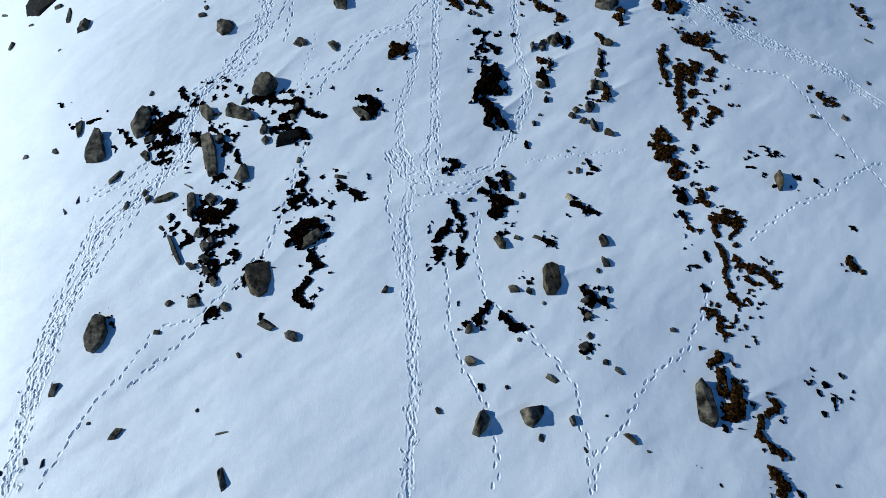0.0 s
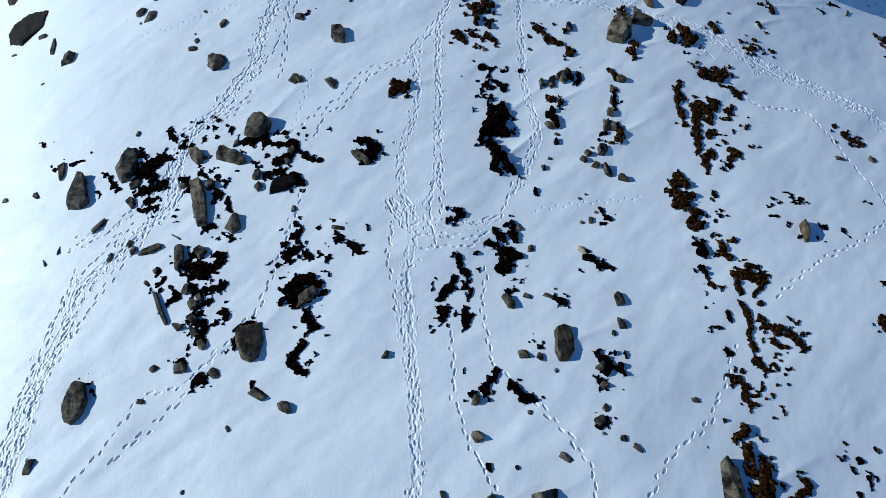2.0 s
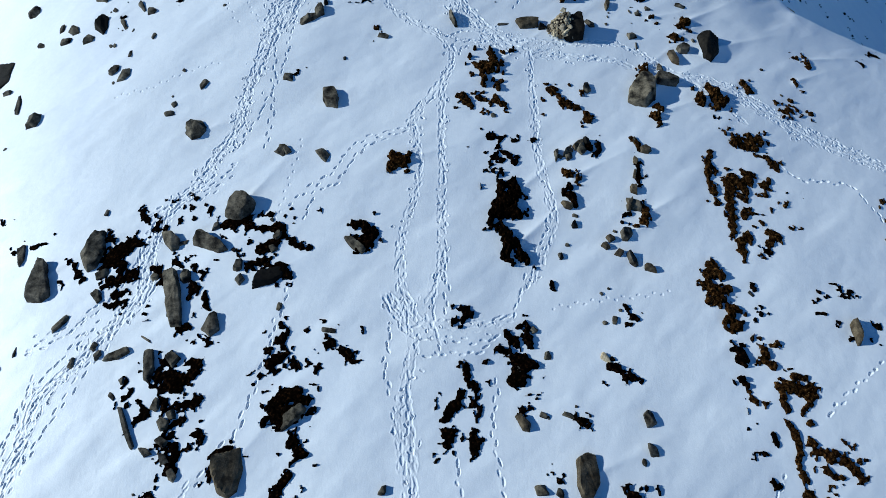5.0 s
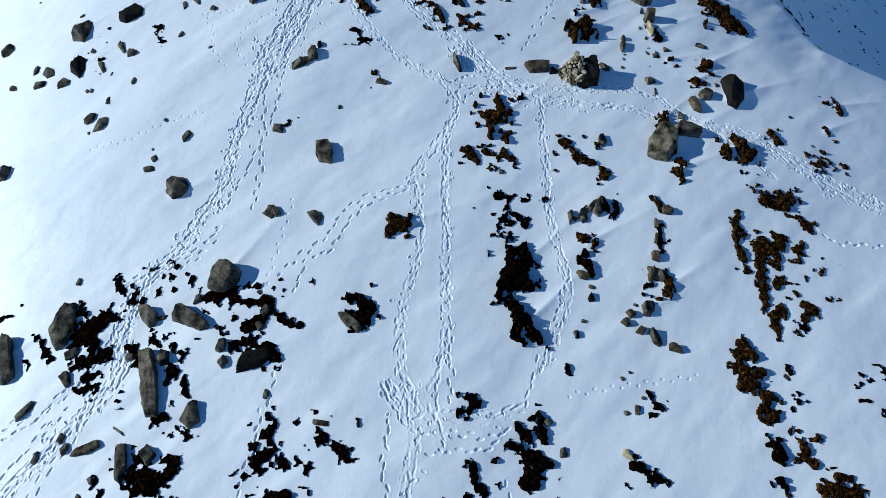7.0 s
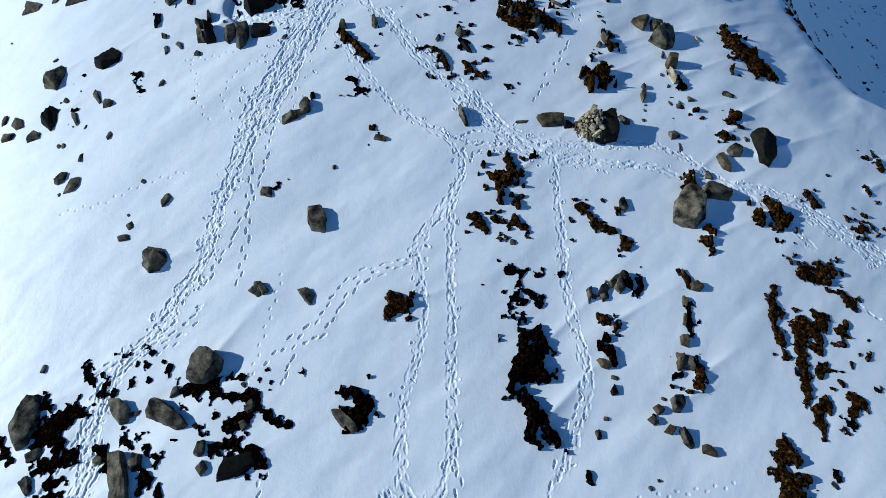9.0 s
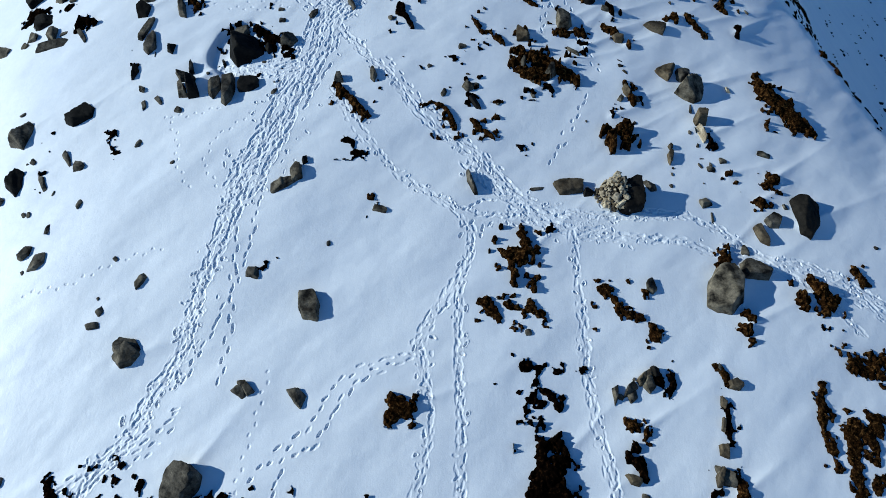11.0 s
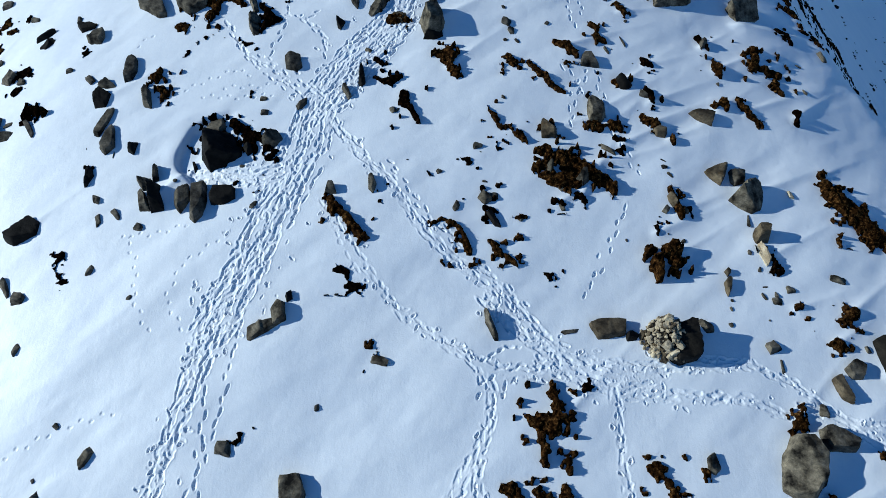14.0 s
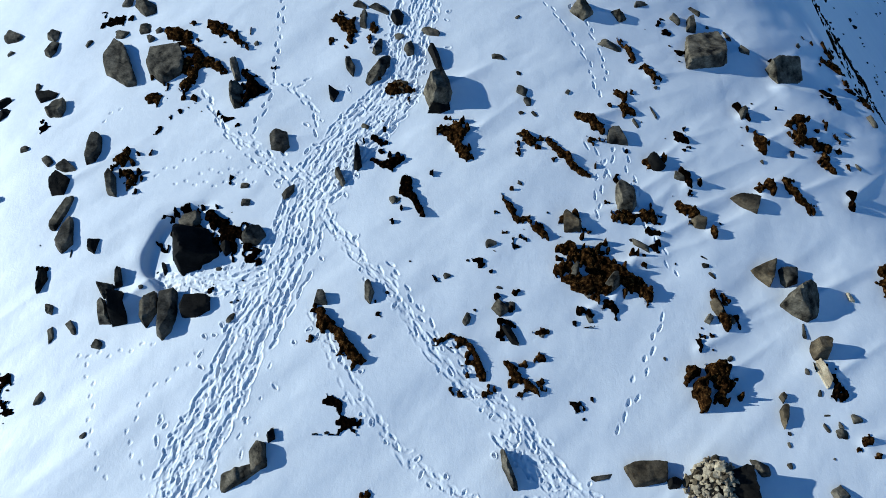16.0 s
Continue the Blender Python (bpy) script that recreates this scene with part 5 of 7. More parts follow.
bare_patch("h", 0.2, 15.37, 54.31, 0.20, 15.48, 53.86, 0.25, 14.58, 52.74, 0.19, 15.31, 53.10, 0.34, 15.61, 52.76, 0.24, 15.64, 52.14, 0.24, 15.66, 51.53, 0.19, 15.96, 51.22, 0.19, 16.07, 50.82, 0.19)
bare_patch("d", 0.2, 13.68, 50.42, 0.18, 14.01, 50.26, 0.18, 14.13, 49.88, 0.18)
bare_patch("d", 0.2, 6.56, 46.84, 0.10, 6.73, 46.64, 0.16, 6.92, 46.55, 0.08, 6.74, 46.19, 0.12)
bare_patch("d", 0.1, 4.65, 45.88, 0.10)
bare_patch("d", 0.1, -13.84, 41.79, 0.09)
bare_patch("d", 0.08, -10.48, 42.54, 0.09)
bare_patch("d", 0.25, -8.30, 42.45, 0.24, -8.01, 42.27, 0.17, -8.71, 42.81, 0.21, -9.35, 42.92, 0.14, -7.97, 42.62, 0.17, -7.85, 42.97, 0.14, -8.26, 42.80, 0.18)
bare_patch("d", 0.3, -9.73, 43.52, 0.14, -9.37, 43.54, 0.18, -8.96, 43.26, 0.18, -8.66, 43.07, 0.21, -8.36, 42.88, 0.18, -8.17, 42.79, 0.14)
bare_patch("d", 0.2, -7.65, 42.19, 0.14, -7.28, 42.01, 0.14, -7.51, 41.84, 0.10, -7.16, 41.75, 0.10)
bare_patch("d", 0.2, -10.13, 42.78, 0.11, -10.07, 42.95, 0.09)
bare_patch("d", 0.08, -8.49, 44.30, 0.07, -8.36, 44.02, 0.05)
bare_patch("d", 0.08, -7.41, 40.90, 0.08)
bare_patch("d", 0.08, -8.57, 40.93, 0.10)
bare_patch("d", 0.08, 0.80, 42.65, 0.07, 0.97, 42.57, 0.09)
bare_patch("d", 0.08, -2.10, 41.49, 0.09, -1.96, 41.46, 0.07)
bare_patch("d", 0.1, -0.47, 41.71, 0.10, -0.50, 41.62, 0.07, -0.13, 41.52, 0.09)
bare_patch("d", 0.05, -3.78, 40.15, 0.07, -3.52, 40.16, 0.08)
bare_patch("d", 0.2, 0.02, 40.79, 0.10, 0.42, 40.40, 0.13, 0.07, 40.06, 0.10, 0.31, 39.92, 0.17)
bare_patch("d", 0.25, 2.55, 40.56, 0.17, 2.79, 40.41, 0.13)
bare_patch("d", 0.2, 3.35, 40.77, 0.14, 3.59, 40.62, 0.14)
bare_patch("h", 0.3, 4.07, 43.57, 0.18, 4.44, 43.50, 0.18, 4.93, 43.63, 0.22, 5.20, 43.56, 0.15)
bare_patch("d", 0.1, 4.14, 44.79, 0.09)
bare_patch("d", 0.2, 5.04, 43.18, 0.15, 5.30, 43.01, 0.14, 5.14, 42.63, 0.14, 5.30, 42.74, 0.09)
bare_patch("h", 0.2, 12.95, 42.55, 0.19)
bare_patch("d", 0.3, 9.78, 39.33, 0.10, 9.95, 39.02, 0.13, 9.93, 38.71, 0.13)
bare_patch("h", 0.2, 10.08, 37.10, 0.10, 10.30, 37.25, 0.08, 10.46, 37.30, 0.08)
bare_patch("d", 0.15, -14.18, 38.71, 0.23)
bare_patch("d", 0.1, -14.05, 38.06, 0.13, -13.91, 37.80, 0.08)
bare_patch("d", 0.08, 2.12, 37.89, 0.09, 2.35, 37.87, 0.05)
bare_patch("d", 0.1, -7.60, 33.00, 0.11, -7.36, 33.03, 0.09)
bare_patch("h", 0.15, -3.63, 35.53, 0.15, -3.37, 35.38, 0.11)
bare_patch("h", 0.4, 1.91, 34.70, 0.11, 1.95, 34.45, 0.17, 1.97, 34.12, 0.17, 1.15, 33.70, 0.13, 1.41, 33.52, 0.22, 1.75, 33.71, 0.17, 2.04, 33.76, 0.19, 1.92, 33.43, 0.24, 1.54, 33.25, 0.18, 1.07, 33.11, 0.13, 2.13, 33.32, 0.15, 1.61, 32.90, 0.16, 1.53, 32.61, 0.16, 2.02, 32.84, 0.11, 2.43, 32.82, 0.09, 2.22, 32.54, 0.13, 2.30, 32.37, 0.11, 2.55, 33.20, 0.07, 2.09, 33.97, 0.13)
bare_patch("h", 0.2, 0.56, 31.86, 0.18, 0.72, 31.54, 0.21, 0.98, 31.30, 0.18, 1.11, 32.12, 0.14, 1.36, 31.88, 0.18, 1.71, 31.72, 0.18, 2.07, 31.73, 0.18, 2.40, 31.49, 0.14, 2.57, 31.34, 0.09, 2.09, 31.98, 0.11)
bare_patch("d", 0.1, 3.05, 34.57, 0.15)
bare_patch("d", 0.12, 1.66, 29.78, 0.14, 1.92, 29.86, 0.17, 2.25, 29.72, 0.14, 2.13, 29.35, 0.13, 2.02, 29.06, 0.17, 2.36, 29.06, 0.17, 2.60, 28.99, 0.10)
bare_patch("d", 0.1, 2.84, 29.66, 0.10)
bare_patch("d", 0.1, 2.93, 28.93, 0.13)
bare_patch("d", 0.05, 1.52, 28.99, 0.08)
bare_patch("d", 0.05, 1.40, 30.16, 0.07)
bare_patch("d", 0.08, 3.76, 29.82, 0.08)
bare_patch("h", 0.2, 4.45, 32.81, 0.15, 4.70, 32.56, 0.18, 4.86, 32.39, 0.18, 5.10, 32.14, 0.14, 5.32, 31.82, 0.22, 5.55, 31.58, 0.18, 5.80, 31.42, 0.18, 5.99, 31.47, 0.11)
bare_patch("h", 0.2, 6.34, 31.11, 0.18, 6.36, 30.87, 0.18, 6.30, 31.22, 0.11)
bare_patch("h", 0.4, 9.40, 34.15, 0.15, 9.38, 33.68, 0.27)
bare_patch("h", 0.4, 9.73, 31.76, 0.14, 9.85, 31.52, 0.22, 9.57, 31.18, 0.25, 9.66, 30.86, 0.14)
bare_patch("h", 0.25, 11.27, 36.20, 0.16, 11.46, 36.13, 0.20)
bare_patch("h", 0.2, 11.70, 32.95, 0.15)
bare_patch("h", 0.5, 12.54, 33.09, 0.23, 12.71, 32.74, 0.26, 12.91, 32.48, 0.26, 11.89, 32.34, 0.22, 12.00, 32.09, 0.18, 12.65, 32.03, 0.22, 12.91, 32.22, 0.15, 11.85, 32.52, 0.15)
bare_patch("d", 0.05, 12.40, 31.33, 0.07)
bare_patch("d", 0.2, 6.16, 29.56, 0.14, 6.22, 29.41, 0.14)
bare_patch("d", 0.05, -16.85, 39.07, 0.08)
bare_patch("d", 0.1, -16.92, 37.34, 0.10)
bare_patch("h", 0.25, 17.94, 46.04, 0.24, 18.34, 45.63, 0.24, 18.49, 45.08, 0.24, 18.63, 44.51, 0.18)
bare_patch("h", 0.5, 12.97, 41.84, 0.33, 13.20, 41.37, 0.43, 13.58, 41.12, 0.43, 13.89, 40.69, 0.48, 14.10, 40.39, 0.43, 14.46, 40.15, 0.32, 14.63, 40.02, 0.21, 12.82, 42.15, 0.16)
bare_patch("d", 0.15, 18.69, 43.39, 0.12, 19.82, 43.91, 0.15)
bare_patch("d", 0.15, 19.18, 42.91, 0.14, 19.25, 42.30, 0.14, 19.30, 41.68, 0.08)
bare_patch("h", 0.2, 17.90, 35.94, 0.15, 18.36, 35.72, 0.25, 18.52, 35.45, 0.15, 18.43, 36.20, 0.15)
bare_patch("h", 0.2, 17.27, 34.38, 0.14, 17.33, 33.98, 0.14)
bare_patch("h", 0.25, 14.41, 33.48, 0.23, 14.56, 33.19, 0.19, 14.32, 33.60, 0.14)
bare_patch("h", 0.25, 15.85, 32.61, 0.18, 16.10, 32.26, 0.23, 16.49, 32.31, 0.18, 16.80, 32.47, 0.09)
bare_patch("h", 0.3, 11.98, 37.05, 0.25, 12.29, 37.23, 0.15)
bare_patch("h", 0.4, -2.62, 28.42, 0.20, -2.31, 28.42, 0.29, -2.05, 28.33, 0.20, -2.42, 28.63, 0.21)
bare_patch("d", 0.1, -13.32, 26.63, 0.20, -13.21, 26.25, 0.20, -12.71, 26.32, 0.16, -12.44, 26.12, 0.16, -12.55, 25.76, 0.16, -12.14, 25.74, 0.12)
bare_patch("d", 0.1, -11.13, 26.62, 0.16, -11.01, 26.99, 0.12)
bare_patch("d", 0.1, -10.28, 26.49, 0.16, -10.53, 26.68, 0.10)
bare_patch("d", 0.1, -11.59, 25.99, 0.12)
bare_patch("d", 0.1, -10.98, 26.15, 0.16)
bare_patch("d", 0.1, -7.00, 25.94, 0.12, -7.60, 26.04, 0.16)
bare_patch("d", 0.05, -6.60, 25.90, 0.08)
bare_patch("d", 0.15, -8.28, 23.79, 0.22, -8.03, 23.95, 0.22, -7.66, 24.03, 0.19, -7.34, 23.77, 0.26, -6.87, 23.76, 0.18, -6.65, 23.51, 0.18, -6.44, 23.35, 0.11, -7.78, 23.61, 0.18)
bare_patch("d", 0.1, -11.47, 24.31, 0.15, -11.22, 24.13, 0.15)
bare_patch("d", 0.3, -4.04, 25.51, 0.19, -3.66, 25.60, 0.23, -3.36, 25.33, 0.23, -3.24, 25.07, 0.19, -3.42, 24.80, 0.23, -3.79, 24.72, 0.26, -3.68, 24.46, 0.22, -3.96, 24.98, 0.15)
bare_patch("d", 0.12, 1.87, 28.84, 0.17, 2.22, 28.68, 0.17, 2.65, 28.92, 0.17, 2.83, 28.60, 0.12)
bare_patch("d", 0.1, 6.39, 24.93, 0.15)
bare_patch("d", 0.08, 15.01, 27.78, 0.10)
bare_patch("d", 0.1, 13.28, 24.81, 0.15)
bare_patch("d", 0.1, -19.06, 25.42, 0.14)
bare_patch("d", 0.1, -10.56, 21.44, 0.17, -10.36, 21.54, 0.13)
bare_patch("d", 0.1, -9.84, 21.17, 0.17, -9.48, 20.99, 0.17, -9.24, 20.88, 0.11)
bare_patch("d", 0.1, -12.28, 19.61, 0.17, -11.98, 19.31, 0.16)
bare_patch("d", 0.1, -12.22, 19.03, 0.12, -12.04, 18.74, 0.12)
bare_patch("d", 0.1, -9.89, 16.78, 0.15, -10.02, 16.53, 0.11, -9.91, 17.30, 0.16, -9.75, 17.04, 0.15, -10.00, 17.66, 0.20)
bare_patch("d", 0.05, -4.99, 19.89, 0.08, -5.07, 19.69, 0.08)
bare_patch("d", 0.05, -7.39, 19.35, 0.10, -7.13, 19.63, 0.10)
bare_patch("d", 0.05, -7.14, 18.69, 0.08, -7.18, 18.97, 0.06)
bare_patch("d", 0.05, 3.36, 19.53, 0.10)
bare_patch("d", 0.1, 2.50, 18.35, 0.16, 2.80, 18.44, 0.12)
bare_patch("d", 0.15, 4.35, 18.07, 0.16, 4.62, 17.89, 0.16)
bare_patch("d", 0.2, 5.91, 19.88, 0.16, 6.20, 19.79, 0.21, 6.48, 19.59, 0.20, 6.70, 19.46, 0.12)
bare_patch("d", 0.12, 6.90, 22.20, 0.17, 7.07, 21.87, 0.17, 7.22, 21.77, 0.13)
bare_patch("h", 0.12, 19.55, 27.74, 0.12, 19.85, 27.21, 0.24, 20.24, 26.97, 0.18, 20.68, 26.85, 0.18)
bare_patch("h", 0.2, 25.27, 35.09, 0.34, 25.30, 34.30, 0.27, 25.37, 33.58, 0.20)
bare_patch("d", 0.05, 16.80, 21.75, 0.11)
bare_patch("d", 0.08, 17.69, 21.67, 0.16)
bare_patch("d", 0.1, 18.53, 19.01, 0.18)
bare_patch("d", 0.04, 19.64, 23.29, 0.11)
bare_patch("h", 0.15, 17.80, 17.53, 0.20, 17.96, 17.23, 0.24, 18.30, 17.04, 0.14)
bare_patch("d", 0.04, 13.16, 15.31, 0.07, 13.20, 14.96, 0.07)
bare_patch("d", 0.1, 11.02, 16.09, 0.19)
bare_patch("h", 0.2, 11.82, 8.89, 0.20, 11.93, 8.60, 0.23, 11.90, 8.22, 0.23, 12.17, 8.42, 0.15)
bare_patch("d", 0.1, 12.60, 8.17, 0.12, 12.53, 8.26, 0.10)
bare_patch("d", 0.05, 3.58, 16.03, 0.09)
bare_patch("d", 0.08, 1.38, 11.76, 0.11, 1.46, 11.65, 0.09)
bare_patch("d", 0.04, 9.49, 8.41, 0.06, 9.69, 8.40, 0.08)
bare_patch("d", 0.3, 6.00, 15.56, 0.19, 6.20, 15.31, 0.23, 6.05, 15.06, 0.14, 6.54, 15.20, 0.14, 6.67, 15.32, 0.09)
bare_patch("d", 0.1, 5.88, 14.61, 0.18)
bare_patch("d", 0.1, 5.58, 13.20, 0.18, 5.83, 13.43, 0.13)
bare_patch("d", 0.12, -9.85, 16.57, 0.24, -10.03, 16.84, 0.19)
bare_patch("d", 0.1, -9.54, 15.06, 0.19, -9.75, 14.95, 0.14)
bare_patch("d", 0.1, -10.40, 15.72, 0.14)
bare_patch("d", 0.08, -7.43, 14.79, 0.14)
bare_patch("d", 0.1, -13.84, 14.83, 0.12)
bare_patch("d", 0.05, -20.25, 27.05, 0.12, -20.32, 27.24, 0.09)
bare_patch("h", 0.15, -21.10, 48.42, 0.36, -20.68, 48.55, 0.26, -19.95, 47.80, 0.25, -19.66, 47.85, 0.15, -20.64, 47.62, 0.13)
bare_patch("d", 0.15, -18.01, 46.30, 0.24, -17.73, 46.28, 0.19, -18.27, 46.23, 0.15)
bare_patch("d", 0.1, -18.18, 45.52, 0.19, -17.93, 45.59, 0.12)
bare_patch("d", 0.15, -19.69, 45.82, 0.24, -19.23, 45.76, 0.19, -20.13, 45.83, 0.25, -20.12, 45.41, 0.29)
bare_patch("d", 0.35, -17.01, 44.31, 0.19, -16.69, 44.35, 0.19, -16.38, 44.15, 0.14, -17.08, 44.11, 0.14)
bare_patch("h", 0.12, -19.80, 49.06, 0.24, -19.36, 48.63, 0.19)
bare_patch("d", 0.1, -18.64, 49.10, 0.14)
bare_patch("d", 0.15, 17.89, 49.38, 0.21, 17.34, 48.68, 0.15)
bare_patch("h", 0.2, 17.90, 47.97, 0.18)
bare_patch("d", 0.08, 23.29, 38.05, 0.20, 23.65, 38.02, 0.17)
bare_patch("d", 0.05, 22.10, 36.71, 0.13)
bare_patch("h", 0.15, 17.59, 32.32, 0.18)

stone(-17.83, 50.18, 0.34, 0.21, 0.08, 36)
stone(-14.61, 49.99, 0.39, 0.18, 0.07, 64)
stone(-13.43, 50.24, 0.50, 0.35, 0.12, 171)
stone(-13.55, 51.68, 0.48, 0.38, 0.14, 11)
stone(-12.77, 51.38, 1.20, 0.61, 0.22, 146)
stone(-12.56, 50.41, 0.41, 0.54, 0.15, 14)
stone(-12.22, 49.89, 0.34, 0.39, 0.12, 13)
stone(-10.21, 48.72, 0.37, 0.29, 0.10, 13)
stone(-11.98, 50.25, 0.34, 0.30, 0.11, 18)
stone(-11.66, 50.21, 0.34, 0.25, 0.09, 9)
stone(-8.72, 49.57, 0.31, 0.12, 0.04, 159)
stone(-8.31, 49.57, 0.23, 0.19, 0.07, 20)
stone(-16.09, 48.35, 0.32, 0.24, 0.09, 179)
stone(-15.80, 45.90, 0.35, 0.27, 0.10, 15)
stone(-13.51, 46.17, 0.25, 0.17, 0.06, 61)
stone(-14.79, 45.34, 0.53, 0.33, 0.12, 130)
stone(-4.66, 51.35, 0.59, 0.40, 0.14, 153)
stone(-3.95, 51.22, 0.89, 0.30, 0.11, 158)
stone(-3.15, 47.79, 0.74, 0.61, 0.11, 7, "s", "w")
stone(-3.20, 50.00, 0.39, 0.34, 0.12, 12)
stone(0.36, 49.24, 0.54, 0.24, 0.09, 174)
stone(1.09, 48.61, 0.16, 0.19, 0.06, 6)
stone(1.17, 47.88, 0.40, 0.38, 0.14, 155)
stone(1.38, 47.46, 0.33, 0.33, 0.12, 18)
stone(1.09, 47.00, 0.20, 0.14, 0.05, 26)
stone(1.56, 47.00, 0.28, 0.17, 0.06, 124)
stone(1.21, 51.18, 0.27, 0.14, 0.05, 41)
stone(3.74, 51.87, 0.91, 0.86, 0.52, 132, "b")
stone(2.82, 48.02, 0.29, 0.18, 0.06, 52)
stone(-4.22, 46.32, 0.29, 0.18, 0.07, 163)
stone(4.75, 50.40, 1.07, 0.40, 0.15, 173)
stone(5.24, 51.91, 0.59, 0.44, 0.21, 138)
stone(6.30, 52.84, 0.95, 0.27, 0.10, 27)
stone(7.69, 52.40, 0.52, 0.49, 0.18, 125)
stone(8.71, 53.30, 0.67, 0.33, 0.12, 156)
stone(9.11, 52.53, 0.15, 0.22, 0.06, 168)
stone(9.88, 52.23, 0.64, 0.20, 0.07, 105)
stone(10.38, 51.48, 0.55, 0.43, 0.15, 7)
stone(13.57, 53.20, 0.38, 0.21, 0.08, 43)
stone(17.46, 55.53, 1.85, 0.29, 0.10, 91)
stone(14.03, 48.49, 0.39, 0.13, 0.05, 154)
stone(15.76, 49.70, 0.57, 0.45, 0.16, 114)
stone(9.66, 46.19, 0.19, 0.17, 0.06, 148)
# a stone shape standing in for part of a brown heath hummock
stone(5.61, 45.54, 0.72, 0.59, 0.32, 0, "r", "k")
stone(6.19, 48.75, 0.19, 0.14, 0.05, 33)
stone(5.16, 47.06, 0.46, 0.22, 0.08, 110)
stone(5.86, 47.77, 0.91, 0.09, 0.03, 106)
stone(13.70, 46.79, 0.35, 0.18, 0.07, 85)
stone(-13.17, 42.22, 0.29, 0.08, 0.03, 89)
stone(-13.40, 40.59, 0.35, 0.34, 0.12, 179)
stone(-13.17, 39.89, 0.61, 0.26, 0.09, 104)
stone(-12.57, 40.03, 0.61, 0.26, 0.09, 143)
stone(-11.66, 39.53, 0.33, 0.31, 0.11, 172)
stone(-10.67, 41.07, 0.17, 0.12, 0.04, 16)
stone(-7.79, 40.11, 0.39, 0.22, 0.08, 41)
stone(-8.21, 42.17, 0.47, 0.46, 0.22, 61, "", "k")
stone(-8.40, 41.57, 0.23, 0.12, 0.04, 13)
stone(-7.98, 44.23, 0.32, 0.26, 0.09, 168)
stone(-7.90, 43.69, 0.30, 0.30, 0.11, 179)
stone(-6.51, 44.02, 0.61, 0.32, 0.11, 51)
stone(-3.18, 43.71, 0.26, 0.30, 0.09, 25)
stone(-2.73, 44.30, 0.19, 0.24, 0.07, 148)
stone(-3.02, 43.68, 0.23, 0.12, 0.04, 34)
stone(0.90, 44.40, 0.22, 0.13, 0.05, 154)
stone(-0.12, 42.39, 0.40, 0.27, 0.10, 22)
stone(-1.48, 41.35, 0.23, 0.20, 0.07, 11)
stone(0.10, 41.06, 0.23, 0.10, 0.04, 2)
stone(0.40, 40.53, 0.34, 0.32, 0.11, 18)
stone(-0.91, 40.09, 0.35, 0.25, 0.09, 50)
stone(1.30, 39.77, 0.21, 0.16, 0.06, 26)
stone(2.52, 43.21, 0.72, 0.68, 0.33, 179, "", "w")
stone(2.78, 41.05, 0.31, 0.23, 0.08, 121)
stone(2.77, 40.31, 0.29, 0.18, 0.07, 115)
stone(4.67, 42.66, 0.66, 0.26, 0.09, 157)
stone(6.39, 45.15, 0.57, 0.38, 0.14, 149)
stone(7.06, 45.01, 0.23, 0.25, 0.08, 106)
stone(6.69, 42.41, 0.25, 0.06, 0.02, 155)
stone(6.69, 42.15, 0.26, 0.17, 0.06, 13)
stone(6.86, 41.84, 0.29, 0.12, 0.04, 141)
stone(9.47, 40.37, 0.66, 0.15, 0.05, 80)
stone(11.35, 41.52, 0.38, 0.22, 0.12, 93, "", "p")
stone(7.18, 40.55, 0.24, 0.29, 0.09, 26)
stone(6.81, 41.38, 0.19, 0.10, 0.03, 96)
stone(6.91, 39.40, 0.23, 0.16, 0.06, 25)
stone(4.89, 39.30, 0.11, 0.09, 0.03, 134)
stone(9.59, 39.06, 0.83, 0.15, 0.07, 111, "s", "p")
stone(9.18, 39.14, 0.15, 0.18, 0.05, 163)
stone(9.40, 38.55, 0.15, 0.22, 0.05, 149)
stone(10.12, 38.56, 0.13, 0.10, 0.04, 176)
stone(8.17, 37.45, 0.12, 0.11, 0.04, 160)
stone(8.08, 37.15, 0.16, 0.10, 0.04, 101)
stone(7.94, 36.62, 0.17, 0.17, 0.06, 120)
stone(9.32, 37.62, 0.28, 0.14, 0.05, 123)
stone(9.71, 37.48, 0.36, 0.30, 0.11, 172)
stone(9.76, 37.71, 0.24, 0.18, 0.06, 85)
stone(10.27, 37.90, 0.37, 0.31, 0.11, 178)
stone(9.44, 37.97, 0.20, 0.06, 0.02, 7)
stone(9.29, 36.84, 0.11, 0.07, 0.03, 19)
stone(9.21, 36.00, 0.62, 0.44, 0.21, 36)
stone(2.68, 36.23, 0.69, 0.16, 0.06, 7)
stone(-12.99, 38.20, 0.48, 0.25, 0.09, 59)
stone(-11.36, 37.12, 0.24, 0.14, 0.05, 37)
stone(-6.21, 37.08, 0.25, 0.22, 0.10, 44, "", "k")
stone(-14.83, 35.82, 0.40, 0.22, 0.08, 60)
stone(-15.89, 34.95, 0.52, 0.21, 0.08, 91)
stone(-12.83, 33.58, 0.21, 0.18, 0.06, 156)
stone(-11.70, 32.72, 0.67, 0.34, 0.12, 60)
stone(-13.13, 32.19, 0.15, 0.12, 0.04, 139)
stone(-12.93, 31.73, 0.34, 0.32, 0.11, 44)
stone(-13.08, 31.26, 0.59, 0.30, 0.11, 1)
stone(-7.69, 32.87, 0.66, 0.39, 0.14, 172)
stone(-5.07, 33.93, 0.18, 0.20, 0.07, 12)
stone(-3.30, 35.23, 0.57, 0.32, 0.11, 176)
stone(-7.51, 29.02, 0.71, 0.40, 0.14, 141)
stone(1.97, 30.89, 0.26, 0.25, 0.09, 13)
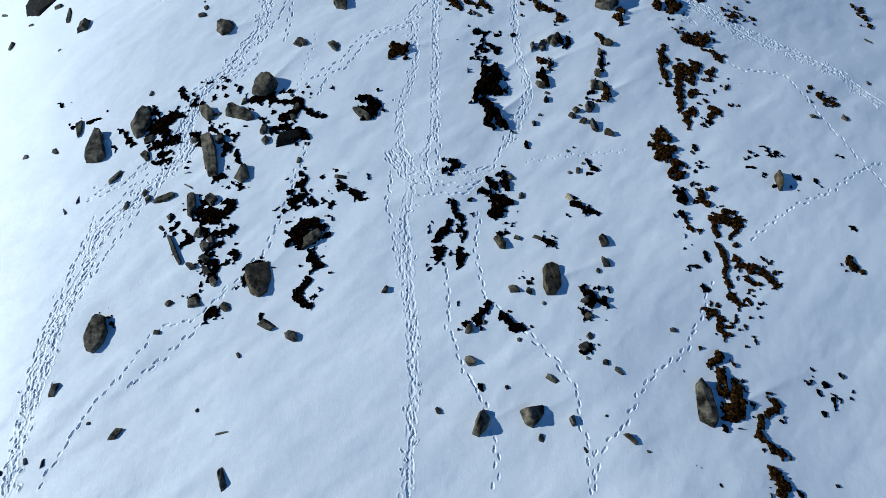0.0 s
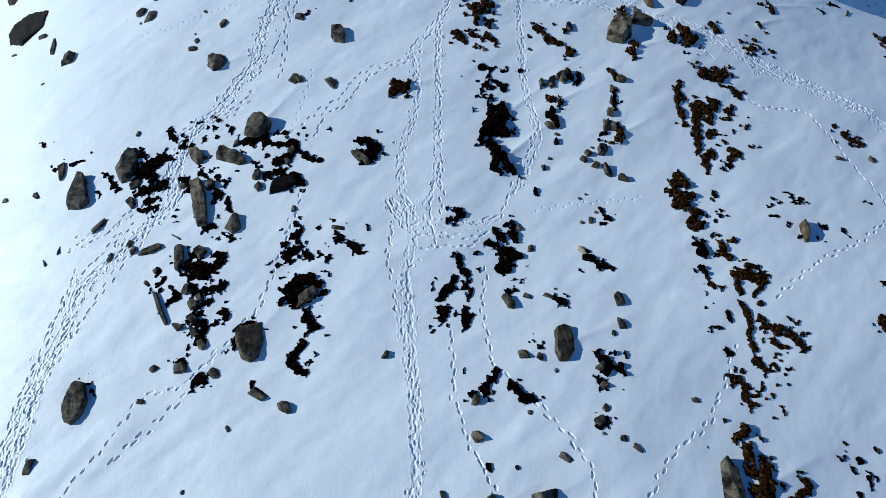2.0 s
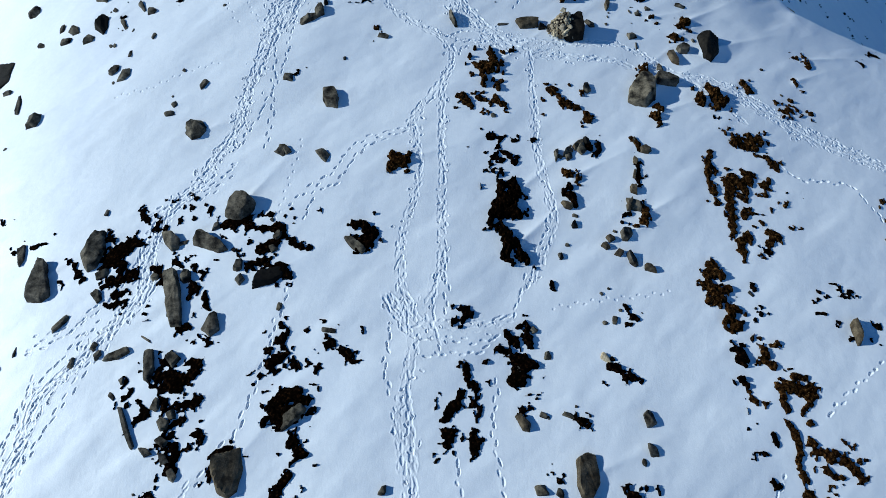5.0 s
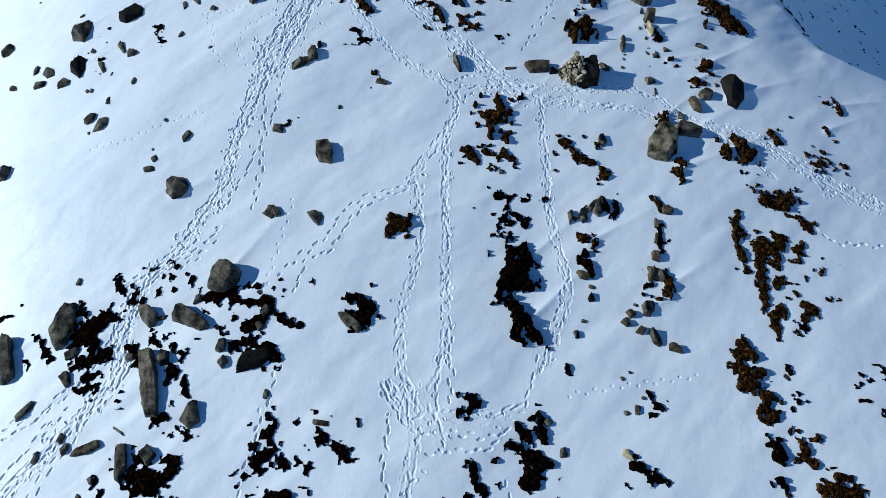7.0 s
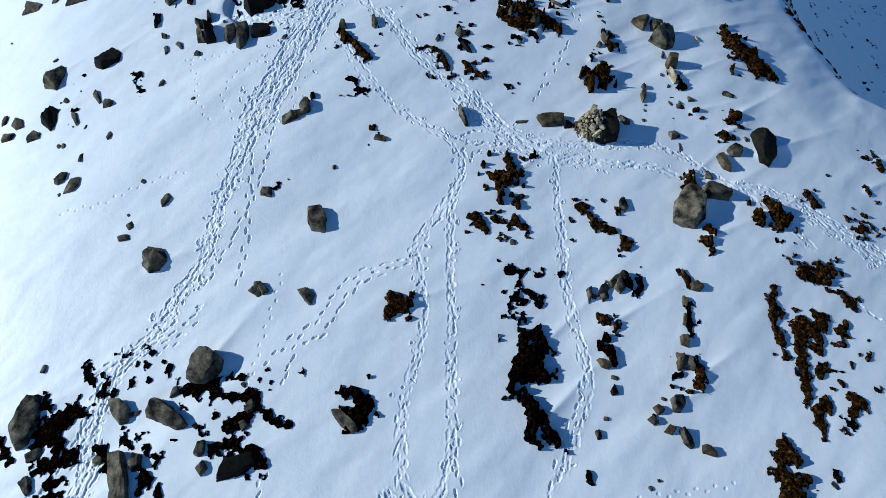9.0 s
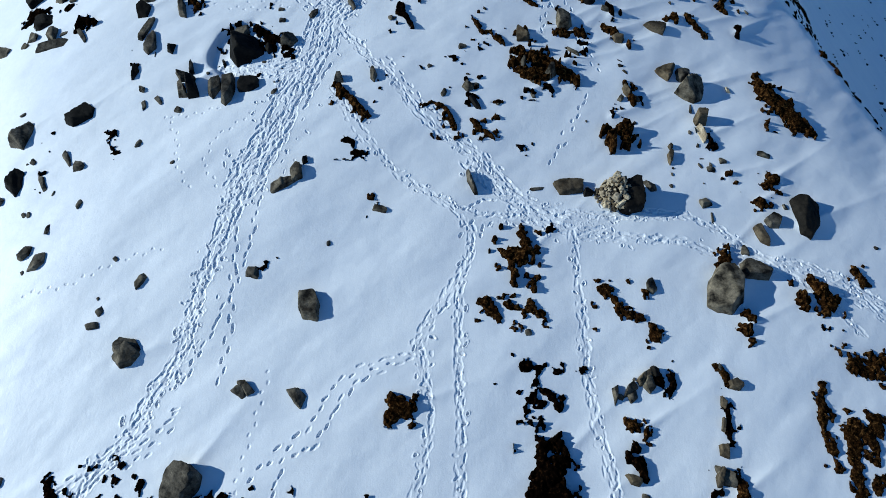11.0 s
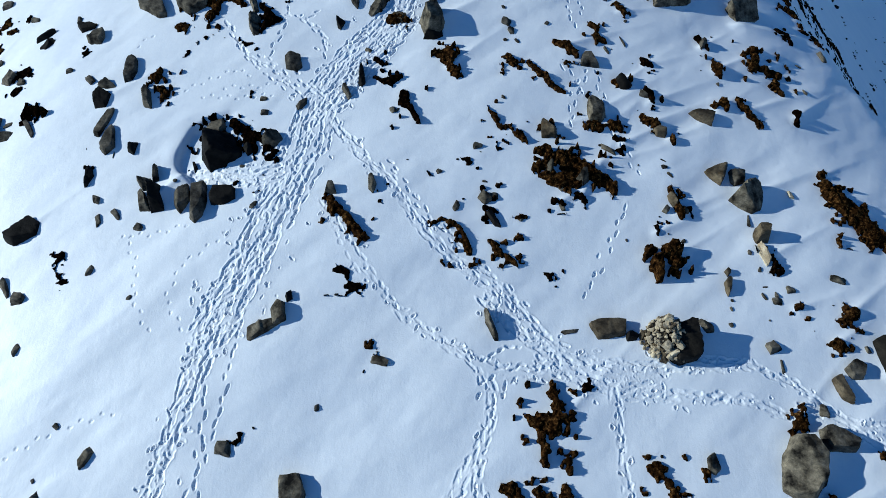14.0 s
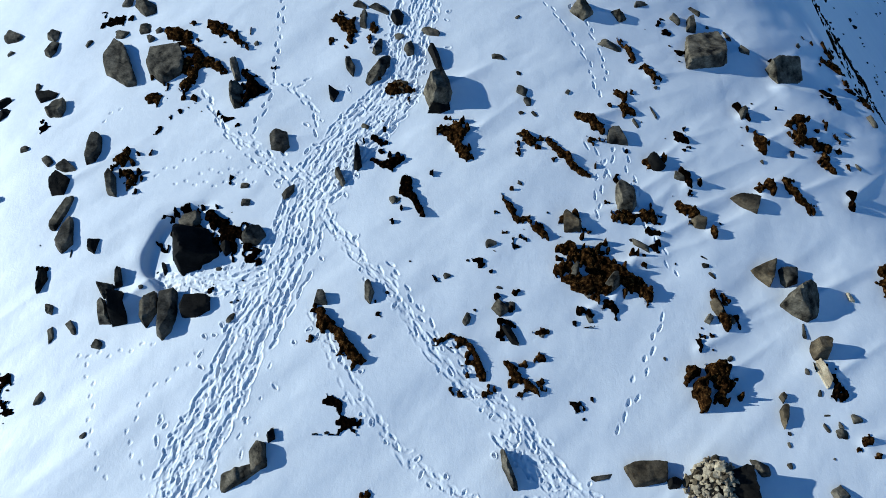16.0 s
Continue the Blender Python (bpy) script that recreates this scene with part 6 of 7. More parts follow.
stone(9.33, 35.42, 0.44, 0.13, 0.05, 88)
stone(10.32, 34.18, 0.38, 0.41, 0.14, 170)
stone(12.40, 36.09, 0.27, 0.24, 0.09, 15)
stone(8.34, 29.88, 0.30, 0.26, 0.10, 124)
stone(5.89, 29.34, 0.52, 0.60, 0.22, 25)
stone(5.28, 29.01, 0.48, 0.40, 0.15, 37)
stone(4.86, 28.97, 0.25, 0.29, 0.09, 93)
stone(5.40, 29.50, 0.11, 0.12, 0.04, 164)
stone(-21.30, 44.21, 1.29, 0.67, 0.24, 173)
stone(-19.85, 43.97, 0.50, 0.33, 0.12, 171)
stone(-18.62, 40.19, 0.32, 0.19, 0.07, 28)
stone(-17.43, 37.93, 0.32, 0.28, 0.10, 140)
stone(-17.69, 37.89, 0.12, 0.11, 0.04, 33)
stone(-15.93, 37.85, 0.83, 0.33, 0.12, 125)
stone(-15.31, 37.44, 0.49, 0.41, 0.15, 3)
stone(-16.74, 36.98, 0.99, 0.27, 0.10, 123)
stone(-16.12, 36.44, 0.23, 0.13, 0.05, 69)
stone(-20.56, 37.71, 0.39, 0.55, 0.14, 9)
stone(-20.04, 36.80, 0.68, 0.48, 0.17, 176)
stone(-17.18, 35.74, 0.18, 0.27, 0.07, 39)
stone(-16.95, 35.72, 0.20, 0.29, 0.07, 15)
stone(-16.42, 33.40, 0.14, 0.20, 0.05, 38)
stone(19.51, 40.88, 0.69, 0.12, 0.04, 137)
stone(16.28, 33.20, 0.19, 0.14, 0.05, 169)
stone(15.66, 34.69, 0.24, 0.17, 0.06, 8)
stone(12.11, 38.40, 0.72, 0.33, 0.12, 175)
stone(-15.00, 26.72, 0.38, 0.22, 0.08, 66)
stone(-11.23, 25.06, 0.49, 0.18, 0.07, 14)
stone(-9.91, 25.69, 0.43, 0.37, 0.13, 11)
stone(-7.17, 25.13, 0.58, 0.46, 0.17, 52)
stone(-7.32, 24.55, 0.36, 0.33, 0.12, 38)
stone(-7.51, 25.81, 0.17, 0.26, 0.06, 40)
stone(-8.94, 24.56, 0.23, 0.21, 0.07, 39)
stone(-14.42, 23.92, 0.59, 0.45, 0.16, 15)
stone(-14.43, 23.05, 0.70, 0.45, 0.16, 125)
stone(7.86, 26.68, 0.54, 0.76, 0.23, 15)
stone(6.87, 25.46, 0.21, 0.14, 0.05, 165)
stone(5.25, 26.11, 0.32, 0.19, 0.07, 174)
stone(4.79, 24.80, 0.22, 0.16, 0.06, 11)
stone(4.48, 24.32, 0.21, 0.31, 0.07, 30)
stone(12.03, 22.92, 0.31, 0.16, 0.06, 126)
stone(-15.71, 22.05, 0.89, 0.39, 0.14, 41)
stone(-17.39, 21.12, 0.41, 0.14, 0.05, 87)
stone(-12.11, 23.73, 0.42, 0.40, 0.14, 83)
stone(-13.98, 21.06, 0.30, 0.38, 0.11, 154)
stone(-13.74, 20.68, 0.35, 0.35, 0.13, 36)
stone(-14.71, 20.45, 0.47, 0.28, 0.10, 67)
stone(-11.94, 21.21, 0.68, 0.09, 0.03, 149)
stone(-12.48, 19.67, 0.42, 0.27, 0.10, 128)
stone(-12.72, 19.13, 0.43, 0.18, 0.07, 138)
stone(-10.90, 18.73, 0.53, 0.44, 0.16, 74)
stone(-10.23, 18.38, 0.35, 0.44, 0.13, 33)
stone(-6.78, 22.19, 0.33, 0.24, 0.09, 67)
stone(-4.76, 21.22, 0.60, 0.20, 0.07, 173)
stone(3.13, 21.29, 0.31, 0.33, 0.11, 134)
stone(2.40, 19.81, 0.38, 0.34, 0.12, 17)
stone(3.60, 20.33, 0.29, 0.44, 0.11, 167)
stone(3.25, 18.20, 0.29, 0.28, 0.10, 164)
stone(3.42, 18.09, 0.11, 0.12, 0.04, 0)
stone(4.18, 18.17, 0.62, 0.23, 0.08, 161)
stone(4.45, 18.48, 0.11, 0.12, 0.04, 159)
stone(5.82, 20.20, 0.54, 0.34, 0.10, 157, "", "p")
stone(7.05, 18.11, 0.44, 0.61, 0.21, 11)
stone(6.99, 17.05, 0.40, 0.55, 0.19, 11)
stone(6.60, 16.66, 0.19, 0.27, 0.07, 163)
stone(6.34, 21.70, 0.39, 0.28, 0.10, 64)
stone(5.95, 21.62, 0.26, 0.20, 0.07, 17)
stone(5.95, 22.76, 0.16, 0.18, 0.06, 19)
stone(6.26, 22.98, 0.13, 0.13, 0.05, 12)
stone(6.61, 22.12, 0.16, 0.15, 0.06, 18)
stone(-23.12, 39.90, 0.85, 0.66, 0.32, 7)
stone(19.06, 25.75, 0.61, 0.31, 0.11, 1)
stone(20.80, 25.92, 0.46, 0.35, 0.13, 150)
stone(23.39, 28.79, 0.35, 0.22, 0.08, 175)
stone(24.74, 32.27, 0.55, 0.23, 0.08, 152)
stone(16.05, 12.75, 0.22, 0.19, 0.07, 33)
stone(14.10, 8.58, 0.17, 0.18, 0.06, 13)
stone(2.95, 15.75, 0.48, 0.39, 0.14, 10)
stone(3.58, 15.67, 0.31, 0.39, 0.11, 165)
stone(4.14, 15.13, 0.18, 0.15, 0.06, 118)
stone(3.02, 13.59, 0.18, 0.21, 0.07, 16)
stone(1.68, 14.30, 0.23, 0.22, 0.08, 13)
stone(1.08, 12.78, 0.52, 0.47, 0.17, 11)
stone(4.18, 12.05, 0.64, 0.26, 0.09, 151)
stone(2.42, 11.70, 0.17, 0.18, 0.06, 16)
stone(3.58, 9.89, 0.27, 0.34, 0.10, 180)
stone(6.04, 10.70, 0.12, 0.12, 0.04, 11)
stone(5.11, 9.49, 0.27, 0.11, 0.04, 111)
stone(7.37, 9.48, 0.17, 0.14, 0.05, 173)
stone(6.00, 15.28, 0.57, 0.51, 0.18, 47)
stone(5.91, 14.61, 0.54, 0.40, 0.15, 30)
stone(5.86, 13.78, 0.35, 0.32, 0.12, 26)
stone(5.59, 13.29, 0.55, 0.37, 0.13, 22)
stone(5.64, 12.88, 0.14, 0.16, 0.05, 170)
stone(6.36, 12.72, 0.31, 0.26, 0.09, 171)
stone(6.78, 12.42, 0.50, 0.26, 0.09, 151)
stone(9.35, 14.22, 0.37, 0.24, 0.09, 176)
stone(9.41, 12.55, 0.09, 0.13, 0.03, 165)
stone(-0.16, 10.87, 0.22, 0.32, 0.08, 31)
stone(-2.39, 15.78, 0.42, 0.31, 0.17, 79)
stone(-9.05, 15.28, 0.54, 0.36, 0.13, 147)
stone(-10.42, 15.52, 0.65, 0.51, 0.18, 9)
stone(-11.50, 15.56, 0.41, 0.31, 0.11, 49)
stone(-11.71, 14.30, 0.33, 0.25, 0.09, 10)
stone(-10.99, 15.84, 0.11, 0.14, 0.04, 27)
stone(-7.17, 14.43, 0.77, 0.45, 0.16, 145)
stone(-6.10, 13.97, 0.62, 0.62, 0.22, 6)
stone(-8.10, 13.22, 0.28, 0.17, 0.06, 132)
stone(-9.28, 11.11, 0.15, 0.19, 0.05, 50)
stone(-8.12, 10.22, 0.57, 0.12, 0.04, 14)
stone(-7.75, 8.62, 0.89, 0.31, 0.17, 112)
stone(-15.37, 9.51, 0.34, 0.21, 0.07, 137)
stone(-14.68, 9.42, 0.35, 0.16, 0.06, 94)
stone(-16.17, 9.13, 0.14, 0.20, 0.05, 14)
stone(-13.41, 10.78, 0.19, 0.15, 0.05, 11)
stone(-21.66, 24.59, 0.41, 0.24, 0.09, 176)
stone(-19.73, 24.30, 0.52, 0.38, 0.14, 157)
stone(-17.99, 20.68, 0.59, 0.12, 0.04, 125)
stone(-21.82, 31.26, 0.24, 0.15, 0.06, 16)
stone(-26.66, 34.09, 0.62, 0.46, 0.17, 35)
stone(-25.33, 34.85, 0.75, 0.21, 0.07, 152)
stone(-29.26, 38.31, 1.12, 0.21, 0.07, 145)
stone(-22.05, 33.92, 1.44, 0.37, 0.13, 93)
stone(-20.45, 32.29, 0.90, 0.77, 0.37, 164)
stone(-23.13, 34.95, 0.67, 0.40, 0.15, 177)
stone(-19.38, 47.20, 0.27, 0.30, 0.10, 174)
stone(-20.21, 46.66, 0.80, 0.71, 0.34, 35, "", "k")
stone(-18.61, 46.23, 0.72, 0.75, 0.26, 70)
stone(-17.89, 45.90, 0.40, 0.40, 0.14, 152)
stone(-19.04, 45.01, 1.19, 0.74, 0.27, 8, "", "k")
stone(-18.37, 44.03, 0.59, 0.89, 0.28, 2)
stone(-19.54, 44.31, 0.69, 0.62, 0.22, 180)
stone(-17.80, 43.93, 0.44, 0.17, 0.06, 17)
stone(-18.26, 43.47, 1.87, 0.44, 0.13, 3)
stone(-16.81, 43.62, 0.97, 0.25, 0.11, 129)
stone(-20.05, 50.12, 0.60, 0.40, 0.15, 20)
stone(-18.29, 48.91, 0.46, 0.22, 0.08, 175)
stone(-17.49, 47.92, 0.89, 0.50, 0.18, 31, "", "k")
stone(-17.23, 47.42, 0.82, 0.35, 0.13, 31, "", "k")
stone(-27.56, 40.42, 1.02, 1.01, 0.42, 46, "", "w")
stone(-21.72, 37.19, 0.70, 0.30, 0.11, 153)
stone(23.97, 37.18, 0.91, 0.22, 0.08, 54)
stone(-21.90, 42.34, 0.29, 0.13, 0.05, 141)
stone(-12.22, 10.36, 0.63, 0.36, 0.11, 65, "s")
stone(-15.31, 12.10, 0.63, 0.31, 0.11, 90, "s")

# the larger boulders
boulder(-13.03, 48.91, 0.24, "g", 5, None, 8, (-162, 0.63), (-122, 0.62), (-80, 1.01), (27, 0.23), (53, 0.47), (164, 0.73))
boulder(-11.43, 48.71, 0.2, "g", 0, None, 8, (-155, 0.62), (-125, 0.57), (-62, 0.66), (-10, 0.71), (25, 0.67), (92, 0.72), (177, 0.73))
boulder(-8.92, 48.51, 0.14, "g", 20, None, 8, (-158, 0.12), (-78, 0.49), (12, 0.15), (21, 0.11), (137, 0.38))
boulder(-8.76, 47.43, 0.22, "g", 35, -0.1, 8, (-171, 0.19), (-151, 0.20), (-75, 0.48), (1, 0.24), (51, 0.39), (115, 0.43))
boulder(-7.05, 45.70, 0.22, "g", 22, -0.1, 8, (-166, 0.28), (-101, 0.27), (-50, 0.35), (11, 0.30), (84, 0.29), (130, 0.35))
boulder(-16.18, 50.49, 0.15, "g", 25, None, 8, (-126, 0.13), (-37, 0.25), (9, 0.23), (89, 0.25), (148, 0.21))
boulder(-16.06, 49.89, 0.15, "g", 10, None, 8, (-118, 0.25), (-37, 0.23), (-1, 0.21), (98, 0.28), (164, 0.15))
boulder(-15.09, 47.31, 0.24, "g", 5, None, 8, (-126, 0.31), (-94, 0.29), (-10, 0.33), (16, 0.32), (113, 0.20), (140, 0.17))
boulder(-15.67, 47.89, 0.14, "k", 13, None, 8, (-142, 0.24), (-76, 0.15), (-18, 0.38), (74, 0.22), (92, 0.19))
boulder(-13.26, 45.63, 0.22, "g", 8, None, 8, (-158, 0.32), (-68, 0.46), (-14, 0.25), (10, 0.22), (62, 0.45), (151, 0.33), (179, 0.23))
boulder(-14.13, 44.48, 0.19, "k", 26, None, 8, (-164, 0.29), (-88, 0.33), (-16, 0.28), (63, 0.24), (146, 0.29))
boulder(-13.83, 43.49, 0.14, "g", 5, None, 8, (-115, 0.53), (-22, 0.15), (-3, 0.27), (106, 0.45), (155, 0.15), (172, 0.23))
boulder(-13.48, 42.83, 0.19, "g", 10, None, 8, (-132, 0.43), (-45, 0.43), (14, 0.20), (47, 0.40), (163, 0.22), (168, 0.21))
boulder(-14.05, 45.08, 0.12, "g", 10, None, 8, (-112, 0.20), (-85, 0.20), (53, 0.11), (129, 0.21))
boulder(-17.96, 50.93, 0.14, "g", 5, None, 8, (-125, 0.30), (-92, 0.24), (-51, 0.34), (62, 0.11), (148, 0.32))
boulder(-12.51, 42.39, 0.14, "k", 27, None, 8, (-173, 0.15), (-118, 0.15), (-8, 0.14), (101, 0.19))
boulder(-13.88, 41.43, 0.14, "k", 28, None, 8, (-174, 0.12), (-66, 0.29), (-21, 0.12), (23, 0.16), (86, 0.34))
boulder(-9.27, 42.14, 0.49, "k", 38, -0.3, 38, (-175, 0.67), (-162, 0.62), (-143, 0.62), (-72, 0.55), (-55, 0.55), (0, 0.71), (42, 0.74), (93, 0.64), (148, 0.84))
boulder(-9.61, 43.14, 0.27, "g", 0, None, 8, (-150, 0.34), (-92, 0.28), (-37, 0.33), (15, 0.33), (100, 0.23), (140, 0.25))
boulder(-7.45, 42.55, 0.3, "g", 38, -0.15, 8, (-143, 0.37), (-95, 0.28), (-35, 0.30), (35, 0.30), (110, 0.22), (145, 0.23))
boulder(-10.16, 41.75, 0.12, "k", 20, None, 8, (-155, 0.05), (-68, 0.16), (27, 0.06), (88, 0.16))
boulder(-11.65, 40.45, 0.24, "g", -5, None, 8, (-162, 0.19), (-93, 0.33), (21, 0.12), (37, 0.11), (139, 0.32))
boulder(-11.28, 40.49, 0.32, "k", 38, None, 8, (-161, 0.18), (-81, 0.41), (20, 0.18), (100, 0.41))
boulder(-11.82, 41.02, 0.2, "g", 20, None, 8, (-143, 0.10), (-74, 0.20), (-2, 0.27), (87, 0.19))
boulder(-11.42, 41.41, 0.27, "g", 10, None, 8, (-174, 0.11), (-71, 0.25), (18, 0.05), (159, 0.15))
boulder(-10.32, 40.42, 0.26, "g", 20, -0.1, 8, (-172, 0.26), (-138, 0.32), (-28, 0.25), (15, 0.27), (114, 0.40), (144, 0.32))
boulder(-9.78, 40.27, 0.34, "g", 8, None, 8, (-171, 0.21), (-129, 0.52), (-42, 0.53), (-4, 0.30), (11, 0.32), (106, 0.64))
boulder(-8.92, 40.46, 0.27, "k", 8, None, 8, (-157, 0.44), (-95, 0.30), (-59, 0.31), (9, 0.42), (89, 0.30), (167, 0.42))
boulder(-4.90, 48.58, 0.14, "g", 10, None, 8, (-171, 0.13), (-140, 0.13), (-4, 0.18), (25, 0.17), (105, 0.37))
boulder(-5.39, 47.49, 0.16, "k", 30, None, 8, (-168, 0.13), (-127, 0.19), (-23, 0.14), (67, 0.17))
boulder(-3.88, 48.47, 0.29, "g", 28, 0.05, 8, (-136, 0.62), (-50, 0.27), (-32, 0.20), (-7, 0.35), (118, 0.33), (137, 0.18), (167, 0.32))
boulder(-3.97, 49.46, 0.16, "g", 30, None, 8, (-128, 0.30), (-50, 0.25), (1, 0.17), (120, 0.22), (158, 0.07))
boulder(-1.89, 49.04, 0.26, "k", 34, None, 8, (-158, 0.10), (-33, 0.37), (16, 0.16), (27, 0.16), (139, 0.43))
boulder(-1.78, 47.61, 0.61, "g", 28, -0.4, 8, (-165, 0.44), (-153, 0.48), (-74, 0.61), (-23, 0.48), (16, 0.42), (25, 0.42), (135, 0.39), (141, 0.39))
boulder(-1.76, 47.02, 0.2, "k", 24, None, 8, (-92, 0.24), (-62, 0.25), (6, 0.38), (111, 0.10), (136, 0.12))
boulder(-3.31, 50.84, 0.2, "k", 32, None, 8, (-149, 0.21), (-75, 0.33), (-6, 0.23), (48, 0.29), (140, 0.19))
boulder(-2.05, 50.20, 0.12, "g", 0, None, 8, (-126, 0.16), (-93, 0.16), (-15, 0.34), (66, 0.12), (116, 0.21))
boulder(-2.82, 49.41, 0.17, "g", 22, -0.05, 8, (-152, 0.17), (-86, 0.29), (1, 0.17), (29, 0.20), (143, 0.13))
boulder(-4.54, 50.67, 0.2, "g", 0, None, 8, (-112, 0.29), (3, 0.11), (131, 0.22), (172, 0.09))
boulder(8.57, 51.02, 0.34, "g", 2, None, 8, (-71, 0.76), (-57, 0.75), (-11, 0.86), (8, 0.98), (110, 0.79), (165, 0.77), (175, 0.85))
boulder(8.25, 52.28, 0.24, "g", 5, None, 8, (-73, 0.31), (1, 0.21), (123, 0.23), (168, 0.12))
boulder(11.90, 50.65, 0.24, "g", 40, -0.5, -35, (-152, 0.65), (-81, 0.74), (-39, 0.60), (-2, 0.79), (104, 0.57), (118, 0.54))
boulder(8.69, 42.13, 0.27, "w", 0, None, 8, (-136, 0.34), (-130, 0.34), (-32, 0.28), (-21, 0.29), (113, 0.24), (116, 0.24))
boulder(9.47, 42.01, 0.27, "g", 12, -0.1, 8, (-132, 0.37), (-67, 0.21), (-17, 0.24), (95, 0.28), (176, 0.33))
boulder(9.59, 41.21, 0.43, "g", 44, -0.3, -25, (-123, 0.49), (-111, 0.46), (-66, 0.52), (-29, 0.53), (18, 0.69), (81, 0.56), (119, 0.35), (135, 0.38))
boulder(4.37, 44.24, 0.24, "g", 20, None, 8, (-176, 0.32), (-95, 0.49), (-34, 0.41), (1, 0.31), (60, 0.39), (132, 0.44), (172, 0.31))
boulder(8.60, 44.47, 0.24, "w", 0, None, 8, (-125, 0.18), (-112, 0.19), (-26, 0.42), (80, 0.30), (110, 0.35))
boulder(6.76, 43.58, 0.22, "w", 0, None, 8, (-146, 0.22), (-91, 0.17), (-24, 0.24), (68, 0.16), (117, 0.17))
boulder(4.36, 46.41, 0.2, "g", 5, None, 8, (-88, 0.28), (24, 0.23), (103, 0.26), (168, 0.31))
boulder(9.75, 39.76, 0.51, "w", 5, None, 8, (-171, 0.29), (-82, 0.24), (-23, 0.23), (49, 0.27), (100, 0.26), (156, 0.26))
boulder(9.70, 39.09, 0.24, "p", -5, None, 8, (-170, 0.09), (-159, 0.12), (-41, 0.26), (19, 0.07), (93, 0.38))
boulder(8.17, 37.86, 0.2, "w", 8, None, 8, (-169, 0.17), (-31, 0.07), (-16, 0.07), (71, 0.31), (139, 0.21), (178, 0.15))
boulder(8.22, 38.38, 0.15, "w", 5, None, 8, (-153, 0.09), (-43, 0.08), (33, 0.10), (133, 0.09))
boulder(3.87, 36.33, 0.22, "w", 0, None, 8, (-151, 0.46), (-80, 0.25), (-10, 0.55), (91, 0.30), (118, 0.42))
boulder(4.63, 36.13, 0.17, "k", 30, None, 8, (-178, 0.20), (-82, 0.12), (-34, 0.14), (65, 0.13), (111, 0.14))
boulder(0.15, 36.36, 0.29, "g", 34, -0.1, 8, (-173, 0.15), (-154, 0.13), (-89, 0.47), (6, 0.16), (22, 0.07), (73, 0.38))
boulder(-7.02, 36.10, 0.2, "g", 12, 0, 8, (-155, 0.63), (-112, 0.44), (-64, 0.20), (-53, 0.24), (-14, 0.58), (105, 0.18))
boulder(-6.51, 36.54, 0.26, "g", 8, 0.1, 8, (-164, 0.21), (-63, 0.29), (10, 0.21), (74, 0.34), (144, 0.28))
boulder(-6.23, 37.04, 0.17, "k", 30, None, 8, (-161, 0.10), (-62, 0.12), (14, 0.10), (126, 0.09))
boulder(7.05, 36.54, 0.16, "g", 20, None, 8, (-149, 0.10), (-79, 0.22), (5, 0.24), (70, 0.12))
boulder(-14.29, 14.36, 0.24, "g", 0, None, 8, (-156, 0.49), (-111, 0.73), (-38, 0.59), (-5, 0.46), (27, 0.47), (79, 0.76), (154, 0.56), (176, 0.46))
boulder(-17.14, 23.94, 0.26, "g", 5, None, 8, (-170, 0.55), (-100, 0.84), (-48, 0.84), (21, 0.27), (71, 0.71), (174, 0.51))
boulder(-18.68, 25.25, 0.15, "g", 10, None, 8, (-158, 0.10), (-31, 0.32), (11, 0.20), (109, 0.42))
boulder(-15.21, 25.03, 0.29, "g", 18, -0.1, 8, (-151, 0.48), (-116, 0.62), (-17, 0.40), (0, 0.44), (93, 0.75), (158, 0.34))
boulder(-9.02, 26.43, 0.36, "g", 28, 0.35, 8, (-119, 0.54), (-97, 0.53), (-43, 0.52), (-6, 0.60), (53, 0.55), (84, 0.53), (131, 0.59), (166, 0.54))
boulder(-9.98, 24.98, 0.29, "g", 2, None, 8, (-112, 0.32), (-73, 0.62), (42, 0.30), (57, 0.20), (101, 0.59), (166, 0.76))
boulder(-11.81, 25.13, 0.27, "g", 14, 0.1, 8, (-154, 0.21), (-133, 0.18), (-75, 0.42), (1, 0.42), (53, 0.33), (87, 0.37))
boulder(-11.18, 22.71, 0.26, "g", 8, 0.1, 8, (-163, 0.28), (-154, 0.33), (-94, 1.14), (13, 0.36), (27, 0.42), (95, 1.20))
boulder(-10.77, 23.57, 0.24, "g", 5, None, 8, (-134, 0.25), (-78, 0.26), (14, 0.18), (73, 0.22), (168, 0.21))
boulder(-8.68, 23.88, 0.2, "g", 10, None, 8, (-117, 0.22), (-70, 0.22), (3, 0.17), (106, 0.18), (165, 0.14))
boulder(-7.36, 23.33, 0.2, "k", 15, None, 8, (-76, 0.25), (-52, 0.30), (23, 0.61), (104, 0.28), (158, 0.42))
boulder(-8.52, 23.31, 0.17, "g", 20, 0, 8, (-136, 0.15), (-40, 0.16), (38, 0.16), (136, 0.15))
boulder(-7.84, 16.42, 0.25, "w", 23, None, 8, (-151, 0.47), (-115, 0.63), (-48, 0.68), (-9, 0.52), (14, 0.53), (111, 0.60), (176, 0.53))
boulder(-5.79, 18.16, 0.26, "g", 10, 0.1, 8, (-79, 0.35), (-57, 0.22), (-40, 0.24), (51, 0.53), (123, 0.22), (161, 0.35))
boulder(-11.56, 20.13, 0.24, "g", 12, 0, 8, (-167, 0.17), (-118, 0.46), (-10, 0.32), (17, 0.25), (98, 0.62))
boulder(-10.63, 20.34, 0.2, "g", 2, None, 8, (-133, 0.18), (-38, 0.24), (53, 0.21), (132, 0.26))
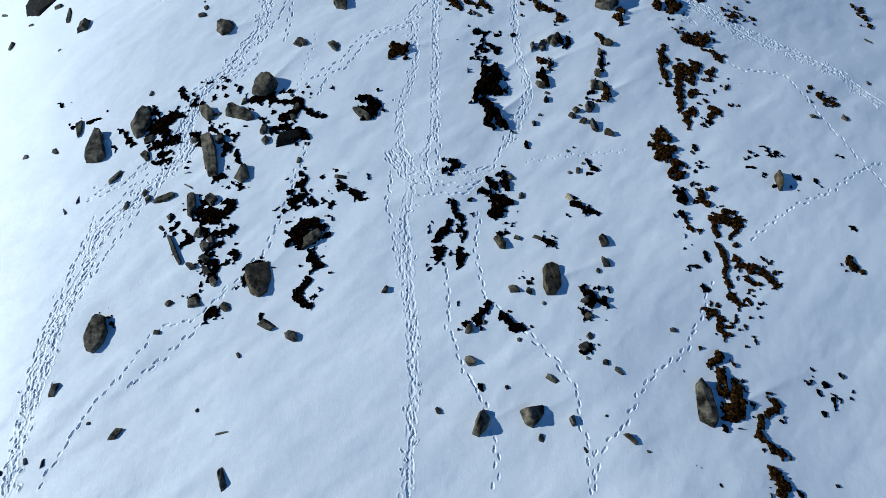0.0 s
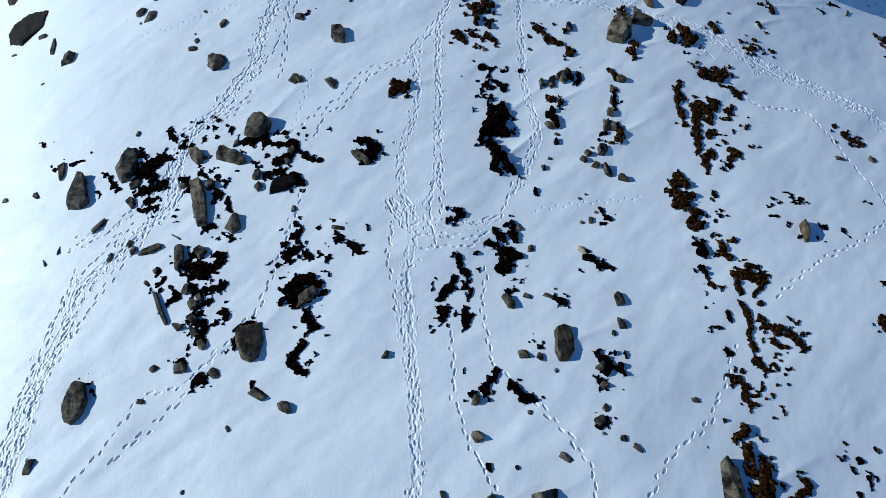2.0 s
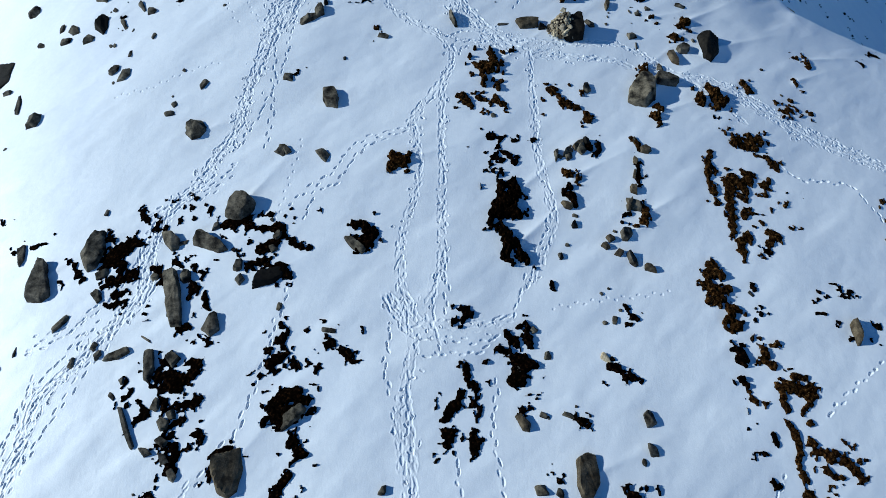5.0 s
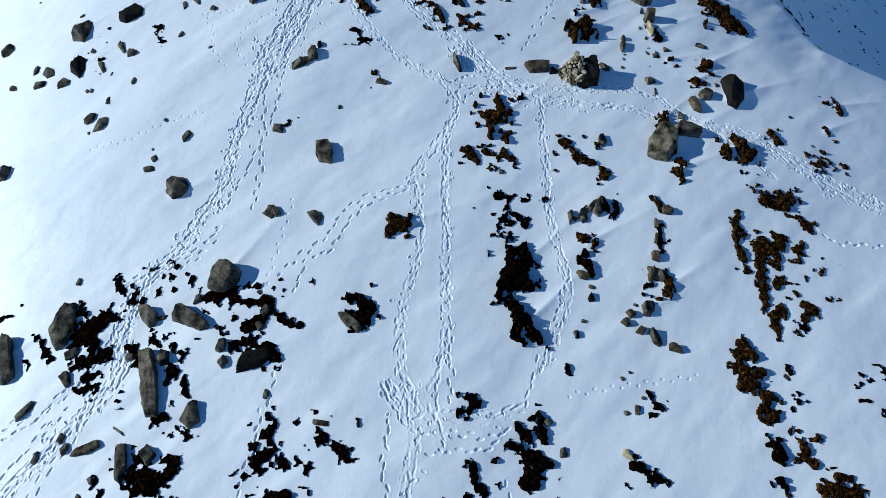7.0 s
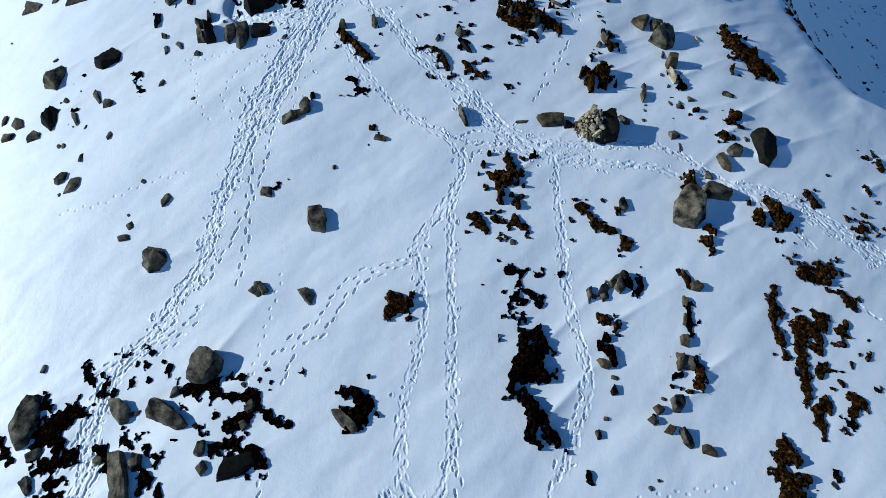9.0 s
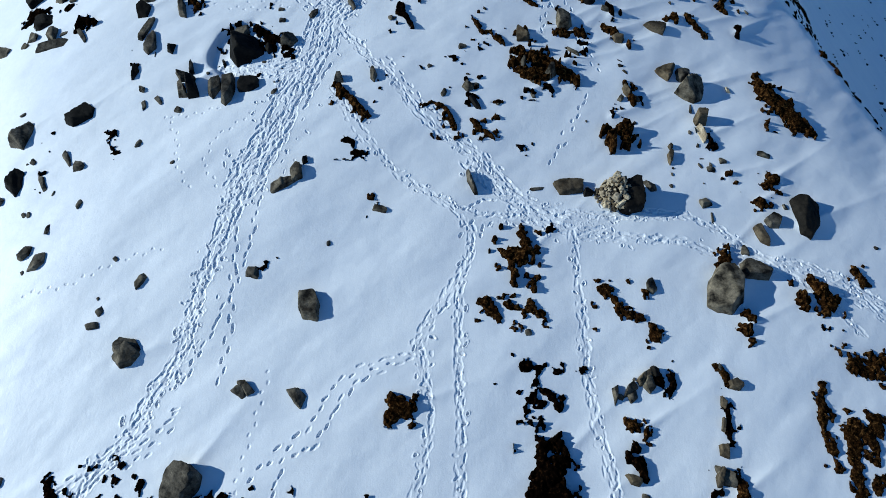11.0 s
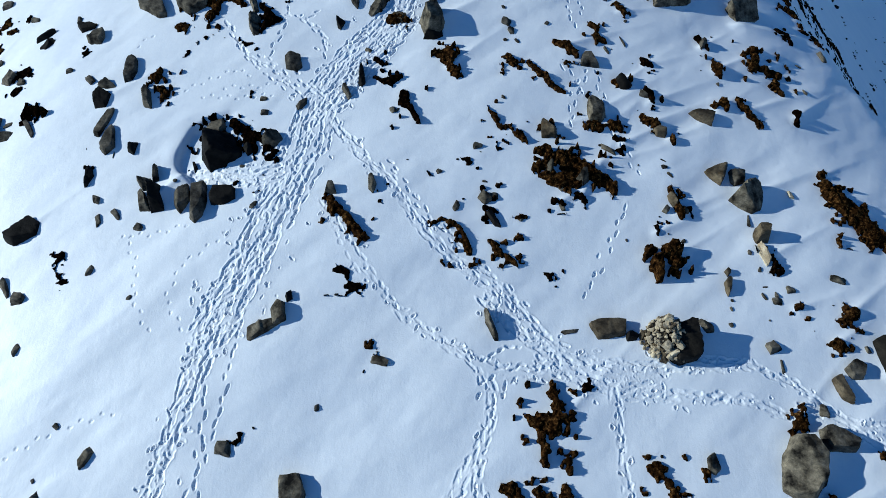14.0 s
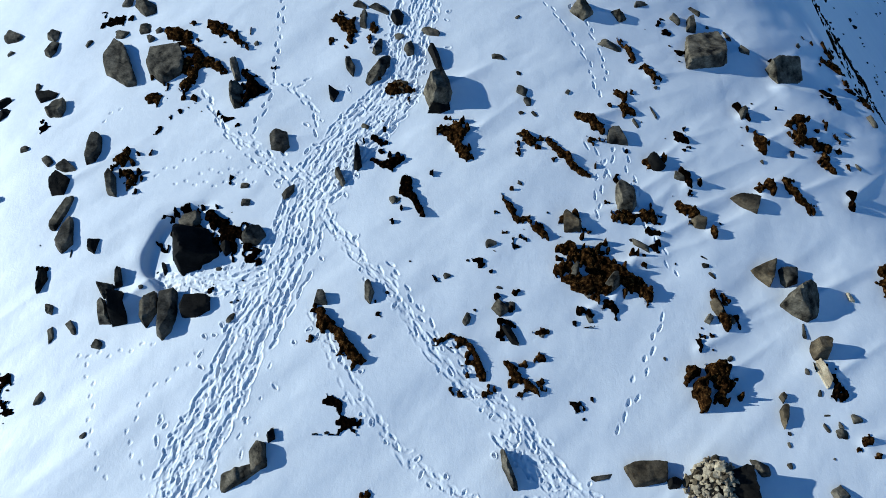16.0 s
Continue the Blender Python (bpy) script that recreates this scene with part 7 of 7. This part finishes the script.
boulder(-12.96, 20.69, 0.14, "g", 0, None, 8, (-85, 0.21), (-63, 0.22), (38, 0.44), (110, 0.11), (142, 0.27))
boulder(-11.88, 17.99, 0.12, "g", 0, None, 8, (-151, 0.08), (-145, 0.10), (-39, 0.80), (31, 0.10), (73, 0.58))
boulder(4.54, 16.20, 0.2, "w", 20, None, 8, (-162, 0.45), (-90, 0.69), (-33, 0.47), (1, 0.38), (74, 0.68), (116, 0.61), (175, 0.35))
boulder(1.40, 10.40, 0.29, "g", 33, -0.12, 8, (-112, 0.45), (-44, 0.24), (-15, 0.26), (33, 0.36), (115, 0.35), (160, 0.18))
boulder(3.31, 10.64, 0.32, "g", 32, -0.15, 8, (-161, 0.35), (-118, 0.35), (-41, 0.24), (-6, 0.40), (101, 0.30), (103, 0.30))
boulder(4.76, 10.51, 0.16, "g", 24, None, 8, (-157, 0.09), (-58, 0.16), (10, 0.11), (121, 0.13))
boulder(9.92, 11.35, 0.27, "g", 14, 0, 8, (-107, 0.81), (-46, 0.73), (-2, 0.36), (40, 0.58), (131, 0.65), (168, 0.32), (177, 0.34))
boulder(6.78, 9.86, 0.1, "w", 0, None, 8, (-133, 0.05), (-57, 0.25), (42, 0.10), (101, 0.22))
boulder(-3.99, 24.62, 0.14, "g", 0, None, 8, (-140, 0.15), (-121, 0.16), (-48, 0.49), (48, 0.19), (89, 0.37))
boulder(-9.39, 21.61, 0.24, "g", 12, 0, 8, (-125, 0.36), (-53, 0.41), (19, 0.29), (118, 0.35), (152, 0.25))
boulder(-5.60, 31.75, 0.29, "g", 6, None, 8, (-174, 0.34), (-151, 0.34), (-98, 0.45), (-2, 0.39), (23, 0.36), (96, 0.48))
boulder(-11.68, 30.28, 0.26, "g", 22, 0, 8, (-134, 0.36), (-81, 0.37), (-34, 0.40), (53, 0.31), (131, 0.31))
boulder(-7.39, 29.12, 0.14, "g", 10, None, 8, (-136, 0.10), (-62, 0.25), (47, 0.15), (96, 0.24))
boulder(-5.72, 28.80, 0.16, "g", 20, 0, 8, (-143, 0.10), (-132, 0.11), (-23, 0.29), (50, 0.28), (95, 0.31))
boulder(9.10, 32.58, 0.51, "g", 12, 0.2, 8, (-124, 0.86), (-99, 0.80), (-48, 0.67), (-12, 0.64), (26, 0.71), (84, 0.82), (142, 0.53), (165, 0.52))
boulder(10.49, 33.36, 0.27, "g", 8, None, 8, (-86, 0.33), (-34, 0.48), (59, 0.23), (102, 0.39), (178, 0.53))
# near-black tone paints the shade that this boulder's shape does not catch
boulder(13.12, 35.62, 0.29, "k", 30, -0.2, -20, (-178, 0.47), (-115, 0.84), (-38, 0.44), (-10, 0.40), (52, 0.61), (111, 0.86), (179, 0.48))
boulder(11.06, 34.82, 0.24, "w", 2, None, 8, (-163, 0.15), (-116, 0.29), (9, 0.17), (115, 0.36))
boulder(11.70, 35.43, 0.24, "g", 4, None, 8, (-151, 0.32), (-89, 0.30), (-30, 0.28), (52, 0.28), (125, 0.21))
boulder(6.47, 32.62, 0.16, "g", 24, None, 8, (-117, 0.25), (-46, 0.22), (13, 0.16), (119, 0.21), (172, 0.16))
boulder(-18.31, 39.15, 0.32, "g", 30, -0.25, 8, (-111, 0.44), (-17, 0.36), (57, 0.58), (136, 0.23), (153, 0.31))
boulder(-15.89, 39.71, 0.23, "k", 18, None, 8, (-116, 0.48), (-67, 0.37), (-4, 0.58), (64, 0.48), (133, 0.23))
boulder(-18.03, 37.11, 0.23, "k", 30, None, 8, (-131, 0.27), (-24, 0.42), (7, 0.35), (68, 0.50), (147, 0.30))
boulder(-18.60, 36.48, 0.17, "g", 22, None, 8, (-84, 0.19), (-27, 0.26), (66, 0.18), (150, 0.16))
boulder(-19.72, 37.34, 0.15, "g", 18, 0, 8, (-129, 0.22), (-86, 0.29), (26, 0.24), (67, 0.19), (143, 0.34))
boulder(-16.57, 34.11, 0.15, "g", 14, None, 8, (-117, 0.24), (-53, 0.17), (-6, 0.22), (92, 0.24), (146, 0.13))
boulder(-15.94, 33.73, 0.17, "g", 20, 0, 8, (-87, 0.31), (-44, 0.25), (8, 0.31), (114, 0.20), (157, 0.16))
boulder(-15.06, 24.87, 0.29, "g", 18, -0.15, 8, (-139, 0.57), (-62, 0.62), (-15, 0.38), (14, 0.46), (67, 0.72), (144, 0.38), (162, 0.30))
boulder(-24.87, 36.31, 0.23, "k", 8, None, 8, (-124, 0.85), (-68, 1.02), (0, 1.36), (73, 1.00), (111, 1.04), (162, 1.26))
boulder(-11.68, 30.44, 0.17, "g", 14, None, 8, (-139, 0.36), (-107, 0.31), (-37, 0.42), (41, 0.38), (80, 0.35), (146, 0.46))
boulder(4.96, 26.55, 0.2, "w", 5, None, 8, (-150, 0.16), (-101, 0.13), (-46, 0.20), (66, 0.10), (80, 0.11))
boulder(4.73, 29.02, 0.17, "g", 15, None, 8, (-175, 0.09), (-31, 0.10), (-7, 0.07), (117, 0.22))
boulder(5.22, 29.18, 0.16, "g", 20, None, 8, (-68, 0.14), (-52, 0.12), (35, 0.26), (127, 0.12), (152, 0.12))
boulder(5.80, 29.55, 0.17, "w", 20, None, 8, (-150, 0.35), (-54, 0.10), (-54, 0.10), (42, 0.35), (118, 0.16), (133, 0.17))
boulder(6.14, 29.69, 0.2, "k", 30, None, 8, (-168, 0.11), (-63, 0.15), (9, 0.14), (71, 0.14))
boulder(5.18, 25.71, 0.14, "k", 25, None, 8, (-165, 0.14), (-76, 0.15), (20, 0.09), (143, 0.09))
boulder(4.49, 24.33, 0.12, "k", 20, None, 8, (-98, 0.15), (-20, 0.08), (23, 0.07), (163, 0.04))
boulder(8.78, 29.39, 0.2, "w", 5, None, 8, (-168, 0.25), (-99, 0.17), (-46, 0.20), (49, 0.17), (110, 0.16))
boulder(8.25, 28.83, 0.14, "w", 5, None, 8, (-123, 0.16), (-26, 0.11), (44, 0.09), (169, 0.10))
boulder(8.11, 28.17, 0.14, "w", 5, None, 8, (-117, 0.20), (-17, 0.07), (47, 0.17), (163, 0.06))
boulder(7.96, 27.39, 0.2, "w", 5, None, 8, (-107, 0.15), (-6, 0.14), (92, 0.19), (177, 0.15))
boulder(7.68, 26.68, 0.27, "w", 5, None, 8, (-89, 0.27), (-20, 0.09), (33, 0.24), (139, 0.11), (177, 0.15))
boulder(7.34, 25.30, 0.18, "g", 25, None, 8, (-177, 0.24), (-97, 0.28), (-38, 0.17), (11, 0.25), (91, 0.27), (126, 0.27))
boulder(6.63, 25.10, 0.17, "w", 10, None, 8, (-151, 0.14), (-57, 0.11), (52, 0.13), (114, 0.16))
boulder(6.37, 24.76, 0.17, "w", 5, None, 8, (-131, 0.11), (-66, 0.14), (43, 0.10), (121, 0.13))
boulder(6.89, 24.48, 0.17, "w", 5, None, 8, (-107, 0.13), (-42, 0.13), (66, 0.14), (135, 0.11))
boulder(7.42, 24.26, 0.18, "g", 25, None, 8, (-163, 0.16), (-128, 0.19), (-60, 0.31), (14, 0.17), (37, 0.16), (113, 0.29))
boulder(8.11, 23.89, 0.2, "w", 8, None, 8, (-105, 0.12), (3, 0.22), (47, 0.11), (82, 0.15), (176, 0.22))
boulder(2.40, 41.58, 0.61, "g", 5, None, 8, (-149, 0.09), (-38, 0.12), (27, 0.12), (125, 0.13))
boulder(3.54, 41.34, 0.58, "g", 10, None, 8, (-123, 0.18), (-54, 0.17), (4, 0.23), (103, 0.16), (142, 0.15))
boulder(6.77, 40.81, 0.31, "w", 0, None, 8, (-172, 0.13), (-147, 0.09), (-50, 0.21), (25, 0.09), (83, 0.21))
boulder(6.46, 40.51, 0.17, "g", 10, None, 8, (-115, 0.13), (-42, 0.10), (47, 0.12), (140, 0.07))
boulder(0.07, 40.46, 0.17, "g", 15, 0, 8, (-130, 0.17), (-57, 0.20), (26, 0.20), (58, 0.17), (140, 0.19))
boulder(0.34, 39.71, 0.17, "k", 24, None, 8, (-144, 0.10), (-102, 0.21), (22, 0.15), (31, 0.12), (109, 0.26))
boulder(9.45, 48.23, 0.24, "g", 8, None, 8, (-57, 0.16), (1, 0.13), (125, 0.15), (178, 0.12))
boulder(-4.38, 45.15, 0.26, "k", 22, None, 8, (-138, 0.31), (-41, 0.30), (11, 0.07), (135, 0.34), (179, 0.13))
boulder(-4.93, 44.47, 0.2, "g", 14, None, 8, (-147, 0.08), (-51, 0.29), (26, 0.09), (129, 0.25))
boulder(-5.19, 40.60, 0.24, "g", 8, None, 8, (-90, 0.17), (18, 0.14), (98, 0.16), (170, 0.17))
boulder(-3.79, 40.78, 0.2, "g", 12, 0, 8, (-177, 0.13), (-132, 0.21), (-17, 0.14), (21, 0.13), (126, 0.26))
boulder(-12.38, 44.39, 0.24, "g", 10, None, 8, (-160, 0.17), (-110, 0.32), (13, 0.13), (44, 0.21), (156, 0.28))
boulder(1.05, 14.01, 0.14, "g", 5, None, 8, (-106, 0.18), (-68, 0.15), (11, 0.16), (90, 0.18), (164, 0.13))
boulder(2.49, 17.93, 0.23, "w", 20, 0, 8, (-153, 0.14), (-102, 0.26), (-19, 0.28), (45, 0.15), (112, 0.32))
boulder(15.83, 21.46, 0.34, "w", 12, 0, 8, (-69, 0.46), (-25, 0.20), (3, 0.17), (132, 0.33), (178, 0.16))
boulder(-10.50, 18.07, 0.17, "g", 5, None, 8, (-146, 0.16), (-83, 0.23), (3, 0.23), (66, 0.18), (136, 0.22))
boulder(-10.39, 17.45, 0.17, "g", 5, None, 8, (-123, 0.10), (-26, 0.22), (60, 0.15), (128, 0.20))
boulder(-10.92, 17.14, 0.14, "g", 10, None, 8, (-135, 0.10), (-70, 0.15), (52, 0.14), (87, 0.13))
boulder(-10.18, 16.93, 0.15, "g", 10, None, 8, (-152, 0.15), (-93, 0.18), (36, 0.11), (79, 0.13))
boulder(-9.79, 16.39, 0.15, "g", 10, None, 8, (-149, 0.12), (-112, 0.15), (-23, 0.20), (41, 0.14), (117, 0.19))


# ---- the cairn: a heap of pale stones laid against a dark boulder ----
def cairn(x, y, radius, high):
    core_d, core_f = BALLS[4]
    p = core_d * np.array([radius * 0.84, radius * 0.84, high * 0.8])
    p[:, 2] = np.where(p[:, 2] > 0, p[:, 2] * (1 - 0.35 * np.hypot(p[:, 0], p[:, 1]) / radius), p[:, 2] * 0.4)
    p += core_d * (0.06 * rough(p, 4.0, 5))[:, None]
    heap = new("cairn")
    heap.matrix_world = pose(x, y, land(x, y))
    me = bpy.data.meshes.new("core")
    me.from_pydata(p.tolist(), [], core_f.tolist())
    me.materials.append(ROCK["k"])
    core = new("core", me)
    core.parent = heap
    tagged(core, "dark rubble core of the heap")
    r = np.random.default_rng(3)
    kinds = [stone_mesh("stone", 1.0, r.uniform(0.55, 0.9), r.uniform(0.3, 0.5), "" if k % 3 else "s", "p" if k % 5 else "w", 900 + k, 3) for k in range(12)]
    made = 0
    for level in np.linspace(0.0, 1.0, 13):
        ring = radius * (1.02 - level) ** 0.9
        for k in range(max(2, int(6.283 * ring / 0.115))):
            a = k * 6.283 / max(2, int(6.283 * ring / 0.115)) + level * 2.3 + r.normal(0, 0.12)
            q = ring + r.normal(0, 0.035)
            ob = new("stone", kinds[made % len(kinds)])
            made += 1
            ob.parent = heap
            ob.matrix_local = pose(q * math.cos(a), q * math.sin(a), level * high + r.normal(0, 0.025) - 0.03, r.normal(0, 22), r.normal(0, 22), r.uniform(0, 360)) @ Matrix.Scale(r.choice([0.11, 0.15, 0.22, 0.34], p=[0.32, 0.33, 0.25, 0.1]), 4)
    return tagged(heap, "heap of pale loose stones piled against a dark boulder", "cairn")


cairn(5.66, 36.09, 0.74, 0.92)
# its near-black tone carries the shade of the side away from the sun
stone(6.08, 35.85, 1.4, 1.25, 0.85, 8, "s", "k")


# ---- crumbs: chips of rock round the bare patches, and outcrops on the shaded far side of the brow ----
def crumbs(name, places, sizes, tone, label):
    """Many small chips in one mesh."""
    d, f = ball(1)
    r = np.random.default_rng(11)
    co, faces = [], []
    for k, (q, s) in enumerate(zip(places, sizes)):
        v = d * (0.75 + 0.5 * r.random((len(d), 1))) * np.array([1.0, r.uniform(0.45, 0.9), r.uniform(0.35, 0.7)]) * s
        a = r.uniform(0, 6.283)
        turn = np.array([[math.cos(a), math.sin(a), 0], [-math.sin(a), math.cos(a), 0], [0, 0, 1]])
        co.append(v @ turn + np.array(q))
        faces.append(f + k * len(d))
    me = bpy.data.meshes.new(name)
    me.from_pydata(np.concatenate(co).tolist(), [], np.concatenate(faces).tolist())
    me.materials.append(ROCK[tone])
    return tagged(new(name, me), label, "stones", kind="stuff")


patches = [ob for ob in scene.collection.objects if ob.name.startswith(("heath_patch", "turf_patch"))]
spots, sizes = [], []
for ob in patches:
    for k in range(int(rng.integers(0, 3))):
        a, q = rng.uniform(0, 6.283), rng.uniform(0.25, 0.9)
        x, y = ob.location.x + q * math.cos(a), ob.location.y + q * math.sin(a)
        spots.append((x, y, land(x, y)))
        sizes.append(rng.uniform(0.025, 0.075))
crumbs("stone_chips", spots, sizes, "k", "small dark stone chips strewn on the snow")
spots, sizes = [], []
while len(spots) < 420:
    x, y = rng.uniform(26, 95), rng.uniform(58, 135)
    past = x - np.interp(y, RIDGE_Y, RIDGE_X)
    if past > 12 and grain_noise(np.array(x * 1.3 + y * 0.4), np.array(y * 0.5), 0.4, 77, 2) > 0.35:
        big = rng.uniform(0.07, 0.2) * (1 + 0.012 * past) * (1 + 1.8 * (rng.random() < 0.12))
        # each is a short rib that runs down the slope
        for k in range(int(rng.integers(0, 3))):
            xk, yk = x + 0.6 * big * k + rng.normal(0, 0.2 * big), y - 1.5 * big * k
            spots.append((xk, yk, land(xk, yk)))
            sizes.append(big * rng.uniform(0.6, 1.1))
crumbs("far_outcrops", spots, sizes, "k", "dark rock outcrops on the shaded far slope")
